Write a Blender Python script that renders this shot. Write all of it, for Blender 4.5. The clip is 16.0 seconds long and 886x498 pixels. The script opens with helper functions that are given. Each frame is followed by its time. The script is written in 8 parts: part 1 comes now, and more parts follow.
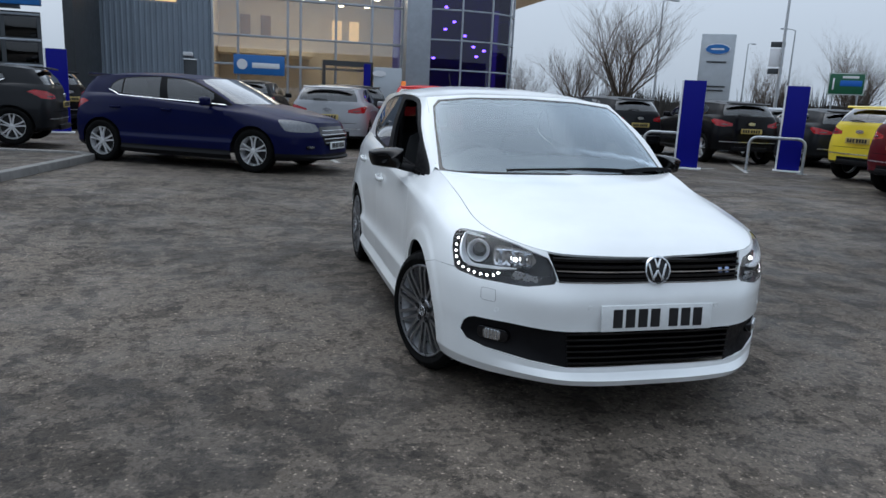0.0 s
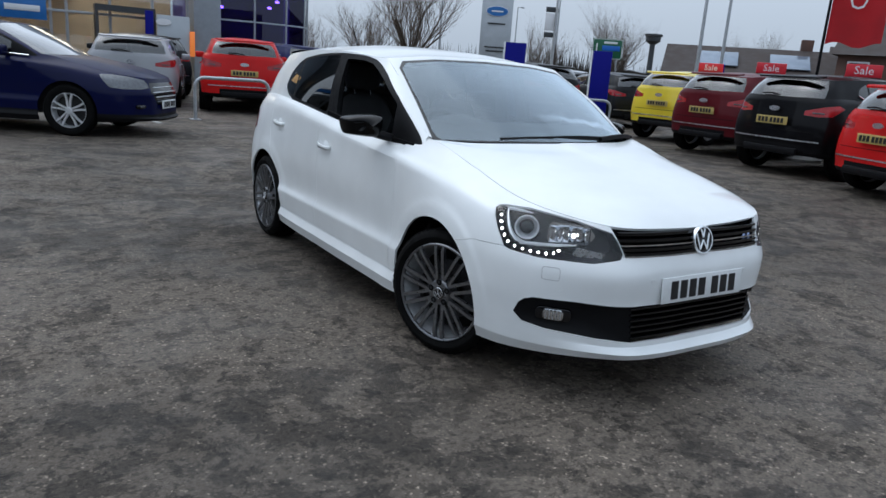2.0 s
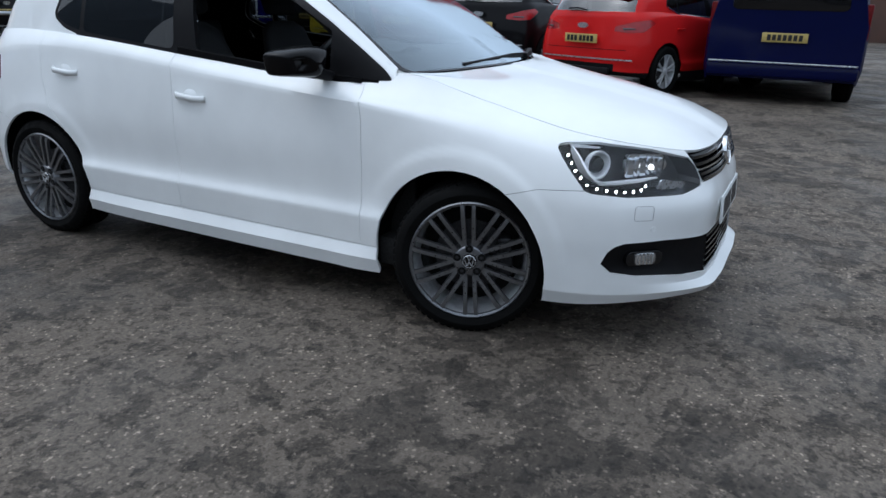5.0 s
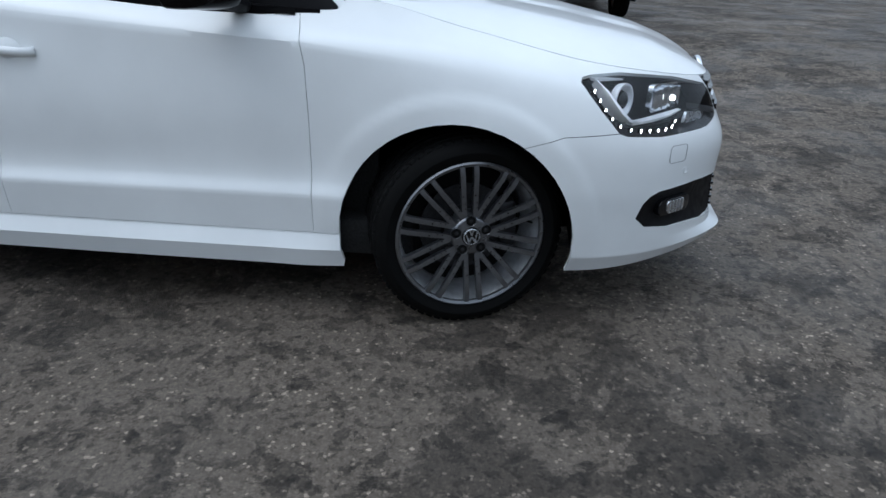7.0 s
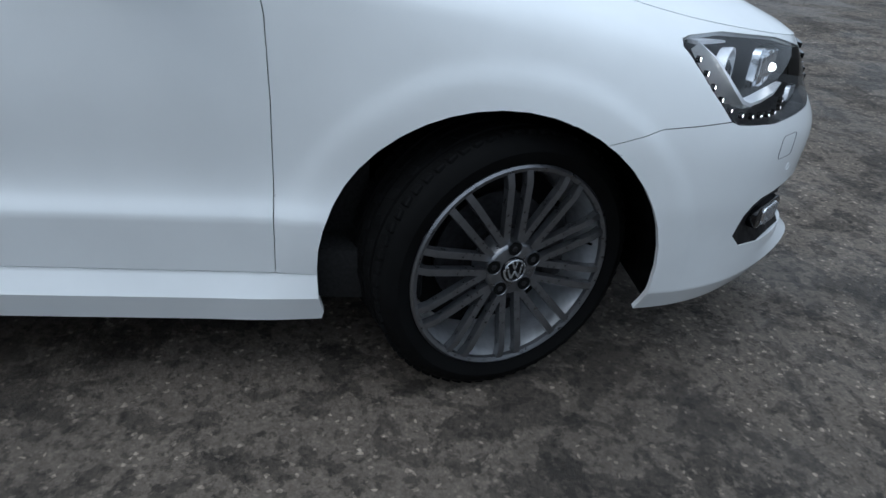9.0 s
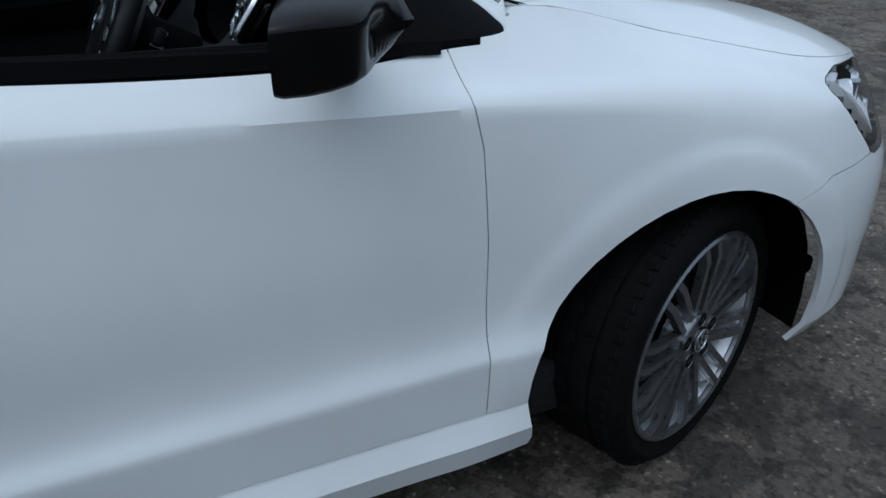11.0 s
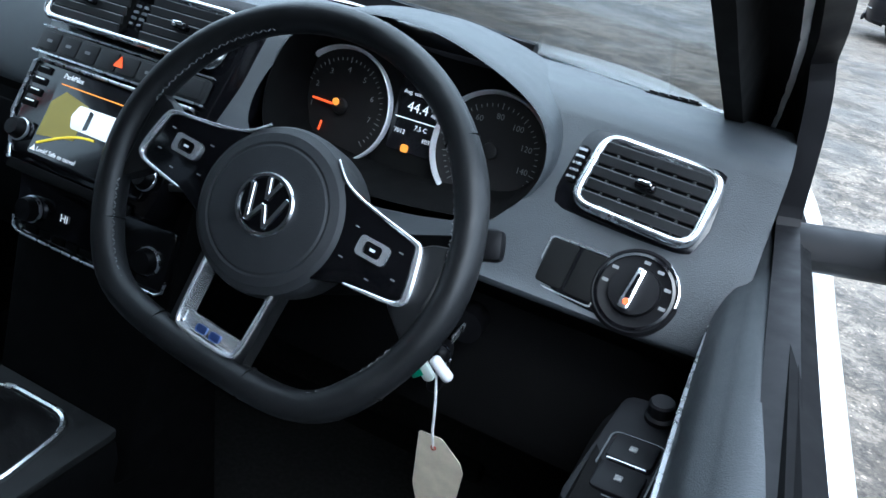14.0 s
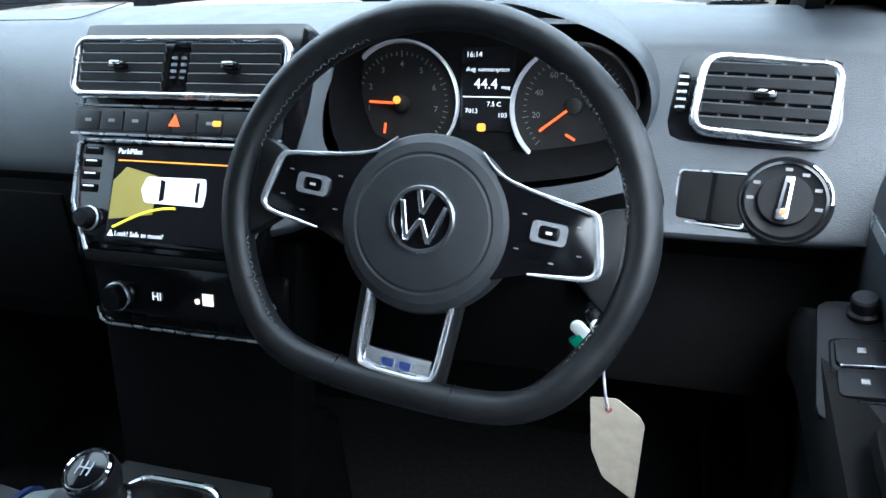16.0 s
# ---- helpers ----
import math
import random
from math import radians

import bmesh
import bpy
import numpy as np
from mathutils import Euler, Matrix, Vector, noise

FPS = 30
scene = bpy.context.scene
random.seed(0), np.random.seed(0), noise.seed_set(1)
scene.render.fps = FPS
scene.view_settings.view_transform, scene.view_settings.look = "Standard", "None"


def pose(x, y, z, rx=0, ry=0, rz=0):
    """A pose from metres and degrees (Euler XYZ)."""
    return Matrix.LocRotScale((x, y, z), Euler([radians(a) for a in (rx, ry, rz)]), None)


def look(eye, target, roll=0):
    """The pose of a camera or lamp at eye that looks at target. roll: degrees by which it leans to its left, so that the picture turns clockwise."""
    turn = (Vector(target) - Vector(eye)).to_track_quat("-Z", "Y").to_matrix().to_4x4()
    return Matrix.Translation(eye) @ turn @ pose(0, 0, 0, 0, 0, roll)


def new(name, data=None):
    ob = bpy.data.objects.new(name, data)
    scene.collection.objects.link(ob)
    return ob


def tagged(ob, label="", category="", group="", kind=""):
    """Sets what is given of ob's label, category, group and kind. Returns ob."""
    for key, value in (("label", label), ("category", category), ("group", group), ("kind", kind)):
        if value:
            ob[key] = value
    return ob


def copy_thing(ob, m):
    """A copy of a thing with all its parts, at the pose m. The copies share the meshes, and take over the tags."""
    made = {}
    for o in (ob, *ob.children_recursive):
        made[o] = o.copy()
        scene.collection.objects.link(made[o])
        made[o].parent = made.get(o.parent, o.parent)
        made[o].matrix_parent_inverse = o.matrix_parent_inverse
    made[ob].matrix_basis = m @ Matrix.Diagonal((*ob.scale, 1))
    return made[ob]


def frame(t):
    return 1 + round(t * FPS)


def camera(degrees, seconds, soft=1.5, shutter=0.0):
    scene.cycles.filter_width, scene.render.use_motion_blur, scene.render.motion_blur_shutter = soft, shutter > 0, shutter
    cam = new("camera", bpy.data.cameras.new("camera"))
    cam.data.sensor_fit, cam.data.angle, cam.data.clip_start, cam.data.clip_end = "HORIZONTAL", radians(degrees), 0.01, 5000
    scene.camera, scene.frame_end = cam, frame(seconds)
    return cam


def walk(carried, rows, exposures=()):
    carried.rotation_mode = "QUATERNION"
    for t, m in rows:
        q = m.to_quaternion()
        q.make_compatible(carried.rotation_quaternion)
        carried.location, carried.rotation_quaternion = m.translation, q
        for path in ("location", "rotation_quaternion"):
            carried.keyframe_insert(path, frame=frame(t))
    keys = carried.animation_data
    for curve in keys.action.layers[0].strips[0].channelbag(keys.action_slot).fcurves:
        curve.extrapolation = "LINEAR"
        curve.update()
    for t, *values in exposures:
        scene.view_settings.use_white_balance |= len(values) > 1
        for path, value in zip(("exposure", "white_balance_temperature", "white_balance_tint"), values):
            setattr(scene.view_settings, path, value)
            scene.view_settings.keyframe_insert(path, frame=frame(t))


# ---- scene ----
from mathutils.bvhtree import BVHTree

cam = camera(63.8, 16.0)

PATH = [
    (0, (-1.619, -3.435, 1.36), (-1.118, -1.543, 0.949), 2.7),
    (0.5, (-1.888, -3.28, 1.352), (-1.27, -1.436, 0.888), 2.4),
    (1, (-2.09, -3.106, 1.348), (-1.335, -1.302, 0.927), 3.2),
    (1.5, (-2.377, -2.929, 1.357), (-1.407, -1.24, 0.905), 3.1),
    (2, (-2.564, -2.746, 1.331), (-1.507, -1.12, 0.841), 4.2),
    (2.5, (-2.752, -2.473, 1.34), (-1.6, -0.917, 0.839), 1.8),
    (3, (-2.9, -2.237, 1.315), (-1.617, -0.782, 0.827), 3.1),
    (3.5, (-3.074, -1.956, 1.328), (-1.646, -0.662, 0.795), 1.4),
    (4, (-3.144, -1.668, 1.278), (-1.607, -0.518, 0.717), 1.5),
    (4.5, (-3.169, -1.362, 1.289), (-1.565, -0.352, 0.651), 0.2),
    (4.7, (-3.176, -1.267, 1.266), (-1.535, -0.32, 0.627), 1.0),
    (6.8, (-2.915, -0.234, 1.19), (-1.116, 0.047, 0.363), 0.0),
    (7, (-2.84, -0.169, 1.149), (-1.019, 0.025, 0.345), 1.1),
    (7.5, (-2.697, 0.004, 1.122), (-0.893, 0.04, 0.258), 1.1),
    (8, (-2.516, 0.091, 1.059), (-0.722, 0.037, 0.176), 1.5),
    (8.5, (-2.297, 0.182, 1.036), (-0.535, 0.057, 0.099), 2.5),
    (9, (-2.117, 0.265, 1.031), (-0.354, 0.061, 0.108), 4.5),
    (9.5, (-1.996, 0.407, 1.053), (-0.231, 0.125, 0.155), 2.3),
    (11.8, (-1.539, 1.234, 1.22), (-0.03, 0.249, 0.354), -2.7),
    (12, (-1.474, 1.317, 1.218), (-0.003, 0.245, 0.389), -3.6),
    (12.5, (-1.232, 1.384, 1.245), (0.061, 0.17, 0.32), -2.9),
    (13, (-1.015, 1.401, 1.257), (-0.001, -0.011, 0.266), 1.6),
    (13.5, (-0.804, 1.409, 1.239), (-0.029, -0.166, 0.281), 5.5),
    (14, (-0.659, 1.402, 1.221), (0.004, -0.246, 0.303), 10.0),
    (14.5, (-0.583, 1.428, 1.199), (0.129, -0.16, 0.214), 7.8),
    (15, (-0.532, 1.453, 1.198), (0.151, -0.129, 0.183), 1.8),
    (15.5, (-0.5, 1.471, 1.218), (0.166, -0.133, 0.226), -3.8),
    (16, (-0.493, 1.443, 1.218), (0.05, -0.208, 0.23), -4.5),
]
EXPOSURES = [(0, -0.15, 5860, 8), (4.5, -0.08, 5750, 8), (7.0, -0.15, 5670, 7), (8.5, -0.13, 5680, 6), (9.5, -0.34, 5600, 6), (12, -0.5, 5500, 5), (12.5, -0.5, 5500, 5), (13.0, -0.1, 5600, 7), (13.5, 0.85, 5650, 7), (14.0, 2.42, 5480, 4), (14.5, 3.16, 5520, 4), (16, 3.20, 5620, 4)]
walk(cam, [(t, look(e, g, r)) for t, e, g, r in PATH], EXPOSURES)

# ---- daylight: an overcast winter afternoon ----
world = bpy.data.worlds.new("sky")
scene.world = world
world.use_nodes = True
wn, wl = world.node_tree.nodes, world.node_tree.links
sky = wn.new("ShaderNodeTexSky")
sky.sky_type = 'NISHITA'
sky.sun_disc = False
sky.sun_elevation, sky.sun_rotation = radians(60), radians(333)
sky.air_density, sky.dust_density, sky.ozone_density = 1.0, 6.0, 1.0
grey = wn.new("ShaderNodeHueSaturation")
grey.inputs["Saturation"].default_value = 0.35
cover = wn.new("ShaderNodeMixRGB")
cover.inputs[0].default_value = 0.72
cover.inputs[2].default_value = (5.6, 6.1, 6.7, 1)
wl.new(sky.outputs[0], grey.inputs["Color"])
wl.new(grey.outputs[0], cover.inputs[1])
# an overcast sky is brighter overhead than at the horizon
place = wn.new("ShaderNodeTexCoord")
split = wn.new("ShaderNodeSeparateXYZ")
rise = wn.new("ShaderNodeMapRange")
rise.inputs[1].default_value, rise.inputs[2].default_value, rise.inputs[3].default_value, rise.inputs[4].default_value = 0.0, 1.0, 0.93, 1.72
dome = wn.new("ShaderNodeVectorMath")
dome.operation = 'SCALE'
wl.new(place.outputs["Generated"], split.inputs[0])
wl.new(split.outputs["Z"], rise.inputs[0])
wl.new(cover.outputs[0], dome.inputs[0])
wl.new(rise.outputs[0], dome.inputs["Scale"])
wl.new(dome.outputs[0], wn["Background"].inputs["Color"])
wn["Background"].inputs["Strength"].default_value = 0.13
sun = new("sun", bpy.data.lights.new("sun", "SUN"))
sun.data.energy, sun.data.angle, sun.data.color = 0.4, radians(75), (1.0, 0.97, 0.93)
sun.matrix_world = look((-1.2, 2.4, 8), (0, 0, 0))


# ---- materials ----
def material(name, colour, rough=0.5, metal=0.0, coat=0.0, spec=0.5, noise_scale=0.0, vary=0.0, bump=0.0, bump_scale=200.0, emit=0.0):
    m = bpy.data.materials.new(name)
    m.use_nodes = True
    n, l = m.node_tree.nodes, m.node_tree.links
    b = n["Principled BSDF"]
    b.inputs["Base Color"].default_value = (*colour, 1)
    b.inputs["Roughness"].default_value = rough
    b.inputs["Metallic"].default_value = metal
    b.inputs["Coat Weight"].default_value = coat
    b.inputs["Coat Roughness"].default_value = 0.04
    b.inputs["Specular IOR Level"].default_value = spec
    if emit:
        b.inputs["Emission Color"].default_value = (*colour, 1)
        b.inputs["Emission Strength"].default_value = emit
    co = n.new("ShaderNodeTexCoord")
    if vary:
        t = n.new("ShaderNodeTexNoise")
        t.inputs["Scale"].default_value = noise_scale
        t.inputs["Detail"].default_value = 6
        l.new(co.outputs["Object"], t.inputs["Vector"])
        r = n.new("ShaderNodeMapRange")
        r.inputs[1].default_value, r.inputs[2].default_value = 0.3, 0.7
        r.inputs[3].default_value, r.inputs[4].default_value = 1 - vary, 1 + vary
        l.new(t.outputs["Fac"], r.inputs[0])
        x = n.new("ShaderNodeMixRGB")
        x.blend_type = 'MULTIPLY'
        x.inputs[0].default_value = 1
        x.inputs[1].default_value = (*colour, 1)
        l.new(r.outputs[0], x.inputs[2])
        l.new(x.outputs[0], b.inputs["Base Color"])
        q = n.new("ShaderNodeMapRange")
        q.inputs[1].default_value, q.inputs[2].default_value = 0.3, 0.7
        q.inputs[3].default_value, q.inputs[4].default_value = max(0.0, rough * (1 - vary)), min(1.0, rough * (1 + vary))
        l.new(t.outputs["Fac"], q.inputs[0])
        l.new(q.outputs[0], b.inputs["Roughness"])
    if bump:
        t2 = n.new("ShaderNodeTexNoise")
        t2.inputs["Scale"].default_value = bump_scale
        t2.inputs["Detail"].default_value = 4
        l.new(co.outputs["Object"], t2.inputs["Vector"])
        h = n.new("ShaderNodeBump")
        h.inputs["Strength"].default_value = bump
        h.inputs["Distance"].default_value = 0.002
        l.new(t2.outputs["Fac"], h.inputs["Height"])
        l.new(h.outputs[0], b.inputs["Normal"])
    return m


def paint(name, colour, rough=0.35):
    lum = sum(colour) / 3
    m = material(name, colour, rough + 0.1, 0.0, 0.8 if lum > .3 else 0.2, 0.2 if lum > .3 else 0.08, 3.0, 0.05)
    m.node_tree.nodes["Principled BSDF"].inputs["Coat Roughness"].default_value = 0.07
    return m


def glass(name, tint, gloss_rough=0.0, panes=2.0, coating=(.8, .8, .8)):
    """A thin pane: clear straight on, mirror-like at a slant, the same from both sides."""
    m = bpy.data.materials.new(name)
    m.use_nodes = True
    n, l = m.node_tree.nodes, m.node_tree.links
    n.remove(n["Principled BSDF"])
    tr, gl, mx, lw = n.new("ShaderNodeBsdfTransparent"), n.new("ShaderNodeBsdfGlossy"), n.new("ShaderNodeMixShader"), n.new("ShaderNodeLayerWeight")
    pw, ma = n.new("ShaderNodeMath"), n.new("ShaderNodeMath")
    tr.inputs[0].default_value = (*tint, 1)
    gl.inputs["Roughness"].default_value = gloss_rough
    gl.inputs["Color"].default_value = (*coating, 1)
    lw.inputs["Blend"].default_value = 0.5
    pw.operation, ma.operation, ma.use_clamp = 'POWER', 'MULTIPLY_ADD', True
    pw.inputs[1].default_value = 5.0
    ma.inputs[1].default_value, ma.inputs[2].default_value = 0.96 * panes, 0.04 * panes
    l.new(lw.outputs["Facing"], pw.inputs[0])
    l.new(pw.outputs[0], ma.inputs[0])
    l.new(ma.outputs[0], mx.inputs[0])
    l.new(tr.outputs[0], mx.inputs[1])
    l.new(gl.outputs[0], mx.inputs[2])
    l.new(mx.outputs[0], n["Material Output"].inputs[0])
    return m


def asphalt_material():
    m = bpy.data.materials.new("worn_asphalt")
    m.use_nodes = True
    n, l = m.node_tree.nodes, m.node_tree.links
    b = n["Principled BSDF"]
    co = n.new("ShaderNodeTexCoord")

    def noise_node(scale, detail, rough=0.55, distort=0.0):
        t = n.new("ShaderNodeTexNoise")
        t.inputs["Scale"].default_value, t.inputs["Detail"].default_value = scale, detail
        t.inputs["Roughness"].default_value, t.inputs["Distortion"].default_value = rough, distort
        l.new(co.outputs["Object"], t.inputs["Vector"])
        return t.outputs["Fac"]

    def ramp(src, a, c, lo, hi):
        r = n.new("ShaderNodeMapRange")
        r.interpolation_type = 'SMOOTHSTEP'
        for i, v in enumerate((a, c, lo, hi)):
            r.inputs[i + 1].default_value = v
        l.new(src, r.inputs[0])
        return r.outputs[0]

    def math_node(op, a, c):
        r = n.new("ShaderNodeMath")
        r.operation = op
        for i, v in enumerate((a, c)):
            if isinstance(v, (int, float)):
                r.inputs[i].default_value = v
            else:
                l.new(v, r.inputs[i])
        return r.outputs[0]
    grit = n.new("ShaderNodeTexVoronoi")
    grit.inputs["Scale"].default_value = 105
    l.new(co.outputs["Object"], grit.inputs["Vector"])
    stones = ramp(grit.outputs["Distance"], 0.1, 0.62, 1.10, 0.86)
    tone = n.new("ShaderNodeSeparateColor")
    l.new(grit.outputs["Color"], tone.inputs[0])
    speck = ramp(tone.outputs[0], 0.94, 1.0, 1.0, 2.6)
    each = ramp(tone.outputs[1], 0.0, 1.0, 0.90, 1.10)
    where = ramp(noise_node(0.55, 5, 0.6), 0.36, 0.62, -0.065, 0.04)
    patch = math_node('ADD', noise_node(3.5, 12, 0.70, 0.3), where)
    damp = ramp(patch, 0.452, 0.485, 0.54, 1.06)
    blot = ramp(noise_node(0.75, 8, 0.66, 0.4), 0.36, 0.60, 0.80, 1.08)
    wide = ramp(noise_node(0.17, 4, 0.55), 0.36, 0.62, 0.74, 1.10)
    fine = ramp(noise_node(48, 6, 0.75), 0.33, 0.67, 0.74, 1.22)
    flakes = ramp(noise_node(11, 8, 0.66, 0.35), 0.43, 0.465, 0.56, 1.05)
    pits = ramp(noise_node(32, 5, 0.62, 0.2), 0.40, 0.45, 0.58, 1.04)
    v = math_node('MULTIPLY', stones, speck)
    for o in (each, damp, blot, wide, fine, flakes, pits):
        v = math_node('MULTIPLY', v, o)
    v = math_node('MULTIPLY', v, 0.095)
    mix = n.new("ShaderNodeCombineColor")
    l.new(math_node('MULTIPLY', v, 1.2), mix.inputs[0])
    l.new(v, mix.inputs[1])
    l.new(math_node('MULTIPLY', v, 0.80), mix.inputs[2])
    l.new(mix.outputs[0], b.inputs["Base Color"])
    l.new(ramp(noise_node(1.4, 7, 0.62), 0.36, 0.62, 0.5, 0.85), b.inputs["Roughness"])
    b.inputs["Specular IOR Level"].default_value = 0.28
    h = n.new("ShaderNodeBump")
    h.inputs["Strength"].default_value, h.inputs["Distance"].default_value = 0.6, 0.006
    l.new(math_node('ADD', math_node('MULTIPLY', stones, 0.5), fine), h.inputs["Height"])
    l.new(h.outputs[0], b.inputs["Normal"])
    return m


WHITE = paint("white_paint", (0.8, 0.82, 0.82), 0.3)
BLACK_GLOSS = material("gloss_black_plastic", (0.004, 0.004, 0.005), 0.14, 0, 0.25, 0.4, 30, 0.2)
BLACK_TRIM = material("satin_black_trim", (0.005, 0.005, 0.006), 0.5, 0, 0, 0.14, 40, 0.2)
MIRROR_BLACK = material("mirror_cap_black", (0.003, 0.003, 0.0035), 0.2, 0, 0, 0.2, 30, 0.2)
RUBBER = material("tyre_rubber", (0.005, 0.005, 0.005), 0.75, 0, 0, 0.07, 25, 0.3, 0.25, 300)
SEAL = material("window_seal_rubber", (.005, .005, .0055), .85, 0, 0, .06, 30, .25)
DARK = material("dark_void_plastic", (0.006, 0.006, 0.006), 0.9, 0, 0, 0.1, 20, 0.3)
ALLOY = material("anthracite_alloy", (0.205, 0.209, 0.220), 0.30, 0.85, 0.1, 0.5, 60, 0.12)
ALLOY_BARREL = material("alloy_barrel", (0.66, 0.67, 0.69), 0.34, 0.6, 0, 0.5, 40, 0.15)
SILVER_ALLOY = material("silver_alloy", (0.68, 0.69, 0.71), 0.32, 0.5, 0.3, 0.5, 40, 0.1)
STEEL = material("brake_steel", (0.05, 0.05, 0.053), 0.45, 0.8, 0, 0.5, 80, 0.3)
CHROME = material("chrome", (0.82, 0.83, 0.85), 0.08, 1.0, 0, 0.5, 60, 0.1)
SATIN = material("satin_silver_trim", (0.62, 0.64, 0.67), 0.28, 0.9, 0, 0.5, 80, 0.12)
CLEAR_BACK = bpy.data.materials.new("glass_back")
CLEAR_BACK.use_nodes = True
CLEAR_BACK.node_tree.nodes.remove(CLEAR_BACK.node_tree.nodes["Principled BSDF"])
CLEAR_BACK.node_tree.links.new(CLEAR_BACK.node_tree.nodes.new("ShaderNodeBsdfTransparent").outputs[0], CLEAR_BACK.node_tree.nodes["Material Output"].inputs[0])
GLASS = glass("windscreen_glass", (0.80, 0.84, 0.84), 0.10, 4.0, (.70, .79, .86))
SIDE_GLASS = glass("side_glass", (0.42, 0.46, 0.46), 0.0, 2.0)
TINT = glass("tinted_glass", (0.10, 0.11, 0.12), 0.0, 1.6)
LENS = glass("clear_lens", (0.94, 0.95, 0.96), 0.0, 1.0)
REFLECTOR = material("lamp_reflector", (0.75, 0.77, 0.8), 0.12, 1.0, 0, 0.5, 50, 0.15)
LAMP_CHROME = material("lamp_satin_chrome", (0.85, 0.86, 0.88), 0.34, 0.35, 0, 0.6, 50, 0.08)
LAMP_DARK = material("lamp_housing_grey", (0.010, 0.010, 0.011), 0.35, 0.3, 0, 0.5, 40, 0.2)
LED = material("led_light", (1.0, 0.96, 0.88), 0.3, emit=20)
LED_SOFT = material("lamp_glow", (1.0, 0.96, 0.88), 0.3, emit=5)
PLATE_WHITE = material("plate_white", (0.72, 0.74, 0.74), 0.35, 0, 0, 0.5, 40, 0.05)
PLATE_YELLOW = material("plate_yellow", (0.46, 0.35, 0.11), 0.4, 0, 0, 0.5, 40, 0.05)
PLATE_INK = material("plate_ink", (0.012, 0.012, 0.014), 0.4, vary=0.2, noise_scale=60)
RED_LENS = material("red_lamp_lens", (0.10, 0.002, 0.003), 0.3, 0, 0.0, 0.15, 20, 0.2)
ASPHALT = asphalt_material()


# ---- geometry helpers ----
def part(name, bm, mat, parent=None, label="", angle=35, inner=None):
    me = bpy.data.meshes.new(name)
    bm.to_mesh(me)
    bm.free()
    for m in ([mat] if inner is None else [mat, inner]):
        me.materials.append(m)
    me.polygons.foreach_set("use_smooth", [True] * len(me.polygons))
    me.set_sharp_from_angle(angle=radians(angle))
    ob = new(name, me)
    if parent is not None:
        ob.parent = parent
    if label:
        ob["label"] = label
    return ob


def thing(name, label, category, at=None, group="", kind=""):
    ob = new(name)
    ob.empty_display_size = 0.1
    if at is not None:
        ob.matrix_basis = at
    return tagged(ob, label, category, group, kind)


def basis(o, ux, uy):
    ux = Vector(ux).normalized()
    uz = ux.cross(Vector(uy)).normalized()
    uy = uz.cross(ux)
    m = Matrix((ux, uy, uz)).transposed().to_4x4()
    m.translation = o
    return m


def add_box(bm, size, m=None, bevel=0.0, seg=2):
    r = bmesh.ops.create_cube(bm, size=1.0)
    vs = r["verts"]
    bmesh.ops.scale(bm, vec=size, verts=vs)
    if bevel:
        es = list({e for v in vs for e in v.link_edges})
        rb = bmesh.ops.bevel(bm, geom=es, offset=bevel, segments=seg, affect='EDGES', profile=0.5)
        vs = list({v for f in rb["faces"] for v in f.verts} | {v for v in vs if v.is_valid})
    if m is not None:
        bmesh.ops.transform(bm, matrix=m, verts=vs)
    return bm


def box(size, m=None, bevel=0.0, seg=2):
    return add_box(bmesh.new(), size, m, bevel, seg)


def add_prism(bm, poly, depth, m=None, bevel=0.0, seg=2):
    """A slab with the outline poly in its own x and y, from z = 0 to depth."""
    vs = [bm.verts.new((x, y, 0)) for x, y in poly]
    f = bm.faces.new(vs)
    r = bmesh.ops.extrude_face_region(bm, geom=[f])
    top = [g for g in r["geom"] if isinstance(g, bmesh.types.BMVert)]
    bmesh.ops.translate(bm, vec=(0, 0, depth), verts=top)
    allv = vs + top
    fs = list({q for v in allv for q in v.link_faces})
    bmesh.ops.recalc_face_normals(bm, faces=fs)
    if bevel:
        es = [e for e in {e for v in top for e in v.link_edges} if all(v in top for v in e.verts)]
        rb = bmesh.ops.bevel(bm, geom=es, offset=bevel, segments=seg, affect='EDGES', profile=0.5)
        allv = list({v for f in rb["faces"] for v in f.verts} | {v for v in allv if v.is_valid})
    if m is not None:
        bmesh.ops.transform(bm, matrix=m, verts=allv)
    return bm


def prism(poly, depth, m=None, bevel=0.0, seg=2):
    return add_prism(bmesh.new(), poly, depth, m, bevel, seg)


def add_cyl(bm, r0, r1, h, m=None, n=24, bevel=0.0):
    poly = [(math.cos(2 * math.pi * i / n), math.sin(2 * math.pi * i / n)) for i in range(n)]
    a = [bm.verts.new((r0 * x, r0 * y, 0)) for x, y in poly]
    b = [bm.verts.new((r1 * x, r1 * y, h)) for x, y in poly]
    bm.faces.new(a[::-1])
    top = bm.faces.new(b)
    for i in range(n):
        bm.faces.new((a[i], a[(i + 1) % n], b[(i + 1) % n], b[i]))
    vs = a + b
    if bevel:
        rb = bmesh.ops.bevel(bm, geom=list(top.edges), offset=bevel, segments=2, affect='EDGES', profile=0.5)
        vs = list({v for f in rb["faces"] for v in f.verts} | {v for v in vs if v.is_valid})
    if m is not None:
        bmesh.ops.transform(bm, matrix=m, verts=vs)
    return bm


def cyl(r0, r1, h, m=None, n=24, bevel=0.0):
    return add_cyl(bmesh.new(), r0, r1, h, m, n, bevel)


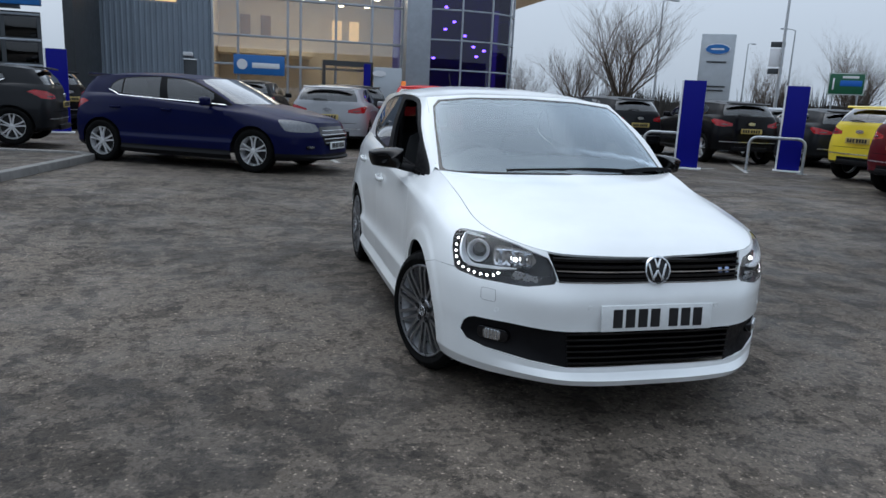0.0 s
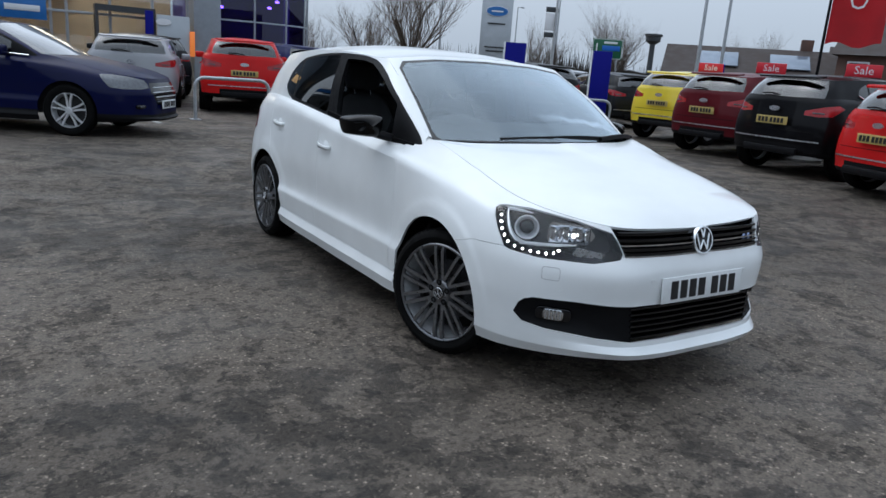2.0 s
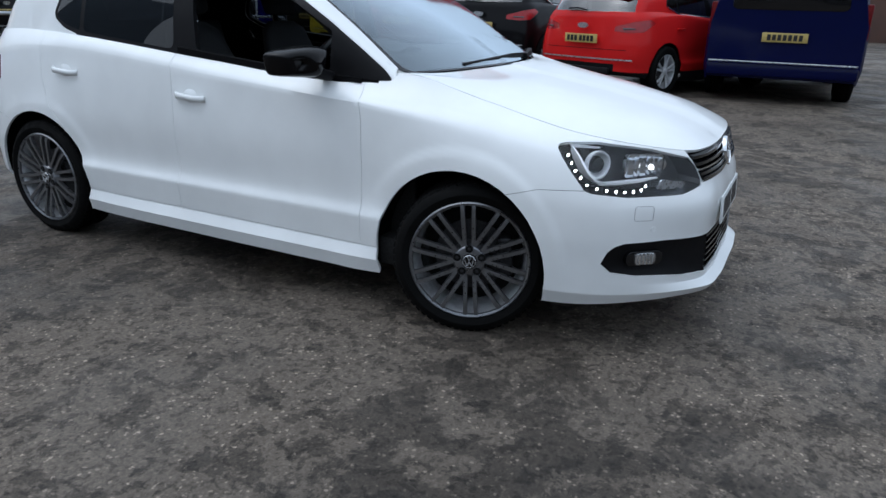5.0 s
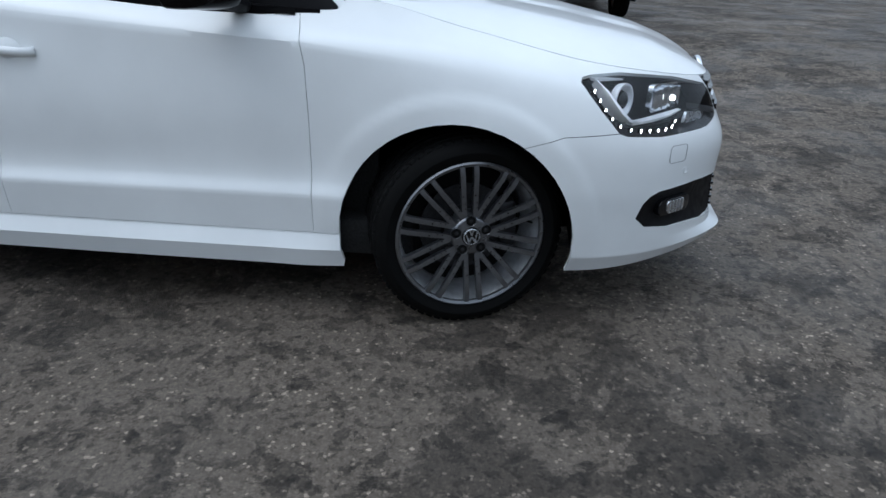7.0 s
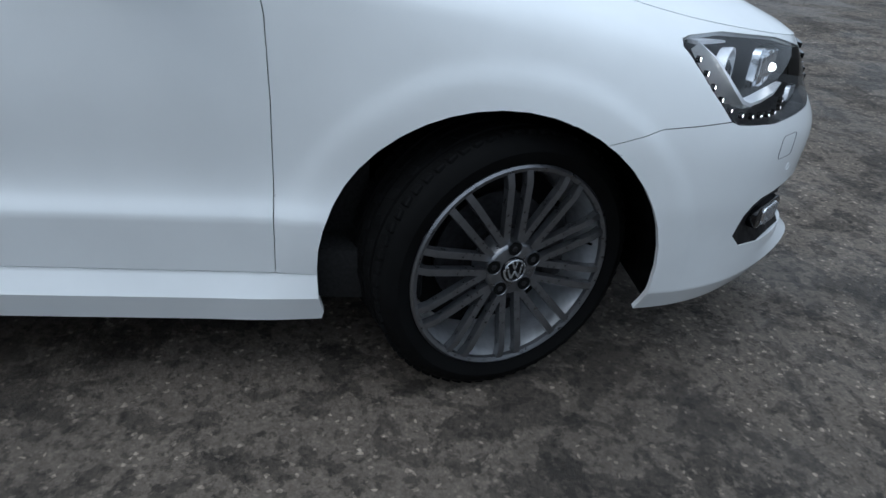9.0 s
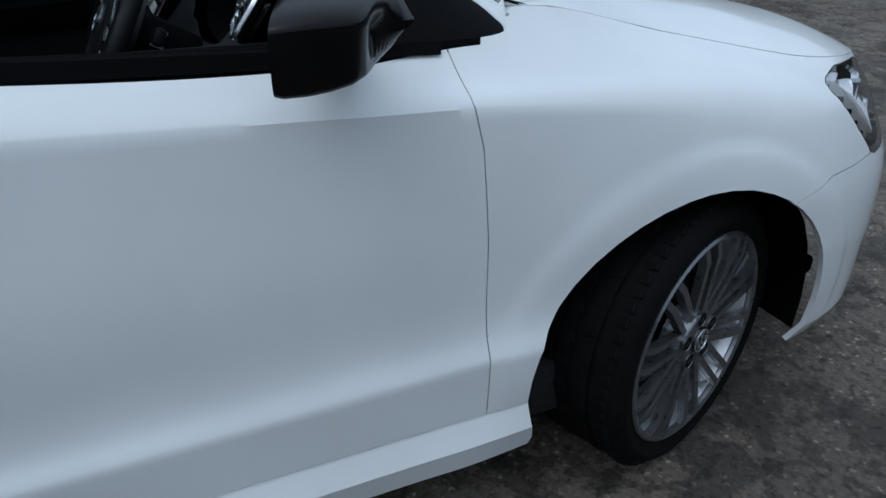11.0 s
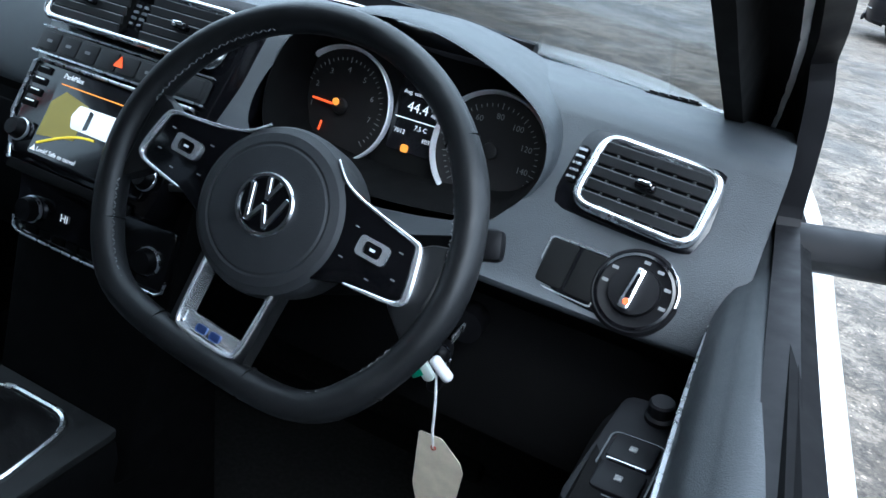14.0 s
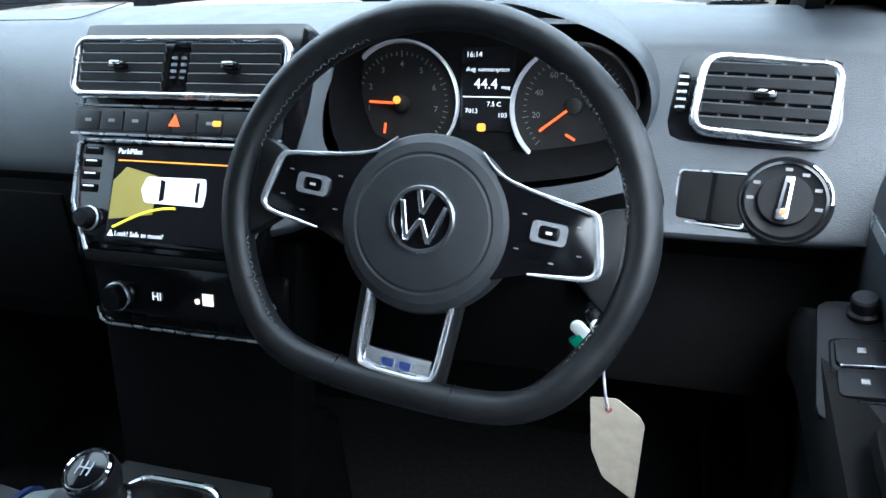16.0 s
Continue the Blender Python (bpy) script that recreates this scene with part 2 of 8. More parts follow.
def add_lathe(bm, profile, m=None, n=48, closed=True):
    """profile: (radius, height) pairs turned round the local z axis."""
    rings = []
    for r, h in profile:
        rings.append([bm.verts.new((r * math.cos(2 * math.pi * i / n), r * math.sin(2 * math.pi * i / n), h)) for i in range(n)])
    pairs = list(zip(rings, rings[1:])) + ([(rings[-1], rings[0])] if closed else [])
    fs = []
    for a, b in pairs:
        for i in range(n):
            fs.append(bm.faces.new((a[i], a[(i + 1) % n], b[(i + 1) % n], b[i])))
    if closed:
        bmesh.ops.recalc_face_normals(bm, faces=fs)
    vs = [v for r in rings for v in r]
    if m is not None:
        bmesh.ops.transform(bm, matrix=m, verts=vs)
    return bm


def lathe(profile, m=None, n=48, closed=True):
    return add_lathe(bmesh.new(), profile, m, n, closed)


def add_sweep(bm, pts, profile, closed=False, up=(0, 0, 1), scale=None):
    """A profile of (side, up) pairs, or a radius, carried along pts."""
    if isinstance(profile, (int, float)):
        k = 10
        profile = [(profile * math.cos(2 * math.pi * i / k), profile * math.sin(2 * math.pi * i / k)) for i in range(k)]
    P = [Vector(p) for p in pts]
    n = len(P)
    rings = []
    for i, p in enumerate(P):
        a = P[(i - 1) % n] if (closed or i) else P[0]
        b = P[(i + 1) % n] if (closed or i < n - 1) else P[-1]
        d = (b - a).normalized()
        u = Vector(up)
        s = d.cross(u)
        if s.length < 1e-4:
            s = d.cross(Vector((1, 0, 0)))
        s.normalize()
        w = s.cross(d)
        k = scale[i] if scale else 1.0
        rings.append([bm.verts.new(p + s * x * k + w * y * k) for x, y in profile])
    m = len(profile)
    fs = []
    for i in range(n if closed else n - 1):
        a, b = rings[i], rings[(i + 1) % n]
        for j in range(m):
            fs.append(bm.faces.new((a[j], a[(j + 1) % m], b[(j + 1) % m], b[j])))
    if not closed:
        fs += [bm.faces.new(rings[0][::-1]), bm.faces.new(rings[-1])]
    bmesh.ops.recalc_face_normals(bm, faces=fs)
    return bm


def sweep(pts, profile, closed=False, up=(0, 0, 1), scale=None):
    return add_sweep(bmesh.new(), pts, profile, closed, up, scale)


def curve(pts, n, closed=False):
    """Smooth points through pts, n to a span."""
    P = [np.array(p, float) for p in pts]
    out, k = [], len(P)
    for i in range(k if closed else k - 1):
        p0 = P[(i - 1) % k] if closed or i else 2 * P[0] - P[1]
        p1, p2 = P[i], P[(i + 1) % k]
        p3 = P[(i + 2) % k] if closed or i < k - 2 else 2 * P[-1] - P[-2]
        for j in range(n):
            t = j / n
            out.append(0.5 * (2 * p1 + (p2 - p0) * t + (2 * p0 - 5 * p1 + 4 * p2 - p3) * t * t + (3 * p1 - p0 - 3 * p2 + p3) * t ** 3))
    if not closed:
        out.append(P[-1])
    return [tuple(map(float, p)) for p in out]


def rounded(w, h, r, n=5):
    """A rectangle with rounded corners, centred."""
    out = []
    for cx, cy, a in ((w / 2 - r, h / 2 - r, 0), (-w / 2 + r, h / 2 - r, 90), (-w / 2 + r, -h / 2 + r, 180), (w / 2 - r, -h / 2 + r, 270)):
        for i in range(n + 1):
            b = radians(a + 90 * i / n)
            out.append((cx + r * math.cos(b), cy + r * math.sin(b)))
    return out


def soften(poly, r=0.2, n=3):
    """An outline with each corner cut to a small curve; r: share of the shorter side."""
    out = []
    k = len(poly)
    for i in range(k):
        p0, p1, p2 = (np.array(poly[j % k], float) for j in (i - 1, i, i + 1))
        d = r * min(np.linalg.norm(p0 - p1), np.linalg.norm(p2 - p1))
        a = p1 + (p0 - p1) / np.linalg.norm(p0 - p1) * d
        b = p1 + (p2 - p1) / np.linalg.norm(p2 - p1) * d
        for j in range(n + 1):
            t = j / n
            out.append(tuple((1 - t) ** 2 * a + 2 * t * (1 - t) * p1 + t * t * b))
    return out


def add_frame(bm, outer, inner, depth, m=None):
    """A ring between two outlines with the same count of points, from z = 0 to depth."""
    k = len(outer)
    a = [[bm.verts.new((x, y, z)) for x, y in o] for o, z in ((outer, 0), (outer, depth), (inner, depth), (inner, 0))]
    fs = []
    for p, q in zip(a, a[1:] + a[:1]):
        for i in range(k):
            fs.append(bm.faces.new((p[i], p[(i + 1) % k], q[(i + 1) % k], q[i])))
    bmesh.ops.recalc_face_normals(bm, faces=fs)
    if m is not None:
        bmesh.ops.transform(bm, matrix=m, verts=[v for r in a for v in r])
    return bm


def ring_frame(outer, inner, depth, m=None):
    return add_frame(bmesh.new(), outer, inner, depth, m)


def words(name, text, size, m, mat, parent, depth=0.0006):
    """Lettering in the built-in font as a mesh."""
    c = bpy.data.curves.new(name, 'FONT')
    c.body, c.size, c.extrude, c.align_x, c.align_y, c.resolution_u = text, size, depth, 'CENTER', 'CENTER', 2
    o = bpy.data.objects.new(name, c)
    scene.collection.objects.link(o)
    me = bpy.data.meshes.new_from_object(o)
    bpy.data.objects.remove(o)
    me.transform(m)
    me.materials.clear()
    me.materials.append(mat)
    ob = new(name, me)
    ob.parent = parent
    return ob


# ---- the ground: level round the white car, a little higher in the yard beyond ----
YARD = 0.17


def ground_height(x, y):
    r = math.hypot(x - 0.3, y - 0.6)
    s = min(1.0, max(0.0, (r - 3.4) / 3.2))
    ahead = min(1.0, max(0.0, (y + x + 3.0) / 2.0))
    return YARD * s * s * (3 - 2 * s) * ahead


bm = bmesh.new()
axis = sorted(set([-400, -200, -100, -60, -40, -25] + [i * .5 for i in range(-36, 37)] + [25, 32, 40, 60, 100, 200, 400]))
grid = [[bm.verts.new((x, y, ground_height(x, y))) for x in axis] for y in axis]
for a, b in zip(grid, grid[1:]):
    for i in range(len(axis) - 1):
        bm.faces.new((a[i], a[i + 1], b[i + 1], b[i]))
ground = part("ground", bm, ASPHALT, angle=60)
tagged(ground, "worn damp grey asphalt of a car sales yard", "ground", kind="structure")

# ---- showroom building ----
CLAD = material("grey_blue_cladding", (0.23, 0.27, 0.32), 0.45, 0.2, 0, 0.4, 0.7, 0.08)
ALU = material("grey_aluminium", (0.36, 0.39, 0.43), 0.4, 0.4, 0, 0.5, 5, 0.08)
ALU_DARK = material("dark_frame", (0.05, 0.055, 0.06), 0.4, 0.3, 0, 0.5, 5, 0.1)
CREAM = material("showroom_cream_wall", (0.72, 0.60, 0.45), 0.8, vary=0.08, noise_scale=1.5)
SHOWROOM_FLOOR = material("showroom_tile", (0.5, 0.46, 0.40), 0.2, vary=0.1, noise_scale=2)
WARM = material("warm_lamp", (1.0, 0.78, 0.5), 0.3, emit=12)
TOWER_LAMP = material("tower_lamp_light", (1.0, 0.95, 0.85), 0.3, emit=60)
AMBER = material("lit_window", (1.0, 0.62, 0.28), 0.4, emit=0.9)
SHOP_GLASS = glass("shop_glass", (0.80, 0.84, 0.86), 0.0, 4.0)
PURPLE = glass("purple_tower_glass", (0.13, 0.09, 0.36), 0.0, 1.5)
BLUE_SIGN = material("blue_sign", (0.004, 0.005, 0.20), 0.55, 0, 0, 0.15, 3, 0.06)
SIGN_BLUE2 = material("mid_blue_sign", (0.02, 0.14, 0.42), 0.4, vary=0.08, noise_scale=3)
SIGN_WHITE = material("sign_white", (0.75, 0.76, 0.78), 0.4, vary=0.05, noise_scale=3)
SIGN_GREY = material("sign_grey", (0.42, 0.45, 0.48), 0.4, 0.3, vary=0.06, noise_scale=2)
CONCRETE = material("kerb_concrete", (0.17, 0.165, 0.155), 0.85, vary=0.25, noise_scale=9, bump=0.5, bump_scale=60)
GALV = material("galvanised_steel", (0.42, 0.44, 0.46), 0.45, 0.7, vary=0.15, noise_scale=12)
FY = 26.6   # the facade's line

building = thing("car_showroom", "grey clad showroom with lit glass front and purple glass tower", "building")


def cladding(x0, x1, y, z0, z1, name="clad_wall"):
    bm = bmesh.new()
    xs = []
    x, up = x0, True
    while x < x1:
        xs += [(x, y), (x + .10, y), (x + .13, y - .035), (x + .17, y - .035)]
        x += .20
    xs.append((x1, y))
    lo = [bm.verts.new((a, b, z0)) for a, b in xs] + [bm.verts.new((x1, y + .2, z0)), bm.verts.new((x0, y + .2, z0))]
    hi = [bm.verts.new((v.co.x, v.co.y, z1)) for v in lo]
    n = len(lo)
    for i in range(n):
        bm.faces.new((lo[i], lo[(i + 1) % n], hi[(i + 1) % n], hi[i]))
    bm.faces.new(hi)
    bmesh.ops.recalc_face_normals(bm, faces=bm.faces[:])
    return part(name, bm, CLAD, building, "grey profiled metal cladding", 20)


# wall with its window and door openings left free
cladding(-7.3, -6.25, FY, YARD, 9)
cladding(-6.25, -4.55, FY, YARD, 4.45)
cladding(-6.25, -4.55, FY, 5.5, 9)
cladding(-4.55, -3.35, FY, 2.45, 9)
cladding(-3.9, -3.35, FY, YARD, 2.45)
cladding(-5.6 + 1.05, -4.5, FY, YARD, 2.45)
win = part("window", box((1.72, .10, 1.07), pose(-5.4, FY + .12, 4.975), .01), ALU, building, "lit upper window")
for dx in (-.42, .42):
    part("pane", box((.76, .02, .92), pose(-5.4 + dx, FY + .06, 4.975), .002), AMBER, win, "warm lit pane")
dr = part("service_door", box((.62, .06, 2.25), pose(-4.2, FY + .1, YARD + 1.125), .01), ALU_DARK, building, "dark grey service door")
part("door_handle", box((.03, .06, .14), pose(-4.0, FY + .05, 1.2), .006), GALV, dr)
lamp = part("wall_lamp", box((.36, .2, .16), pose(-4.2, FY - .13, 2.62), .03), SIGN_WHITE, building, "white bulkhead lamp over the door")
part("flood_lamp", box((.3, .2, .26), pose(-4.2, FY - .2, 5.35), .05), SIGN_WHITE, building, "white flood lamp")
# workshop block to the side
part("workshop_wall", box((9, .3, 8), pose(-13.4, 22.75, 5.0 + 2.55), .01), CLAD, building)
part("workshop_return", box((.3, 4.2, 8.9), pose(-7.45, 24.6, YARD + 4.45), .01), ALU_DARK, building, "plain dark grey end wall")
shutter = part("workshop_door", box((5.4, .08, 3.3), pose(-11.0, 22.7, YARD + 1.65), .01), ALU_DARK, building, "glazed sectional workshop door")
for i in range(5):
    for j in range(4):
        part("pane", box((.92, .03, .62), pose(-13.1 + i * 1.06, 22.64, .65 + j * .78), .01), TINT, shutter)
for j in range(5):
    part("rail", box((5.4, .05, .07), pose(-11.0, 22.63, .26 + j * .78), .01), ALU, shutter)
part("canopy_sign", box((5.6, .3, .42), pose(-11.0, 22.4, 3.85), .02), SIGN_BLUE2, building, "blue fascia above the workshop door")
part("fascia_strip", box((5.5, .1, .10), pose(-11.0, 22.25, 4.12), .01), SIGN_WHITE, building)

# glass front: back wall, floor, ceiling, mullions, panes
part("back_wall", box((9.2, .2, 7), pose(.8, FY + 9, YARD + 3.5)), CREAM, building, "warm cream showroom wall")
part("side_wall", box((.2, 9, 7), pose(-3.6, FY + 4.6, YARD + 3.5)), CREAM, building)
part("showroom_floor", box((18, 11, .05), pose(3.5, FY + 5.6, YARD - .0), .0), SHOWROOM_FLOOR, building)
part("showroom_ceiling", box((18, 11, .2), pose(3.5, FY + 5.6, 6.6)), CREAM, building)
part("mezzanine", box((4.4, 3, .35), pose(-1.2, FY + 7.5, 3.25)), CREAM, building)
for x in (-3.3, -2.35, -.45, 0.05, 1.45, 2.9, 4.15):
    part("mullion", box((.09, .14, 7), pose(x, FY - .02, YARD + 3.5), .01), ALU, building)
for z in (2.35, 3.45, 4.9, 6.1):
    part("transom", box((7.5, .13, .08), pose(.42, FY - .03, z), .01), ALU, building)
for x0, x1 in ((-3.3, -2.35), (-2.35, -.45), (-.45, 1.45), (1.45, 2.9), (2.9, 4.15)):
    for z0, z1 in ((YARD, 2.35), (2.35, 3.45), (3.45, 4.9), (4.9, 6.1)):
        p = part("pane", box((x1 - x0 - .09, .02, z1 - z0 - .08), pose((x0 + x1) / 2, FY, (z0 + z1) / 2)), SHOP_GLASS, building)
        p.visible_shadow = False
part("parapet", box((8, .5, 2.0), pose(.6, FY + .1, 7.4), .02), ALU, building)
part("corner_pillar", box((1.0, 1.0, 9), pose(4.68, FY - .4, YARD + 4.5), .02), ALU, building, "broad grey corner pillar")
entrance = part("entrance", ring_frame([(-1.0, 0), (1.0, 0), (1.0, 2.5), (-1.0, 2.5)], [(-.9, .0), (.9, .0), (.9, 2.3), (-.9, 2.3)], .5, basis((1.9, FY - .1, YARD + .01), (1, 0, 0), (0, 0, 1))), ALU_DARK, building, "dark framed entrance")
for x in (-3.0, -1.2, .4, 1.3, 2.2, 3.4):
    for y in (2.0, 5.0):
        part("ceiling_lamp", lathe([(.0001, 0), (.12, 0), (.13, .05), (.06, .12), (.0001, .12)], pose(x, FY + y, 5.6 - .25 * (x % 1.3)), 14, False), WARM, building, "small lit ceiling spotlight")
for x in (-2.2, -1.2, 2.4, 3.3):
    part("inner_window", box((.5, .05, 1.0), pose(x, FY + 8.85, 4.6), .02), AMBER if x > 0 else material("oak_door", (.25, .13, .06), .5, vary=.2, noise_scale=4), building)
part("wall_banner", box((1.95, .06, .75), pose(-1.55, FY - .2, 2.35), .01), SIGN_BLUE2, building, "blue advertising banner with a white disc")
bm = cyl(.2, .2, .02, basis((-2.2, FY - .235, 2.35), (1, 0, 0), (0, 0, 1)), 20)
part("banner_disc", bm, SIGN_WHITE, building)
part("banner_bar", box((1.05, .02, .20), pose(-1.3, FY - .245, 2.33), .01), SIGN_WHITE, building)
part("door_sign", box((.28, .1, 2.2), pose(2.62, FY - .9, 1.5), .02), BLUE_SIGN, building)
part("door_sign_board", box((1.15, .1, 2.1), pose(3.45, FY - .9, 1.45), .02), SIGN_GREY, building)
bm = cyl(.2, .2, .03, basis((3.1, FY - .97, 2.25), (1, 0, 0), (0, 0, 1)) @ Matrix.Diagonal((1.35, .6, 1, 1)), 24)
part("sign_oval", bm, SIGN_WHITE, building, "white lit oval")
part("orange_panel", box((.18, .1, .9), pose(4.1, FY - .95, 1.55), .02), material("orange_panel", (.85, .22, .04), .4, emit=.4), building)
for y, x in ((3.0, 0.5), (4.5, 7.5)):
    lt = new("showroom_light", bpy.data.lights.new("showroom_light", "AREA"))
    lt.data.energy, lt.data.color, lt.data.size = (300 if x < 5 else 90), (1.0, .84, .64), 5
    lt.matrix_world = look((x, FY + y, 6.3), (x, FY + y, 0))
    tagged(lt, kind="structure")
# purple glass tower: flat bays bending back
bays = [(5.18, FY - .7), (6.45, FY - .95), (7.75, FY - .85), (8.7, FY - .35), (9.15, FY + .5), (9.3, FY + 3)]
for (xa, ya), (xb, yb) in zip(bays, bays[1:]):
    d = Vector((xb - xa, yb - ya, 0))
    a = math.degrees(math.atan2(d.y, d.x))
    for k in range(6):
        z = YARD + .02 + k * 1.18
        p = part("pane", box((d.length - .05, .02, 1.12), pose((xa + xb) / 2, (ya + yb) / 2, z + .59, 0, 0, a)), PURPLE, building, "purple tinted pane" if k == 0 else "")
        p.visible_shadow = False
        part("transom", box((d.length, .09, .06), pose((xa + xb) / 2, (ya + yb) / 2, z + 1.18, 0, 0, a), .008), ALU, building)
    part("mullion", box((.07, .09, 7.6), pose(xa, ya, YARD + 3.8, 0, 0, a), .008), ALU, building)
part("tower_back", box((5, .2, 7), pose(7.2, FY + 5, 3.6)), material("tower_inner", (.10, .08, .3), .6, vary=.2, noise_scale=1), building)
part("tower_roof", box((4.6, 5, .3), pose(7.2, FY + 2, 7.4)), ALU, building)
for x, y, z in ((6.3, 1.2, 5.2), (6.9, 2.0, 4.7), (7.3, 1.6, 4.1), (7.9, 2.2, 3.7), (6.6, 2.4, 4.4), (8.2, 1.5, 3.5), (7.7, 1.0, 3.2), (6.0, 2.0, 3.1)):
    part("tower_lamp", lathe([(.0001, 0), (.08, .02), (.09, .08), (.0001, .12)], pose(x, FY + y, z), 12, False), TOWER_LAMP, building)

# plain unseen walls, added on the open sides to darken the reflections
far_wall = material("unseen_wall_dark", (.06, .055, .05), .9, vary=.2, noise_scale=.6)
for i, (w, x, y, a) in enumerate(((70, 0, -30, 0), (64, -30, -2, 90))):
    tagged(part("unseen_wall_south" if i == 0 else "unseen_wall_west", box((w, .3, 6.0), pose(x, y, 3.0, 0, 0, a)), far_wall), "plain unseen dark wall added to darken reflections", "wall", kind="structure")

# kerb and raised bed edge at the left
kerb = thing("kerb", "worn concrete kerb along the yard's edge", "kerb", kind="structure")
kl = [(-6.5, 1.5), (-5.2, 4.2), (-4.62, 5.95), (-4.15, 8.75), (-4.4, 9.1), (-9, 10.1)]
for (xa, ya), (xb, yb) in zip(kl, kl[1:]):
    n = max(1, int(math.hypot(xb - xa, yb - ya) / .92))
    for i in range(n):
        t = (i + .5) / n
        a = math.degrees(math.atan2(yb - ya, xb - xa))
        L = math.hypot(xb - xa, yb - ya) / n
        x, y = xa + (xb - xa) * t, ya + (yb - ya) * t
        part("kerbstone", box((L - .008, .14, .26), pose(x, y, ground_height(x, y) - .02, 0, 0, a), .02), CONCRETE, kerb)
bm = prism(((-6.5, 1.5), (-5.22, 4.2), (-4.65, 5.95), (-4.2, 8.72), (-4.45, 9.05), (-9, 10.05), (-14, 10), (-14, 1.5))[::-1], .265, pose(0, 0, YARD - .19))
tagged(part("pavement", bm, ASPHALT), "raised dark asphalt pavement behind the kerb", "pavement", kind="structure")
# painted bay lines
LINE = material("worn_bay_paint", (.3, .3, .29), .7, vary=.35, noise_scale=12)
for x, y, a, L in ((3.2, 10.6, 100, 3.6), (-.4, 10.8, 96, 3.0), (6.0, 11.2, 100, 4.0), (8.9, 10.6, 60, 3.5), (5.4, 9.6, 8, 5.0)):
    tagged(part("bay_line", box((L, .09, .004), pose(x, y, YARD + .004, 0, 0, a)), LINE), "faded painted bay line on the asphalt", "road marking", "bay lines", "structure")


# ---- car bodies: character lines, skin, cuts ----
def spline(points, knots, n):
    """A smooth line through points at the given knots, n steps to a span; mirrored in x at both ends."""
    P = np.array(points, float)
    t = np.array(knots, float)
    flip = np.array((-1, 1, 1))
    P = np.vstack([P[1] * flip, P, P[-2] * flip])
    t = np.concatenate([[2 * t[0] - t[1]], t, [2 * t[-1] - t[-2]]])
    out = []
    for i in range(1, len(P) - 2):
        h = t[i + 1] - t[i]
        m0 = (P[i + 1] - P[i - 1]) / (t[i + 1] - t[i - 1]) * h
        m1 = (P[i + 2] - P[i]) / (t[i + 2] - t[i]) * h
        for j in range(n):
            s = j / n
            out.append((2 * s ** 3 - 3 * s * s + 1) * P[i] + (s ** 3 - 2 * s * s + s) * m0 + (3 * s * s - 2 * s ** 3) * P[i + 1] + (s ** 3 - s * s) * m1)
    out.append(P[-2])
    return np.array(out)


def full_ring(half):
    right = half * np.array((-1, 1, 1))
    return np.vstack([right, half[::-1][1:-1]])


def across(levels, n, creases, fading=()):
    """Rows between the levels: smooth, but sharp at the levels named in creases; a fading one softens towards the nose."""
    L = [np.array(l) for l in levels]
    rows = []

    def handle(i, sharp, smooth):
        if i in creases or smooth is None:
            return sharp
        if i in fading:
            w = .85 * np.clip((L[i][:, 1:2] + .15) / .75, 0, 1)
            return sharp * w + smooth * (1 - w)
        return smooth
    for i in range(len(L) - 1):
        a = handle(i, 2 * L[i] - L[i + 1], L[i - 1] if i > 0 else None)
        d = handle(i + 1, 2 * L[i + 1] - L[i], L[i + 2] if i + 2 < len(L) else None)
        m0, m1 = (L[i + 1] - a) / 2, (d - L[i]) / 2
        for j in range(n):
            s = j / n
            rows.append((2 * s ** 3 - 3 * s * s + 1) * L[i] + (s ** 3 - 2 * s * s + s) * m0 + (3 * s * s - 2 * s ** 3) * L[i + 1] + (s ** 3 - s * s) * m1)
    rows.append(L[-1])
    return rows


def skin(rows, closed=True):
    bm = bmesh.new()
    bm.faces.layers.int.new("panel")
    grid = [[bm.verts.new(p) for p in r] for r in rows]
    k = len(grid[0])
    for a, b in zip(grid, grid[1:]):
        for i in range(k if closed else k - 1):
            j = (i + 1) % k
            bm.faces.new((a[i], b[i], b[j], a[j]))
    bm.normal_update()
    return bm


def inside(poly, x, y):
    hit = False
    for (x0, y0), (x1, y1) in zip(poly, poly[1:] + poly[:1]):
        if (y0 > y) != (y1 > y) and x < (x1 - x0) * (y - y0) / (y1 - y0) + x0:
            hit = not hit
    return hit


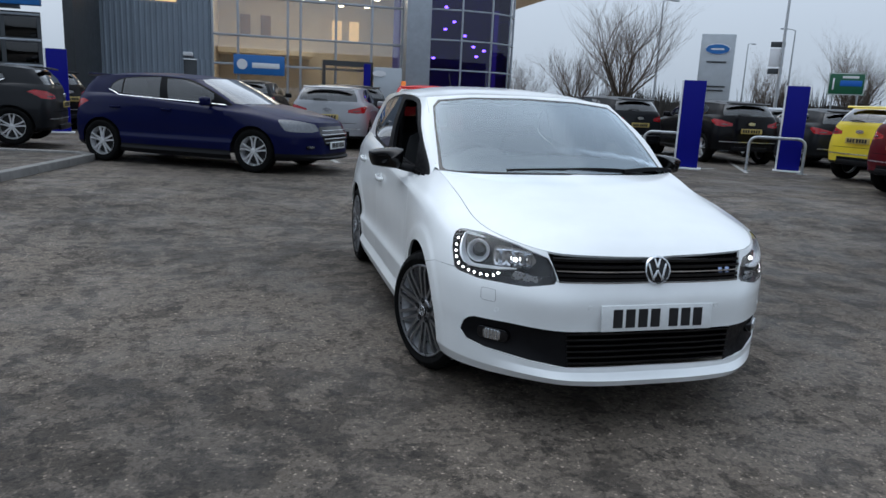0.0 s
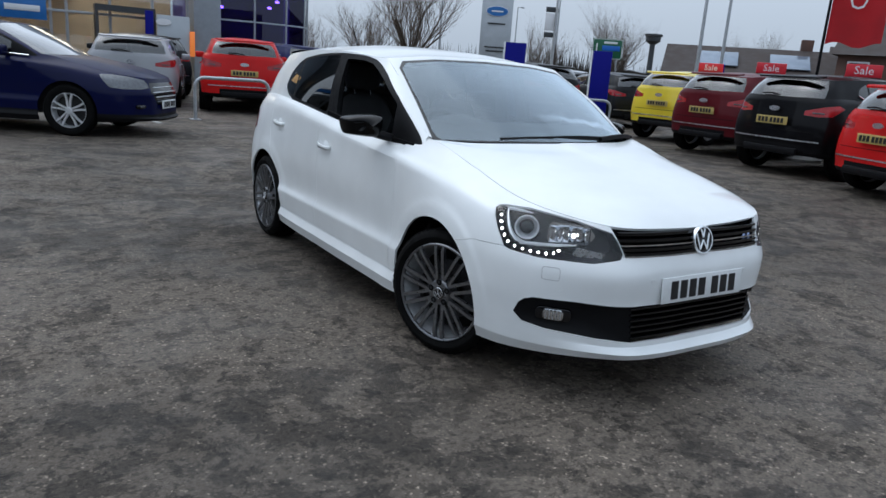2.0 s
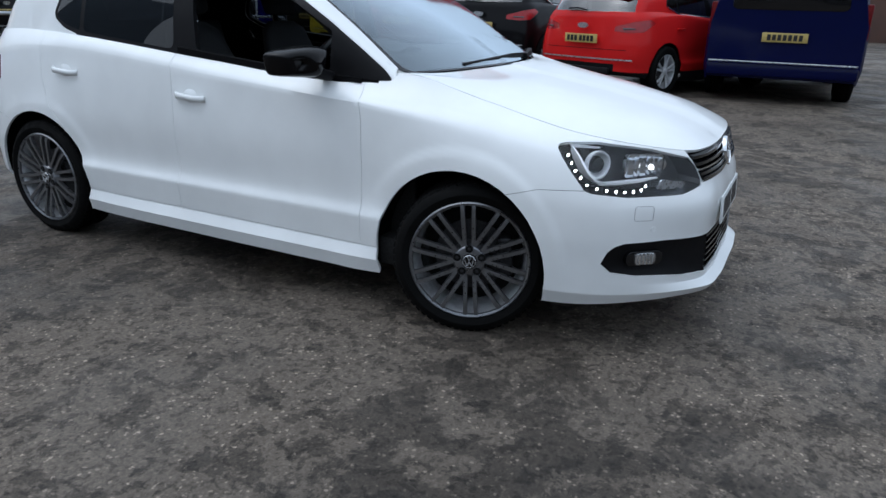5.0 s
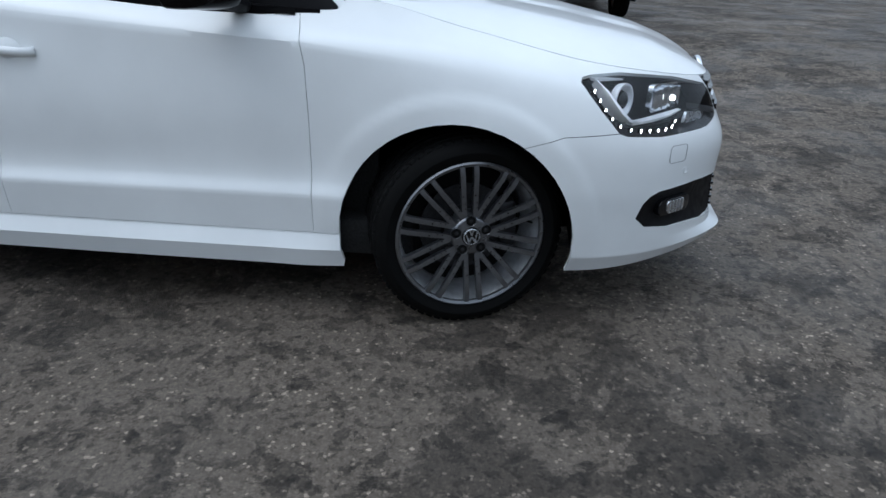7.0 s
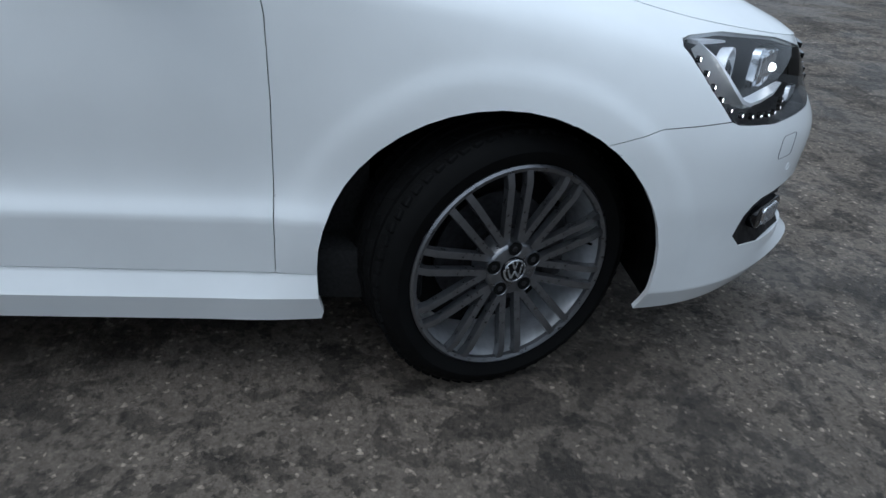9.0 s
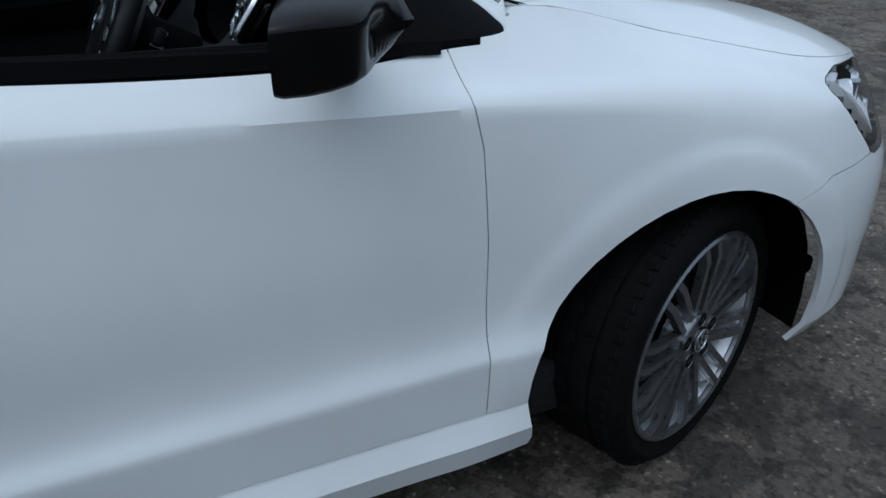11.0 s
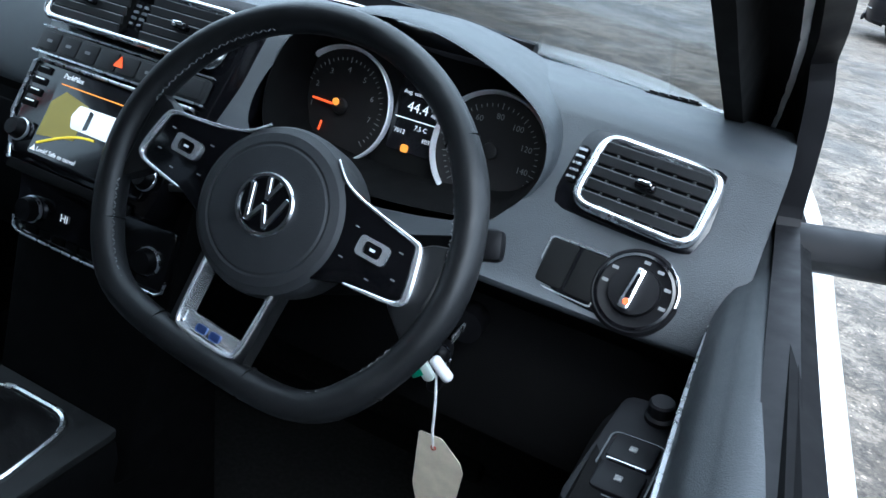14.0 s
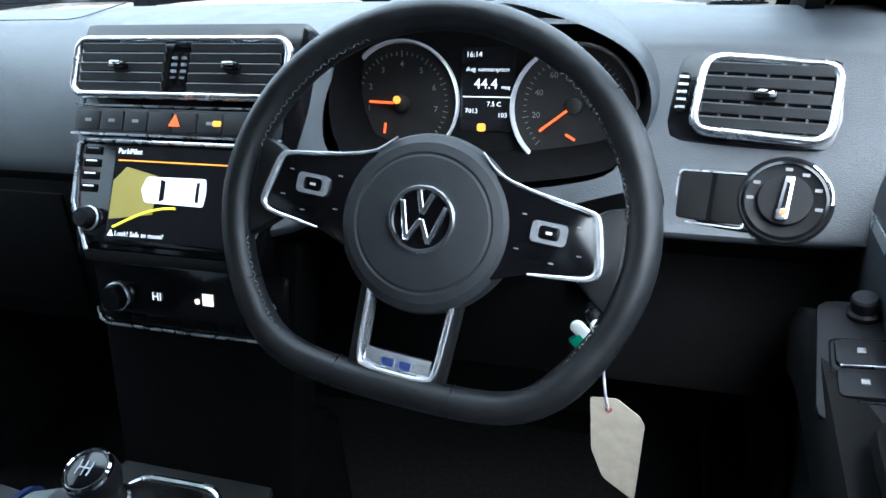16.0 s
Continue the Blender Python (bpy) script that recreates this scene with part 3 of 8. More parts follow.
def knife(bm, poly, U, V, number, facing=None, least=0.15, only=None):
    """Cut the outline poly, given in the directions U and V, into the skin and number the faces within it."""
    U, V = Vector(U), Vector(V)
    N = U.cross(V)
    F = Vector(facing) if facing is not None else None
    lay = bm.faces.layers.int["panel"]

    def near(lo, hi):
        got = []
        for f in bm.faces:
            if F is not None and f.normal.dot(F) < least:
                continue
            if only is not None and f[lay] not in only:
                continue
            us = [v.co.dot(U) for v in f.verts]
            if max(us) < lo[0] or min(us) > hi[0]:
                continue
            vs = [v.co.dot(V) for v in f.verts]
            if max(vs) < lo[1] or min(vs) > hi[1]:
                continue
            got.append(f)
        return got
    for (x0, y0), (x1, y1) in zip(poly, poly[1:] + poly[:1]):
        fs = near((min(x0, x1) - 1e-4, min(y0, y1) - 1e-4), (max(x0, x1) + 1e-4, max(y0, y1) + 1e-4))
        if fs:
            geom = fs + list({e for f in fs for e in f.edges}) + list({v for f in fs for v in f.verts})
            d = U * (x1 - x0) + V * (y1 - y0)
            if d.length > 1e-6:
                bmesh.ops.bisect_plane(bm, geom=geom, dist=1e-5, plane_co=U * x0 + V * y0, plane_no=d.cross(N).normalized())
    xs, ys = [p[0] for p in poly], [p[1] for p in poly]
    for f in near((min(xs), min(ys)), (max(xs), max(ys))):
        c = f.calc_center_median()
        if inside(poly, c.dot(U), c.dot(V)):
            f[lay] = number


def take(bm, number, gap=0.0015, thick=0.0, shift=None):
    """The faces of one number as a mesh of their own, drawn back at the edges by gap, with thickness inwards."""
    lay = bm.faces.layers.int["panel"]
    nb = bmesh.new()
    made = {}
    for f in bm.faces:
        if f[lay] == number:
            vs = []
            for v in f.verts:
                if v not in made:
                    made[v] = nb.verts.new(v.co)
                    made[v].normal = v.normal
                vs.append(made[v])
            try:
                nb.faces.new(vs)
            except ValueError:
                pass
    normals = {n: v.normal.copy() for v, n in made.items()}
    if gap:
        pulls = {}
        for e in nb.edges:
            if len(e.link_faces) == 1:
                a, b = e.verts
                d = (b.co - a.co).normalized()
                c = e.link_faces[0].calc_center_median() - a.co
                c = c - d * c.dot(d)
                if c.length > 1e-7:
                    c.normalize()
                    for v in (a, b):
                        pulls[v] = pulls.get(v, Vector()) + c
        for v, c in pulls.items():
            if c.length > 1e-6:
                v.co += c.normalized() * gap
    if shift is not None:
        bmesh.ops.translate(nb, vec=shift, verts=nb.verts[:])
    if thick:
        outer = list(nb.faces)
        rim = [e for e in nb.edges if len(e.link_faces) == 1]
        back = {v: nb.verts.new(v.co - normals[v] * thick) for v in list(nb.verts)}
        for f in outer:
            g = nb.faces.new([back[v] for v in reversed(f.verts)])
            g.material_index = 1
        for e in rim:
            a, b = e.link_loops[0].vert, e.link_loops[0].link_loop_next.vert
            nb.faces.new((b, a, back[a], back[b]))
    return nb


KNOTS = (0, .26, .47, .74, 1.0, 1.36, 1.8, 2.0, 2.65, 3.45, 3.95, 4.4, 4.75, 5.15)
LINES = (
    [(0, -.888, .208), (.26, -.885, .211), (.44, -.845, .217), (.66, -.63, .205), (.775, -.40, .195), (.80, 0, .19), (.822, .45, .172), (.820, 1.3, .172), (.818, 2.1, .182), (0.782, 2.6, .21), (.70, 2.935, .25), (.38, 3.055, .26), (0, 3.065, .26)],
    [(0, -.903, .236), (.26, -.900, .239), (.45, -.862, .246), (.68, -.64, .245), (.80, -.41, .25), (.83, 0, .25), (.841, .45, .236), (.841, 1.3, .236), (.839, 2.1, .243), (0.812, 2.6, .27), (.73, 2.955, .30), (.40, 3.075, .31), (0, 3.085, .31)],
    [(0, -.865, .26), (.26, -.862, .262), (.46, -.825, .27), (.69, -.63, .285), (.805, -.40, .30), (.83, 0, .30), (.822, .45, .285), (.82, 1.3, .285), (.82, 2.1, .29), (0.817, 2.6, .33), (.735, 2.955, .36), (.41, 3.075, .37), (0, 3.085, .37)],
    [(0, -.86, .36), (.26, -.857, .36), (.47, -.82, .365), (.70, -.62, .38), (.815, -.39, .40), (.837, 0, .41), (.833, .45, .413), (.833, 1.3, .413), (.833, 2.1, .413), (0.822, 2.6, .42), (.745, 2.965, .44), (.42, 3.085, .45), (0, 3.095, .45)],
    [(0, -.855, .45), (.26, -.852, .45), (.48, -.815, .45), (.71, -.61, .46), (.822, -.38, .48), (.835, 0, .49), (.813, .45, .485), (.811, 1.3, .485), (.812, 2.1, .485), (0.824, 2.6, .50), (.75, 2.965, .52), (.43, 3.085, .53), (0, 3.095, .53)],
    [(0, -.862, .56), (.26, -.858, .56), (.49, -.815, .56), (.71, -.60, .57), (.815, -.37, .60), (.838, 0, .645), (.815, .45, .66), (.818, 1.3, .68), (.818, 2.1, .69), (0.817, 2.6, .68), (.745, 2.955, .68), (.43, 3.075, .69), (0, 3.085, .69)],
    [(0, -.835, .645), (.26, -.83, .645), (.48, -.775, .645), (.685, -.57, .67), (.778, -.35, .72), (.802, 0, .80), (.803, .45, .862), (.80, 1.3, .923), (.782, 2.1, .982), (0.757, 2.6, .98), (.70, 2.935, .92), (.42, 3.045, .90), (0, 3.055, .90)],
    [(0, -.818, .70), (.26, -.81, .70), (.465, -.755, .705), (.645, -.56, .73), (.735, -.34, .775), (.742, 0, .858), (.757, .45, .905), (.780, 1.3, .953), (.762, 2.1, 1.018), (0.727, 2.6, 1.025), (.67, 2.925, .99), (.40, 3.035, .98), (0, 3.045, .98)],
    [(0, -.80, .745), (.26, -.79, .75), (.44, -.735, .757), (.58, -.55, .785), (.644, -.33, .822), (.648, 0, .900), (.680, .37, .985), (.748, 1.3, .981), (.735, 2.1, 1.043), (0.692, 2.6, 1.06), (.64, 2.905, 1.05), (.38, 3.015, 1.05), (0, 3.025, 1.05)],
)
def with_pillar_foot(line, foot):
    """Adds the point by the foot of the windscreen pillar to a line."""
    a, b = np.array(line[6]), np.array(line[7])
    s = (0.62 - a[1]) / (b[1] - a[1])
    return line[:7] + [foot or tuple(map(float, a + (b - a) * s))] + line[7:]


LINES = [with_pillar_foot(l, (.740, .62, .936) if i == 8 else None) for i, l in enumerate(LINES)]
CREASES, FADING = {1, 2, 3}, {6}
GKNOTS = (0, .4, .74, .95, 1.3, 1.8, 2.4, 2.9, 3.3, 3.6, 4.0)
BELT = [(0, .20, .985), (.40, .255, .980), (.655, .345, .972), (.718, .41, .94), (.740, .90, .950), (.740, 1.40, .978), (.727, 2.1, 1.036), (.69, 2.6, 1.05), (.635, 2.910, 1.04), (.36, 3.020, 1.04), (0, 3.030, 1.04)]
WAIST = [(0, .570, 1.205), (.36, .600, 1.199), (.610, .660, 1.187), (.694, .728, 1.178), (.698, 1.13, 1.180), (.700, 1.50, 1.187), (.682, 2.12, 1.20), (.640, 2.59, 1.20), (.588, 2.850, 1.195), (.34, 2.945, 1.20), (0, 2.955, 1.205)]
RAIL = [(0, .95, 1.404), (.33, .962, 1.397), (.562, .992, 1.374), (.604, 1.085, 1.370), (.617, 1.38, 1.390), (.624, 1.62, 1.396), (.608, 2.14, 1.388), (.572, 2.56, 1.365), (.525, 2.750, 1.345), (.31, 2.830, 1.355), (0, 2.850, 1.36)]
ROOF_MID = ((.95, 1.406), (1.3, 1.442), (1.7, 1.462), (2.2, 1.450), (2.6, 1.412), (2.85, 1.36))


def arch(cy, cz=0.296, r=0.360):
    pts = [(cy - r - 0.012, -0.05), (cy - r - 0.006, 0.12)]
    pts += [(cy - r * math.cos(radians(a)), cz + r * math.sin(radians(a))) for a in range(-20, 201, 8)]
    return pts + [(cy + r + 0.006, 0.12), (cy + r + 0.012, -0.05)]


def body_skins(n_col, n_row, map_point):
    """The lower body, the greenhouse and the roof of a hatchback; map_point stretches it to another model."""
    def mapped(line):
        return [map_point(*p) for p in line]
    lower = skin(across([full_ring(spline(mapped(l), KNOTS, n_col)) for l in LINES], n_row, CREASES, FADING))
    rail = full_ring(spline(mapped(RAIL), GKNOTS, n_col))
    green = skin(across([full_ring(spline(mapped(l), GKNOTS, n_col)) for l in (BELT, WAIST)] + [rail], n_row * 2, set()))
    mids = [map_point(0, y, z) for y, z in ROOF_MID]
    my, mz = [p[1] for p in mids], [p[2] for p in mids]
    half = spline(mapped(RAIL), GKNOTS, n_col)
    side = half[np.argmax(half[:, 0] > 0.5):]
    # columns run from the windscreen's top edge to the tailgate's, fanned between the rails
    fwd = [p for p in half if p[1] <= map_point(0, 1.62, 0)[1]]
    aft = [p for p in half if p[1] > map_point(0, 1.62, 0)[1]]
    front = np.array(fwd)
    rear = np.array(aft)[::-1]
    grid = []
    m = 20
    half_cols = 9 if n_col < 10 else 24
    us = np.linspace(0, 1, 2 * half_cols + 1)
    fx = np.interp(us, np.linspace(0, 1, len(front)), front[:, 0]), np.interp(us, np.linspace(0, 1, len(front)), front[:, 1]), np.interp(us, np.linspace(0, 1, len(front)), front[:, 2])
    rx = np.interp(us, np.linspace(0, 1, len(rear)), rear[:, 0]), np.interp(us, np.linspace(0, 1, len(rear)), rear[:, 1]), np.interp(us, np.linspace(0, 1, len(rear)), rear[:, 2])

    def height(x, y, edge):
        hw = np.interp(y, side[:, 1], side[:, 0]) if y > side[0][1] else np.interp(y, [half[0][1], side[0][1]], [0.25, side[0][0]])
        hz = np.interp(y, side[:, 1], side[:, 2]) if y > side[0][1] else side[0][2]
        top = float(np.interp(y, my, mz))
        return hz + (top - hz) * (1 - min(1.0, abs(x) / max(hw, 0.05)) ** 2.6)
    for sgn_u in np.concatenate([-us[::-1], us[1:]]):
        i = int(round(abs(sgn_u) * 2 * half_cols))
        s = -1 if sgn_u < 0 else 1
        col = []
        for j in range(m + 1):
            v = j / m
            x, y = fx[0][i] * (1 - v) + rx[0][i] * v, fx[1][i] * (1 - v) + rx[1][i] * v
            e = fx[2][i] * (1 - v) + rx[2][i] * v
            z = height(x, y, e)
            blend = min(1.0, 6 * min(v, 1 - v))
            col.append((s * x, y, e * (1 - blend) + max(z, e) * blend))
        grid.append(col)
    bm = skin(grid, closed=False)
    bmesh.ops.recalc_face_normals(bm, faces=bm.faces[:])
    if sum(f.normal.z for f in bm.faces) < 0:
        bmesh.ops.reverse_faces(bm, faces=bm.faces[:])
    for q in (lower, green):
        bmesh.ops.recalc_face_normals(q, faces=q.faces[:])
        ref = max(q.faces, key=lambda f: abs(f.calc_center_median().x))
        if ref.normal.x * ref.calc_center_median().x < 0:
            bmesh.ops.reverse_faces(q, faces=q.faces[:])
        q.normal_update()
    return lower, green, bm


def bonnet_skin(map_point, n=26, inset=0.0):
    """The bonnet: from its front and side edge to the cowl, crowned."""
    half = spline([map_point(*p) for p in LINES[8]], KNOTS, 10)
    last = int(np.argmin(np.abs(half[:, 1] - map_point(0, .37, 0)[1]) + (half[:, 0] < 0.3) * 9))
    edge = half[:last + 1]
    cowl = np.array([map_point(*p) for p in curve([(0, .175, .985), (.25, .205, .98), (.50, .265, .975), (.690, .37, .982)], 8)])
    mid_y = [map_point(0, y, 0)[1] for y in (-.80, -.74, -.6, -.3, 0, .2)]
    mid_z = [map_point(0, 0, z)[2] for z in (.745, .785, .838, .903, .953, .985)]
    grid = []
    us = np.linspace(0, 1, n)
    E = [np.interp(us, np.linspace(0, 1, len(edge)), edge[:, c]) for c in range(3)]
    C = [np.interp(us, np.linspace(0, 1, len(cowl)), cowl[:, c]) for c in range(3)]
    for k in list(range(n - 1, 0, -1)) + list(range(n)):
        s = -1 if len(grid) < n - 1 else 1
        col = []
        for j in range(n + 1):
            v = j / n
            x, y = E[0][k] * (1 - v) + C[0][k] * v, E[1][k] * (1 - v) + C[1][k] * v
            base = E[2][k] * (1 - v) + C[2][k] * v
            hw = float(np.interp(y, edge[:, 1], edge[:, 0]))
            hz = float(np.interp(y, edge[:, 1], edge[:, 2]))
            top = float(np.interp(y, mid_y, mid_z))
            z = hz + (top - hz) * max(0.0, 1 - min(1.0, x / max(hw, .02)) ** 4.0)
            w = min(1.0, 5 * (1 - v))
            z = z * w + base * (1 - w) if v > 0 else base
            col.append((s * x, y, z))
        grid.append(col)
    bm = skin(grid, closed=False)
    bmesh.ops.remove_doubles(bm, verts=bm.verts[:], dist=0.0004)
    bmesh.ops.recalc_face_normals(bm, faces=bm.faces[:])
    if sum(f.normal.z for f in bm.faces) < 0:
        bmesh.ops.reverse_faces(bm, faces=bm.faces[:])
    bm.normal_update()
    return bm


# ---- the white hatchback ----
def same_place(x, y, z):
    return (x, y, z)


def far_side(x, y, z):
    """The passenger's side stands a little further from the emblem than the driver's."""
    k = min(1.0, max(0.0, (z - .55) / .2))
    w = k * min(1.0, max(0.0, (x + .3) / .8))
    return (x + FAR * w, y, z + (.012 * w if x > 0 and y < .4 else 0))


FAR = 0.075
FRONT, RIGHT, UP = Vector((0, -1, 0)), Vector((-1, 0, 0)), Vector((0, 0, 1))
white_car = thing("white_hatchback", "glossy white five-door hatchback with black mirrors and its driver's window open", "car")
lower, green, roof = body_skins(16, 7, same_place)
lower.free()
lower, spare_green, spare_roof = body_skins(24, 10, same_place)
spare_green.free()
spare_roof.free()
bonnet_bm = bonnet_skin(same_place)
for skin_ in (lower, green, roof, bonnet_bm):
    for v in skin_.verts:
        v.co = far_side(*v.co)
    skin_.normal_update()
for v in lower.verts:
    for cy in (0.012, 2.475):
        r = math.hypot(v.co.y - cy, v.co.z - .295)
        if abs(v.co.x) > .6 and r < .47 and v.co.z > .20:
            k = min(1.0, max(0.0, (.448 - r) / .026)) * min(1.0, (v.co.z - .20) / .16)
            v.co.x += (1 if v.co.x > 0 else -1) * .006 * k * k * (3 - 2 * k)
lower.normal_update()


def both(bm, poly, numbers, least=0.08, only=None):
    for s, k in ((-1, numbers[0]), (1, numbers[1])):
        knife(bm, poly, (0, 1, 0), (0, 0, 1), k, (s, 0, 0), least, only)


GAP_F = [(.50, 1.02), (.485, .93), (.46, .80), (.454, .65), (.455, .45), (.456, .33), (.457, .285)]
GAP_B = [(1.51, 1.06), (1.50, .984), (1.485, .8), (1.475, .46), (1.475, .288)]
GAP_R = [(2.46, 1.1), (2.44, 1.03), (2.42, .85), (2.36, .70), (2.24, .58), (2.14, .42), (2.10, .288)]
both(lower, [(-1.0, 0.0), (-1.0, 1.2)] + GAP_F + [(.46, 0)], (20, 21), 0.0)
both(lower, GAP_F + GAP_B[::-1], (22, 23), 0.0)
both(lower, GAP_B + GAP_R[::-1], (24, 25), 0.0)
both(lower, [(.30, 0), (.30, .288), (2.15, .292), (2.15, 0)], (26, 27), 0.0)
knife(lower, [(-1.2, 0), (-.05, 0), (-.10, .575), (-.17, .592), (-.30, .628), (-.44, .634), (-.62, .632), (-.70, .645), (-1.2, .648)], (0, 1, 0), (0, 0, 1), 10)
knife(lower, [(2.62, 0), (2.62, .55), (2.75, .62), (3.5, .62), (3.5, 0)], (0, 1, 0), (0, 0, 1), 14)
knife(lower, [(-.52, .60), (-.50, .85), (-.46, 1.2), (.46, 1.2), (.50, .85), (.52, .60)], (1, 0, 0), (0, 0, 1), 15, (0, 1, 0), 0.3)
for cy in (0.012, 2.475):
    both(lower, arch(cy), (1, 1), 0.2)
HEAD = [(.391, .772), (.375, .783), (.346, .787), (.238, .787), (.061, .766), (-.085, .733), (-.112, .70), (-.135, .655), (-.128, .635), (-.021, .615), (.117, .614), (.205, .613), (.325, .626), (.345, .635), (.378, .70), (.392, .745)]
for s, k in ((-1, 30), (1, 31)):
    knife(lower, HEAD, (.8 * s, .6, 0), (0, 0, 1), k, (.6 * s, -.8, 0.2), 0.2)
LOW = [(-.757, .37), (-.748, .415), (-.735, .435), (-.714, .446), (-.60, .451), (-.43, .443), (-.38, .440)]
LOWB = [(-.36, .285), (-.52, .303), (-.675, .320), (-.735, .336)]
low_outline = LOW + [(-x, z) for x, z in LOW[::-1]] + [(-x, z) for x, z in LOWB[::-1]] + LOWB
knife(lower, low_outline, (1, 0, 0), (0, 0, 1), 13, FRONT, 0.2)
knife(lower, [(-.455, .78), (-.442, .725), (-.418, .646), (.418, .646), (.442, .725), (.455, .78)], (1, 0, 0), (0, 0, 1), 12, FRONT, 0.3, only=(0, 20, 21, 10))
for s, k in ((-1, 32), (1, 33)):
    knife(lower, [(-1.84, .74), (-1.84, .90), (-1.62, .935), (-1.45, .92), (-1.42, .80), (-1.60, .73)], (.707 * s, -.707, 0), (0, 0, 1), k, (.707 * s, .707, 0), 0.3, only=(0, 14, 15))

WHITE_INNER = DARK


def panel(name, bm, number, label="", mat=None, thick=0.012, gap=0.0011, parent=None, inner=None):
    whole = take(bm, number, gap, thick)
    left, first = set(whole.verts), None
    while left:
        seen, todo = set(), [next(iter(left))]
        while todo:
            v = todo.pop()
            if v not in seen:
                seen.add(v)
                todo += [e.other_vert(v) for e in v.link_edges]
        left -= seen
        piece = bmesh.new()
        made = {v: piece.verts.new(v.co) for v in whole.verts if v in seen}
        for f in whole.faces:
            if f.verts[0] in seen:
                piece.faces.new([made[v] for v in f.verts]).material_index = f.material_index
        if len(piece.faces) > 8:
            ob = part(name, piece, mat or WHITE, parent or white_car, label, 30, inner or WHITE_INNER)
            first = first or ob
        else:
            piece.free()
    whole.free()
    return first


lay_ = lower.faces.layers.int["panel"]
for f_ in lower.faces:
    if f_[lay_] == 0 and f_.calc_center_median().x > 0:
        f_[lay_] = 2
panel("rear_quarter", lower, 0)
panel("rear_quarter", lower, 2)
panel("front_bumper", lower, 10, gap=.0009)
panel("rear_bumper", lower, 14)
panel("tailgate", lower, 15)
panel("front_wing", lower, 20)
panel("front_wing", lower, 21)
panel("door", lower, 22, "white driver's door with its window wound down", thick=0.014)
panel("door", lower, 23)
panel("door", lower, 24)
panel("door", lower, 25)
panel("side_skirt", lower, 26)
panel("side_skirt", lower, 27)
for k in (32, 33):
    panel("tail_lamp", lower, k, "red tail lamp", RED_LENS)
part("bonnet", take(bonnet_bm, 0, 0.002, 0.012), WHITE, white_car, "", 40, DARK)
body_tree = BVHTree.FromBMesh(lower)


def on_body(origin, way, lift=0.0, tree=None):
    p, n, _, _ = (tree or body_tree).ray_cast(Vector(origin), Vector(way).normalized())
    return (p + n * lift, n) if p else (Vector(origin), Vector((0, -1, 0)))


# greenhouse: side glass, windscreen, tailgate glass, black frames
DLO = [(.46, .90), (1.35, .90), (2.178, .96), (2.20, 1.051), (2.31, 1.075), (2.395, 1.12), (2.41, 1.15), (2.38, 1.23), (2.29, 1.30), (2.182, 1.338), (1.9, 1.371), (1.579, 1.384), (1.36, 1.380), (1.20, 1.370), (1.10, 1.355), (1.005, 1.325), (.882, 1.273), (.685, 1.170), (.522, 1.064), (.408, .985), (.378, .957), (.380, .943), (.395, .93)]
GF = [(.66, .972), (1.385, 1.0), (1.455, 1.348), (1.36, 1.350), (1.23, 1.346), (1.11, 1.330), (1.00, 1.292), (.88, 1.242), (.77, 1.187), (.66, 1.128)]
GR = [(1.53, 1.012), (2.16, 1.065), (2.165, 1.325), (1.9, 1.356), (1.56, 1.372)]
GT = [(2.19, 1.070), (2.30, 1.092), (2.38, 1.13), (2.385, 1.16), (2.36, 1.225), (2.28, 1.285), (2.195, 1.32)]
SCREEN = [(-.660, .93), (.660, .93), (.652, 1.0), (.614, 1.2), (.580, 1.318), (.535, 1.357), (.33, 1.380), (0, 1.389), (-.33, 1.380), (-.535, 1.357), (-.580, 1.318), (-.614, 1.2), (-.652, 1.0)]
CLEAR = [(-.638, .982), (0, .992), (.638, .982), (.603, 1.2), (.570, 1.312), (.528, 1.346), (.33, 1.369), (0, 1.377), (-.33, 1.369), (-.528, 1.346), (-.570, 1.312), (-.603, 1.2)]
BACK = [(-.52, 1.06), (.52, 1.06), (.47, 1.30), (-.47, 1.30)]
both(green, soften(DLO, .3), (40, 41))
both(green, soften(GF, .12), (42, 43))
both(green, soften(GR, .12), (44, 45))
both(green, soften(GT, .12), (46, 47))
knife(green, [(far_side(x, 0, z)[0], z) for x, z in SCREEN], (1, 0, 0), (0, 0, 1), 50, (0, -1, 0.3), 0.2)
knife(green, [(far_side(x, 0, z)[0], z) for x, z in soften(CLEAR, .15)], (1, 0, 0), (0, 0, 1), 51, (0, -1, 0.3), 0.2)
knife(green, soften(BACK, .2), (1, 0, 0), (0, 0, 1), 52, (0, 1, 0), 0.3)
part("upper_body", take(green, 0, 0.001, 0.03), WHITE, white_car, "", 30, DARK)
for k in (40, 41):
    part("window_frame", take(green, k, 0.0005, 0.022), BLACK_TRIM, white_car, "black window surround", 30, DARK)
panes = {}
for k, mat, lab in ((43, SIDE_GLASS, ""), (44, TINT, "dark tinted rear door glass"), (45, TINT, ""), (46, TINT, ""), (47, TINT, ""), (52, TINT, "tinted tailgate glass")):
    panes[k] = part("window_pane", take(green, k, 0.0, 0.004), mat, white_car, lab, 30, CLEAR_BACK)
    panes[k].visible_shadow = False
part("windscreen_border", take(green, 50, 0.0005, 0.006), BLACK_GLOSS, white_car, "black windscreen border", 30, BLACK_TRIM)
screen_pane = part("windscreen", take(green, 51, 0.0, 0.004), GLASS, white_car, "clear windscreen reflecting grey sky", 30, CLEAR_BACK)
screen_pane.visible_shadow = False
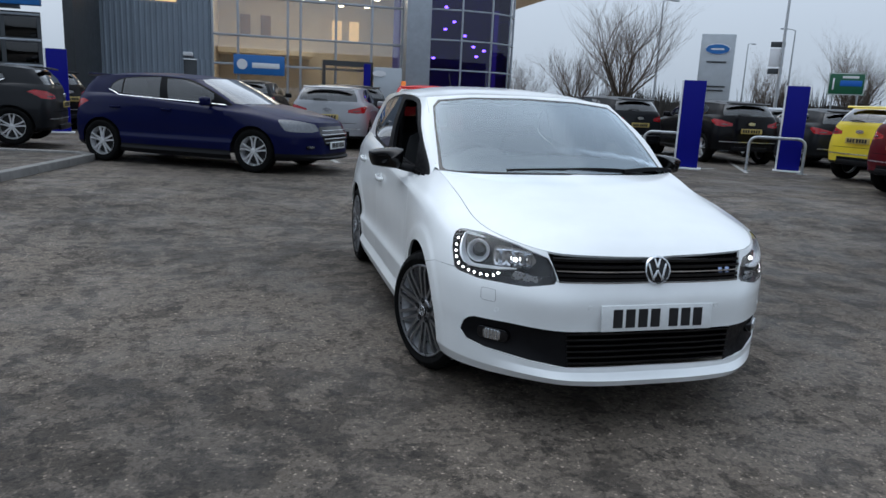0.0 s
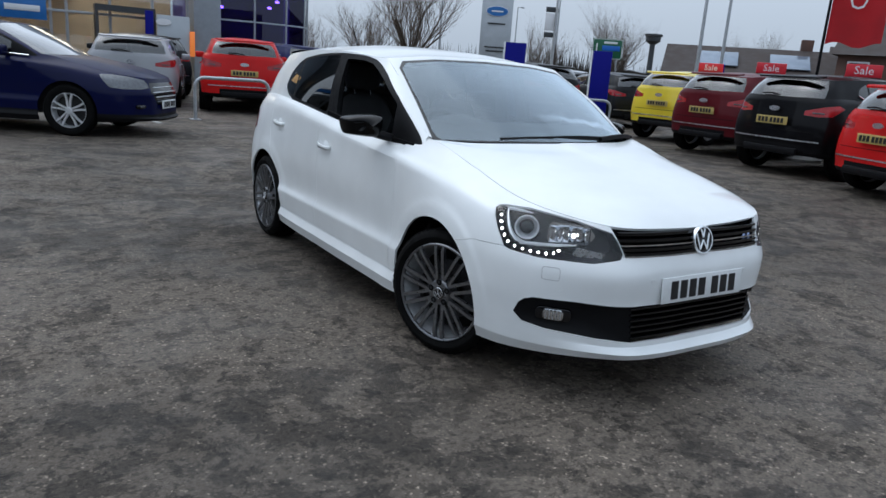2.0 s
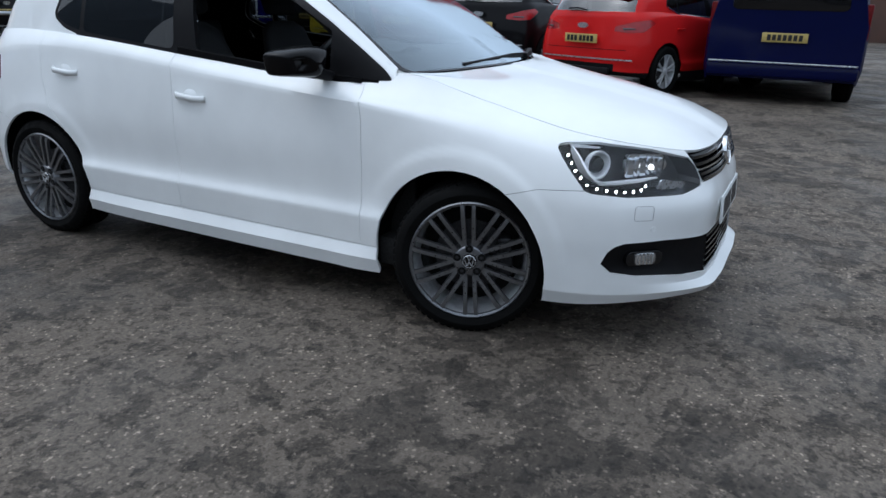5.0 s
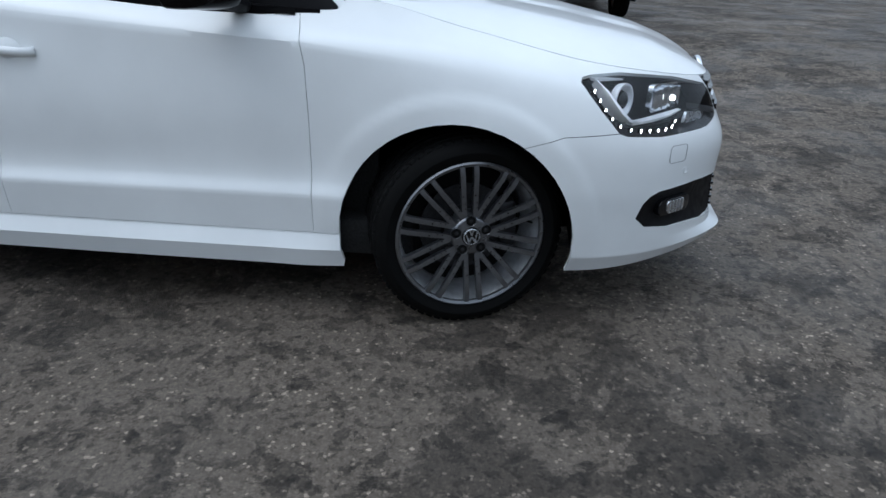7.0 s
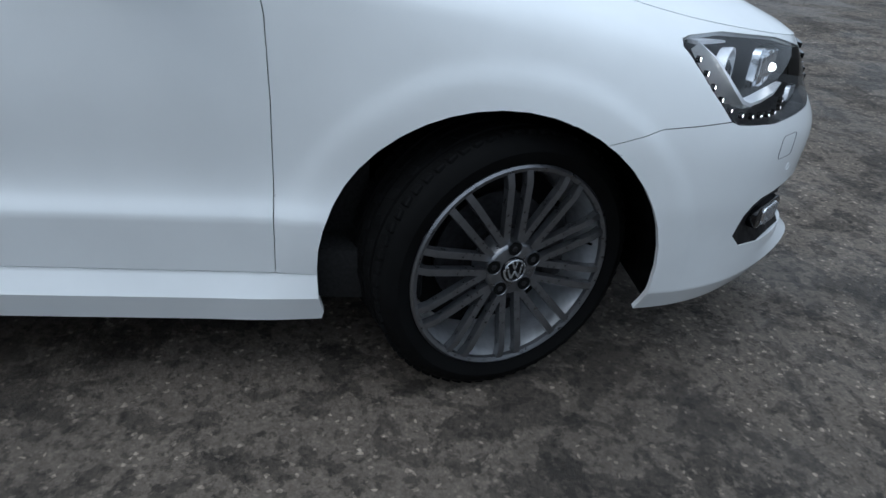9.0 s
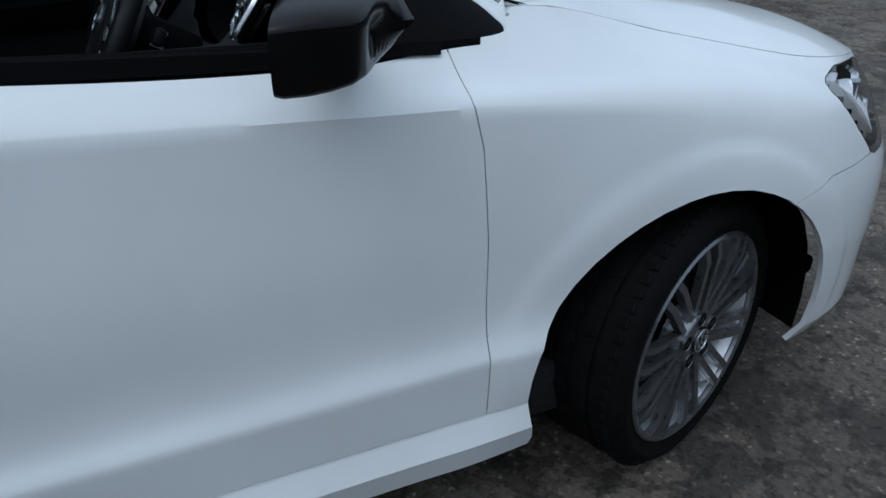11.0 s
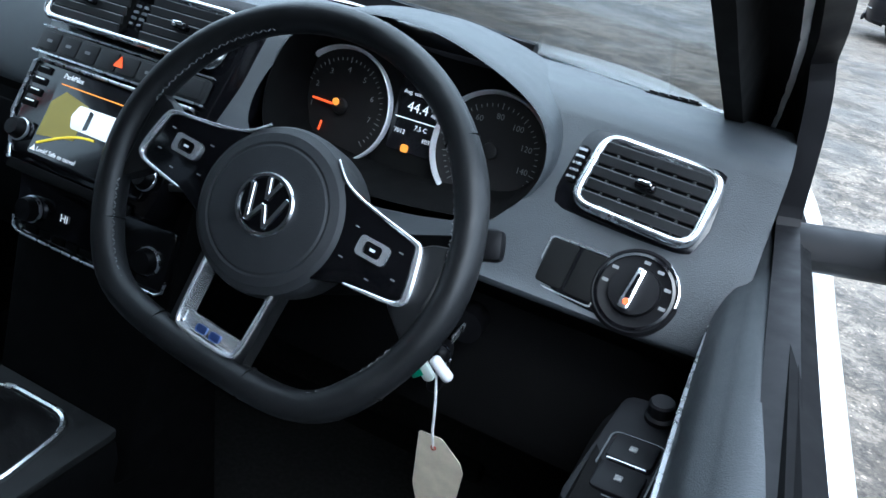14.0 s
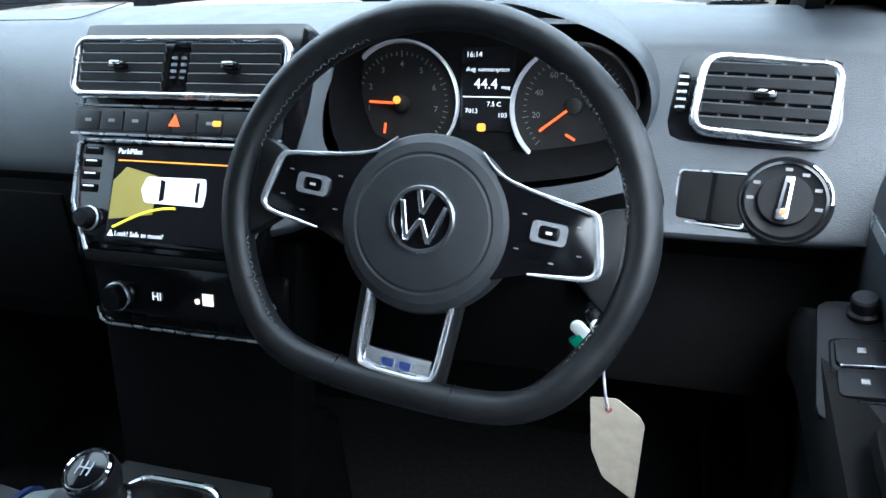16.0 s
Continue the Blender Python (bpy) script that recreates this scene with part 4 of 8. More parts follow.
part("roof", take(roof, 0, 0.001, 0.006), WHITE, white_car, "", 30, material("headliner_cloth", (0.33, 0.33, 0.32), 0.9, vary=0.1, noise_scale=200, bump=0.2))
# inside of the wheel housings and the belly
for s in (-1, 1):
    for cy in (0.012, 2.475):
        prof = [(0.375 * math.cos(radians(a)), 0.375 * math.sin(radians(a))) for a in range(-12, 193, 12)]
        bm = bmesh.new()
        a = [bm.verts.new((s * (.815 - .38 * max(0.0, cy + x - 2.58) - .22 * max(0.0, -.18 - cy - x)), cy + x, .295 + z)) for x, z in prof]
        b = [bm.verts.new((s * .44, cy + x, .295 + z)) for x, z in prof]
        for i in range(len(prof) - 1):
            bm.faces.new((a[i], a[i + 1], b[i + 1], b[i]))
        bm.faces.new(b)
        bmesh.ops.solidify(bm, geom=bm.faces[:], thickness=0.004)
        part("wheel_housing", bm, DARK, white_car, "black wheel arch liner")
for size, at in (((1.30, 2.0, .05), (0, 1.24, .20)), ((.86, .95, .10), (0, 0, .25)), ((.86, .95, .10), (0, 2.47, .28)), ((1.2, .22, .05), (0, -.50, .235))):
    part("underbody_panel", box(size, pose(*at), .01), DARK, white_car, "dark underbody panel")

# cowl and wipers
bm = bmesh.new()
row = curve([(-.50, .325, .950), (-.4, .290, .958), (0, .225, .968), (.4, .290, .958), (.50, .325, .950)], 8)
for dy, dz in ((-.03, 0.0),):
    add_sweep(bm, row, [(-.06, -.01), (.05, -.012), (.05, .004), (-.06, .004)])
part("cowl", bm, BLACK_TRIM, white_car, "black plastic cowl below the windscreen")
for pts in ([(-.30, .262, .992), (0, .245, 1.004), (.25, .250, 1.010), (.44, .272, 1.004)], [(.40, .246, 1.004), (.56, .284, 1.016), (.69, .334, 1.014), (.76, .37, 1.004)]):
    ar = part("wiper", sweep(curve(pts, 6), [(-.014, -.010), (.014, -.010), (.009, .012), (-.009, .012)]), BLACK_TRIM, white_car, "black windscreen wiper")
    part("wiper_pivot", cyl(.022, .016, .035, pose(*pts[-1]) @ pose(0, 0, -.022), 16, .004), BLACK_TRIM, ar)

# upper grille
bm = take(lower, 12, 0.0, 0.004, shift=(0, 0.035, 0))
part("grille_backing", bm, DARK, white_car, "black grille")
line = [tuple(p) for p in spline([(-0, -.82, 0), (.26, -.812, 0), (.43, -.77, 0)], (0, .26, .45), 8)]


def front_bar(z, x_end, y_in, prof, mat, name, label="", parent=None, curve_dy=0.0):
    pts = []
    for i in range(-20, 21):
        x = x_end * i / 20
        p, n = on_body((x, -2, z), (0, 1, 0))
        pts.append((x, p.y + y_in, z))
    return part(name, sweep(pts, prof), mat, parent or white_car, label)


front_bar(.655, .415, .012, [(-.02, -.006), (.02, -.006), (.02, .006), (-.02, .006)], BLACK_GLOSS, "grille_slat")
front_bar(.672, .42, .012, [(-.018, -.009), (.018, -.006), (.018, .006), (-.018, .009)], BLACK_GLOSS, "grille_slat")
front_bar(.688, .425, .004, [(-.012, -.003), (.008, -.003), (.008, .003), (-.012, .003)], CHROME, "grille_strip", "thin chrome grille strip")
front_bar(.708, .43, .012, [(-.018, -.009), (.018, -.006), (.018, .006), (-.018, .009)], BLACK_GLOSS, "grille_slat")
front_bar(.732, .43, .012, [(-.018, -.009), (.018, -.006), (.018, .006), (-.018, .009)], BLACK_GLOSS, "grille_slat")
front_bar(.644, .42, .003, [(-.008, -.002), (.006, -.002), (.006, .002), (-.008, .002)], CHROME, "grille_strip")


def roundel(parent, m, r, ring_mat, disc_mat, depth=0.012):
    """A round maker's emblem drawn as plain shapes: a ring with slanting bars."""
    e = part("emblem", lathe([(r, 0), (r, depth * .6), (r * .95, depth), (r * .87, depth), (r * .84, depth * .5), (r * .84, 0)], m, 40), ring_mat, parent, "round chrome emblem")
    part("emblem_disc", cyl(r * .86, r * .86, depth * .4, m, 40), disc_mat, e)
    z = m @ pose(0, 0, depth * .4)
    for x0, y0, x1, y1 in ((-.22, .80, 0, .16), (.22, .80, 0, .16), (-.66, .46, -.34, -.66), (-.34, -.66, 0, .0), (.34, -.66, 0, .0), (.66, .46, .34, -.66)):
        d = Vector((x1 - x0, y1 - y0, 0)) * r
        a = math.degrees(math.atan2(d.y, d.x))
        part("emblem_bar", box((d.length, r * .15, depth * .5), z @ pose((x0 + x1) / 2 * r, (y0 + y1) / 2 * r, depth * .25, 0, 0, a), r * .02, 1), ring_mat, e)
    return e


roundel(white_car, basis((.011, -.822, .694), (1, 0, 0), (0, .22, 1)), .062, CHROME, BLACK_GLOSS, .016)
bm = bmesh.new()
for dx in (0, .034):
    add_box(bm, (.024, .008, .028), pose(.335 + dx, -.803, .69, -15, 0, 10), .004)
part("grille_badge", bm, material("badge_blue_chrome", (.35, .42, .62), .2, .9, vary=.1, noise_scale=40), white_car, "small two-part chrome badge")

# lower grille, fog lamps
bm = take(lower, 13, 0.0, 0.004, shift=(0, 0.045, 0))
part("lower_grille_backing", bm, DARK, white_car, "black lower grille")
for s in (-1, 1):
    bm = bmesh.new()
    pts = [(s * x, z) for x, z in ((.385, .441), (.60, .451), (.714, .446), (.748, .415), (.757, .37), (.735, .336), (.675, .32), (.52, .303), (.37, .285))]
    a = []
    for x, z in pts:
        p, n = on_body((x, -2, z), (0, 1, 0), -0.003)
        a.append(bm.verts.new(p))
    p, n = on_body((s * .56, -2, .375), (0, 1, 0), -.03)
    c = bm.verts.new(p)
    for i in range(len(a)):
        f = (a[i], a[(i + 1) % len(a)], c)
        bm.faces.new(f if s < 0 else f[::-1])
    part("fog_surround", bm, BLACK_TRIM, white_car, "matt black fog lamp surround")
for z in (.305, .33, .355, .38, .405, .43):
    front_bar(z, .375 + (z - .28) * .1, .014, [(-.016, -.0055), (.016, -.0035), (.016, .0035), (-.016, .0055)], BLACK_GLOSS, "grille_slat")
for s in (-1, 1):
    p, n = on_body((s * .655, -2, .385), (0, 1, 0), -.004)
    m = basis(p, (n.cross(UP) * -1), UP)
    fog = part("fog_lamp", prism(rounded(.15, .055, .022), .03, m @ pose(0, 0, -.03), .004), BLACK_GLOSS, white_car, "clear fog lamp in a black surround")
    part("fog_lens", prism(rounded(.085, .046, .016), .006, m @ pose(.0, 0, .0), .003), REFLECTOR, fog, "ribbed clear lens")
    bm = bmesh.new()
    for i in range(5):
        add_box(bm, (.004, .04, .004), m @ pose(-.03 + i * .015, 0, .007), .001, 1)
    part("lens_rib", bm, SATIN, fog)
    # washer cover and parking sensors
    p, n = on_body((s * .672, -2, .557), (0, 1, 0), .002)
    part("washer_cover", ring_frame(rounded(.075, .055, .012), rounded(.0725, .0525, .011), .001, basis(p, n.cross(UP) * -1, UP)), material("seam_grey", (.2, .2, .21), .5, vary=.1, noise_scale=20) if s < 0 else bpy.data.materials["seam_grey"], white_car)
    for x, z in ((.645, .498), (.295, .545)):
        p, n = on_body((s * x, -2, z), (0, 1, 0), .0)
        part("parking_sensor", lathe([(.010, 0), (.010, .0015), (.0088, .002), (.0088, .0005), (.0, .0005)], basis(p, n.cross(UP) * -1, UP), 20, False), WHITE, white_car)

# number plate with plain bars for its characters
plate = part("number_plate", box((.52, .008, .111), pose(.012, -.868, .500, -4), .003), PLATE_WHITE, white_car, "white front number plate with dark characters")
for x in (-.185, -.127, -.069, -.011, .075, .133, .191):
    part("plate_bar", box((.044, .002, .079), pose(.012 + x, -.873, .500, -4), .001, 1), PLATE_INK, plate)

# headlamps
for s, k in ((-1, 30), (1, 31)):
    out = Vector((.6 * s, -.8, 0))
    lens = part("headlamp", take(lower, k, .002, .003), LENS, white_car, "clear headlamp with a lit row of daytime lamps", 30, CLEAR_BACK)
    lens.visible_shadow = False
    hb = take(lower, k, .001, 0.0)
    rim = [e for e in hb.edges if len(e.link_faces) == 1]
    r = bmesh.ops.extrude_edge_only(hb, edges=rim)
    nv = [g for g in r["geom"] if isinstance(g, bmesh.types.BMVert)]
    cen = sum((v.co for v in nv), Vector()) / len(nv)
    old = [f for f in hb.faces if len(f.verts) != 4 or not any(v in nv for v in f.verts)]
    bmesh.ops.delete(hb, geom=[f for f in hb.faces if not any(v in set(nv) for v in f.verts)], context='FACES')
    for v in nv:
        v.co = cen + (v.co - cen) * 0.86 - out * 0.07
    ring = [v for v in nv]
    cap = bmesh.ops.contextual_create(hb, geom=[e for e in hb.edges if all(v in ring for v in e.verts) and len(e.link_faces) == 1])
    part("lamp_housing", hb, LAMP_DARK, lens, "dark lamp housing")

    def lamp_point(u, z, back):
        p, n = on_body(Vector((.8 * s, .6, 0)) * u + Vector((0, 0, z)) + out * 1.5, -out)
        return p - out * back
    def inset(u, z, back):
        return basis(lamp_point(u, z, back), out.cross(UP) * -1, UP)
    # projector with its chrome collar
    m = inset(.255, .710, .062)
    bowl = part("lamp_bowl", lathe([(.052, .006), (.052, .014), (.046, .014), (.039, .002), (.032, -.010), (.030, -.016), (.048, -.010)], m, 36), LAMP_CHROME, lens, "chrome lamp collar")
    part("projector_lens", lathe([(.0001, .020), (.014, .018), (.026, .010), (.032, -.006)], m, 28, False), BLACK_GLOSS, bowl, "round projector lens")
    # main beam: a chrome trough with upright facets and a lit bulb
    m = inset(.078, .702, .050) @ Matrix.Diagonal((1.25, 1.25, 1, 1))
    trough = part("lamp_trough", prism(soften([(-.075, -.030), (.060, -.030), (.085, .0), (.060, .034), (-.070, .040)], .25, 4), .016, m @ pose(0, 0, -.018)), REFLECTOR, lens, "chrome main beam reflector")
    for i in range(6):
        part("reflector_facet", box((.020, .062 - .004 * abs(i - 2), .020), m @ pose(-.054 + .022 * i, .002, .0, 0, 28 if i % 2 else -24, 0), .005), REFLECTOR, trough)
    part("bulb", lathe([(.0001, .020), (.006, .017), (.008, .008), (.006, .0)], m @ pose(.012, 0, .004), 14, False), LED_SOFT, trough, "lit bulb")
    # bright surround outside the lamps, and the shelf under them
    crescent = [(.352, .768, .018), (.350, .738, .020), (.342, .708, .022), (.328, .682, .024), (.305, .662, .026), (.27, .653, .026)]
    part("lamp_crescent", sweep([tuple(lamp_point(u - .014, z, d * 1.1)) for u, z, d in crescent], [(-.004, -.021), (.004, -.021), (.004, .021), (-.004, .021)], up=tuple(out), scale=[.5, .9, 1.1, 1.2, 1.1, .8]), LAMP_CHROME, lens, "bright chrome crescent")
    part("lamp_crescent", sweep([tuple(lamp_point(u, z, d)) for u, z, d in ((.335, .774, .020), (.29, .772, .022), (.235, .768, .024))], [(-.004, -.012), (.004, -.012), (.004, .012), (-.004, .012)], up=tuple(out), scale=[1.0, 1.0, .5]), LAMP_CHROME, lens)
    part("lamp_shelf", sweep([tuple(lamp_point(u, z, d)) for u, z, d in ((.28, .652, .030), (.21, .655, .030), (.13, .660, .032), (.05, .668, .034))], [(-.003, -.016), (.003, -.016), (.003, .010), (-.003, .010)], up=tuple(out), scale=[1.0, 1.2, 1.1, .5]), LAMP_CHROME, lens, "chrome lamp shelf")
    part("turn_lens", prism(soften([(-.065, -.018), (.055, -.022), (.070, .0), (-.050, .016)], .2), .010, inset(.0, .648, .030)), SATIN, lens, "clear turn lamp")
    run = [(.366, .748), (.364, .723), (.358, .698), (.347, .674), (.330, .652), (.300, .640), (.268, .634), (.236, .631), (.204, .629), (.172, .629), (.142, .634), (.122, .646)]
    for u, z in run:
        ahead = Vector((.62 * s, -.78, 0))
        m = basis(lamp_point(u, z, .014), ahead.cross(UP) * -1, UP)
        led = part("led", cyl(.0052, .0048, .005, m, 12), LED, lens, "small lit white lamp")
        part("led_tube", lathe([(.0054, -.004), (.0054, .006), (.0068, .006), (.0068, -.004)], m, 12), DARK, led)

# door handles, mirrors, aerial
for s in (-1, 1):
    for y, z in ((1.372, .818), (2.227, .875)):
        p, n = on_body((s * 2, y, z), (-s, 0, 0), 0)
        h = part("door_handle", bmesh.new(), WHITE, white_car)
        bm = sweep(curve([(p.x + s * .002, y + .085, z + .004), (p.x + s * .024, y + .06, z + .004), (p.x + s * .030, y, z), (p.x + s * .024, y - .06, z - .004), (p.x + s * .002, y - .088, z - .004)], 5), [(-.004, -.012), (.004, -.014), (.006, 0), (.004, .014), (-.004, .012)])
        bm.to_mesh(h.data)
        bm.free()
        h.data.polygons.foreach_set("use_smooth", [True] * len(h.data.polygons))
        cup = part("handle_cup", lathe([(.0001, -.008), (.022, -.006), (.034, .0005), (.036, .0012), (.037, 0)], basis(p, (0, -s, 0), UP) @ Matrix.Diagonal((1.25, 1, 1, 1)), 28, False), WHITE, h)


def mirror(s):
    """A door mirror: black housing with its glass set in, on a short arm from the window's front corner."""
    c = Vector((s * (.886 + (FAR if s > 0 else 0)), .700, 1.0105))
    outline = [(x, z) for x, z in curve([(-.089, .050), (-.078, .060), (-.040, .062), (.020, .055), (.070, .045), (.096, .034), (.100, .020), (.094, -.012), (.082, -.042), (.066, -.050), (.010, -.056), (-.050, -.060), (-.070, -.054), (-.086, -.020)], 3, True)]

    def ring(k, y, dx=0.0, dz=0.0):
        return [c + Vector((s * (x * k + dx), y - .09 * z + .36 * x, z * k + dz)) for x, z in outline]
    rows_ = [ring(.84, .030), ring(.87, .048), ring(.95, .055), ring(1.0, .046), ring(1.01, .018), ring(.98, -.008), ring(.91, -.034), ring(.78, -.054), ring(.50, -.068), ring(.10, -.072)]
    bm = skin(rows_)
    bm.verts.ensure_lookup_table()
    k = len(outline)
    bm.faces.new([bm.verts[i] for i in range(k)])
    bm.faces.new([bm.verts[len(bm.verts) - k + i] for i in range(k)][::-1])
    bmesh.ops.recalc_face_normals(bm, faces=bm.faces[:])
    housing = part("door_mirror", bm, MIRROR_BLACK, white_car, "gloss black door mirror", 50)
    bm = bmesh.new()
    f = bm.faces.new([bm.verts.new(p + Vector((0, .10 * (p.x - c.x) * s, 0))) for p in ring(.85, .036)])
    bmesh.ops.solidify(bm, geom=[f], thickness=.003)
    bmesh.ops.recalc_face_normals(bm, faces=bm.faces[:])
    part("mirror_glass", bm, material("mirror_silver", (.85, .87, .88), .02, 1.0) if s < 0 else bpy.data.materials["mirror_silver"], housing, "mirror glass showing the white door")
    part("mirror_arm", sweep([c + Vector((s * -.165, -.040, -.060)), c + Vector((s * -.13, -.040, -.054)), c + Vector((s * -.09, -.036, -.046)), c + Vector((s * -.03, -.02, -.030))], [(.034 * math.cos(a), .022 * math.sin(a)) for a in [math.pi * i / 6 for i in range(12)]]), BLACK_TRIM, housing)
    part("indicator_strip", sweep([c + Vector((s * .020, -.052, .022)), c + Vector((s * .060, -.026, .016)), c + Vector((s * .088, .012, .006))], .004), BLACK_TRIM, housing)
    return housing


for s in (-1, 1):
    mirror(s)
    # outer waist seal
    pts = []
    for i in range(25):
        y = .43 + i * 1.06 / 24
        z = float(np.interp(y, (.43, .62, 1.3, 1.5), (.921, .929, .973, .986)))
        pts.append(((FAR if s > 0 else 0) + s * float(np.interp(y, (.43, .62, 1.3, 1.5), (.712, .730, .737, .735))), y, z + .018 + .012 * max(0.0, (y - 1.0) / .5)))
    part("waist_seal", sweep(pts, [(-.014, -.014), (.008, -.014), (.009, .006), (0, .014), (-.014, .010)]), SEAL, white_car, "black rubber window seal")
part("aerial", sweep([(-.0, 2.62, 1.40), (0, 2.70, 1.50), (0, 2.76, 1.58)], .004), BLACK_TRIM, white_car, "short black roof aerial")
part("aerial_foot", box((.04, .09, .025), pose(0, 2.62, 1.405), .01), BLACK_TRIM, white_car)


# ---- wheels ----
def tyre(name, parent, R, rim_r, width, grooves=True, label="black low-profile tyre"):
    w = width / 2
    t = part(name, lathe([(rim_r - .004, -w * .86), (rim_r + .012, -w * .96), ((R + rim_r) / 2, -w * 1.03), (R - .02, -w * .98), (R - .006, -w * .86), (R, -w * .7), (R, -w * .46), (R - .007, -w * .44), (R - .007, -w * .38), (R, -w * .36), (R + .001, -.012), (R - .007, -.010), (R - .007, .0), (R + .001, .002), (R, w * .36), (R - .007, w * .38), (R - .007, w * .44), (R, w * .46), (R, w * .7), (R - .006, w * .86), (R - .02, w * .98), ((R + rim_r) / 2, w * 1.03), (rim_r + .012, w * .96), (rim_r - .004, w * .86)], None, 72), RUBBER, parent, label, 30)
    if grooves:
        bm = bmesh.new()
        for i in range(64):
            a = 2 * math.pi * i / 64
            for side in (-1, 1):
                m = Matrix.Rotation(a, 4, 'Z') @ pose(R - .0056, 0, side * w * .66, side * 12, side * 9, 0)
                add_box(bm, (.014, .0225, w * .32), m, .003, 1)
            m = Matrix.Rotation(a + .03, 4, 'Z') @ pose(R - .0040, 0, w * .2 * (1 if i % 2 else -1), 20, 0, 0)
            add_box(bm, (.012, .024, w * .28), m, .002, 1)
        part("tread_block", bm, RUBBER, t)
    return t


def alloy_wheel(m, parent, outward):
    """A wheel with ten pairs of slim spokes. Its own z axis points away from the car."""
    hub = part("wheel", cyl(.075, .06, .05, pose(0, 0, -.01), 30, .006), ALLOY, parent, "anthracite alloy wheel with ten pairs of spokes")
    hub.matrix_basis = m
    t = tyre("tyre", hub, .302, .232, .215)
    t.matrix_basis = pose(0, 0, -.062)
    part("rim", lathe([(.226, .028), (.230, .031), (.232, .026), (.230, .020), (.216, -.02), (.208, -.14), (.215, -.165), (.232, -.17), (.232, -.160), (.216, -.15), (.202, -.14), (.210, -.02), (.218, .014), (.224, .030)], None, 72), ALLOY_BARREL, hub, "bright inner rim")
    part("rim_lip", lathe([(.238, .034), (.238, .041), (.233, .045), (.224, .041), (.222, .033), (.227, .028)], None, 72), ALLOY, hub)
    spoke = bmesh.new()
    prof = [(-.0085, -.010), (.0085, -.010), (.0075, .007), (-.0075, .007)]
    add_sweep(spoke, [(.055, .0, .026), (.10, 0, .030), (.16, 0, .037), (.20, 0, .041), (.224, 0, .036)], prof)
    me = None
    for i in range(10):
        for sgn in (-1, 1):
            mm = Matrix.Rotation(2 * math.pi * (i + .5) / 10, 4, 'Z') @ pose(0, sgn * .0155, 0, 0, 0, sgn * 1.6)
            if me is None:
                o = part("spoke", spoke, ALLOY, hub)
                me = o.data
            else:
                o = new("spoke", me)
                o.parent = hub
            o.matrix_basis = mm
    for i in range(5):
        a = 2 * math.pi * i / 5 + .3
        # Dark discs stand for the shade inside the bolt holes.
        part("bolt_hole_shade", cyl(.0150, .0150, .004, pose(.05 * math.cos(a), .05 * math.sin(a), .0375), 14), DARK, hub)
        part("wheel_bolt", cyl(.0085, .008, .014, pose(.05 * math.cos(a), .05 * math.sin(a), .028), 6, .002), STEEL, hub)
        part("bolt_well", lathe([(.016, .038), (.0175, .040), (.0175, .030), (.013, .028)], pose(.05 * math.cos(a), .05 * math.sin(a), .002), 16), ALLOY, hub)
    part("centre_cap", cyl(.031, .029, .008, pose(0, 0, .038), 30, .002), BLACK_GLOSS, hub)
    roundel(hub, pose(0, 0, .045), .027, SATIN, BLACK_GLOSS, .003)
    # Added dark disc: stands in for the shade behind the spokes.
    part("hub_shade_disc", lathe([(.200, -.085), (.200, -.080), (.02, -.066), (.02, -.075)], None, 40), DARK, hub)
    part("brake_disc", lathe([(.144, -.062), (.144, -.05), (.075, -.05), (.07, -.03), (.06, -.03), (.06, -.062)], None, 48), STEEL, hub, "dull steel brake disc")
    part("valve", cyl(.004, .003, .025, pose(.185, .02, .02, 0, 30, 0), 8), RUBBER, hub)
    part("brake_caliper", box((.06, .16, .09), pose(.135, 0, -.055, 0, 0, 0), .015), STEEL, hub)
    return hub


STEER = 20
for s in (-1, 1):
    face = basis((0, 0, 0), (0, 1, 0) if s > 0 else (0, -1, 0), (0, 0, 1))
    turn = Matrix.Rotation(radians(STEER), 4, 'Z')
    alloy_wheel(Matrix.Translation((s * .715, -.005, .302)) @ turn @ Matrix.Translation((s * .062, 0, 0)) @ face @ Matrix.Rotation(.06, 4, 'Z'), white_car, s)
    alloy_wheel(Matrix.Translation((s * .775, 2.475, .302)) @ face @ Matrix.Rotation(.5, 4, 'Z'), white_car, s)
for b in (lower, green, roof, bonnet_bm):
    b.free()


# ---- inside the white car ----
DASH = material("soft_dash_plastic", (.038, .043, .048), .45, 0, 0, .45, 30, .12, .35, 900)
# Hard plastic made near-black, with the low cabin's shade in its colour.
DASH_LOW = material("hard_plastic_shaded", (.0030, .0030, .0032), .8, 0, 0, .08, 30, .15, .2, 700)
LEATHER = material("black_leather", (.010, .0105, .0115), .40, 0, 0, .36, 60, .2, .14, 1300)
HUB_SKIN = material("airbag_cover_plastic", (.026, .0275, .030), .5, 0, 0, .36, 60, .12, .25, 1100)
SLAT = material("vent_slat_plastic", (.013, .0135, .0145), .45, 0, 0, .4, 40, .12)
PIANO = material("piano_black", (.004, .004, .005), .14, 0, 0, .4, 40, .2)
STITCH = material("grey_stitching", (.16, .165, .17), .8, vary=.1, noise_scale=100)
GREY_CLOTH = material("grey_seat_cloth", (.05, .052, .056), .95, vary=.2, noise_scale=160, bump=.4, bump_scale=900)
PALE_CLOTH = material("pale_seat_trim", (.20, .22, .225), .8, vary=.1, noise_scale=120, bump=.3, bump_scale=800)
BLUE_CLOTH = material("blue_seat_cloth", (.012, .03, .12), .9, vary=.2, noise_scale=120, bump=.3, bump_scale=800)
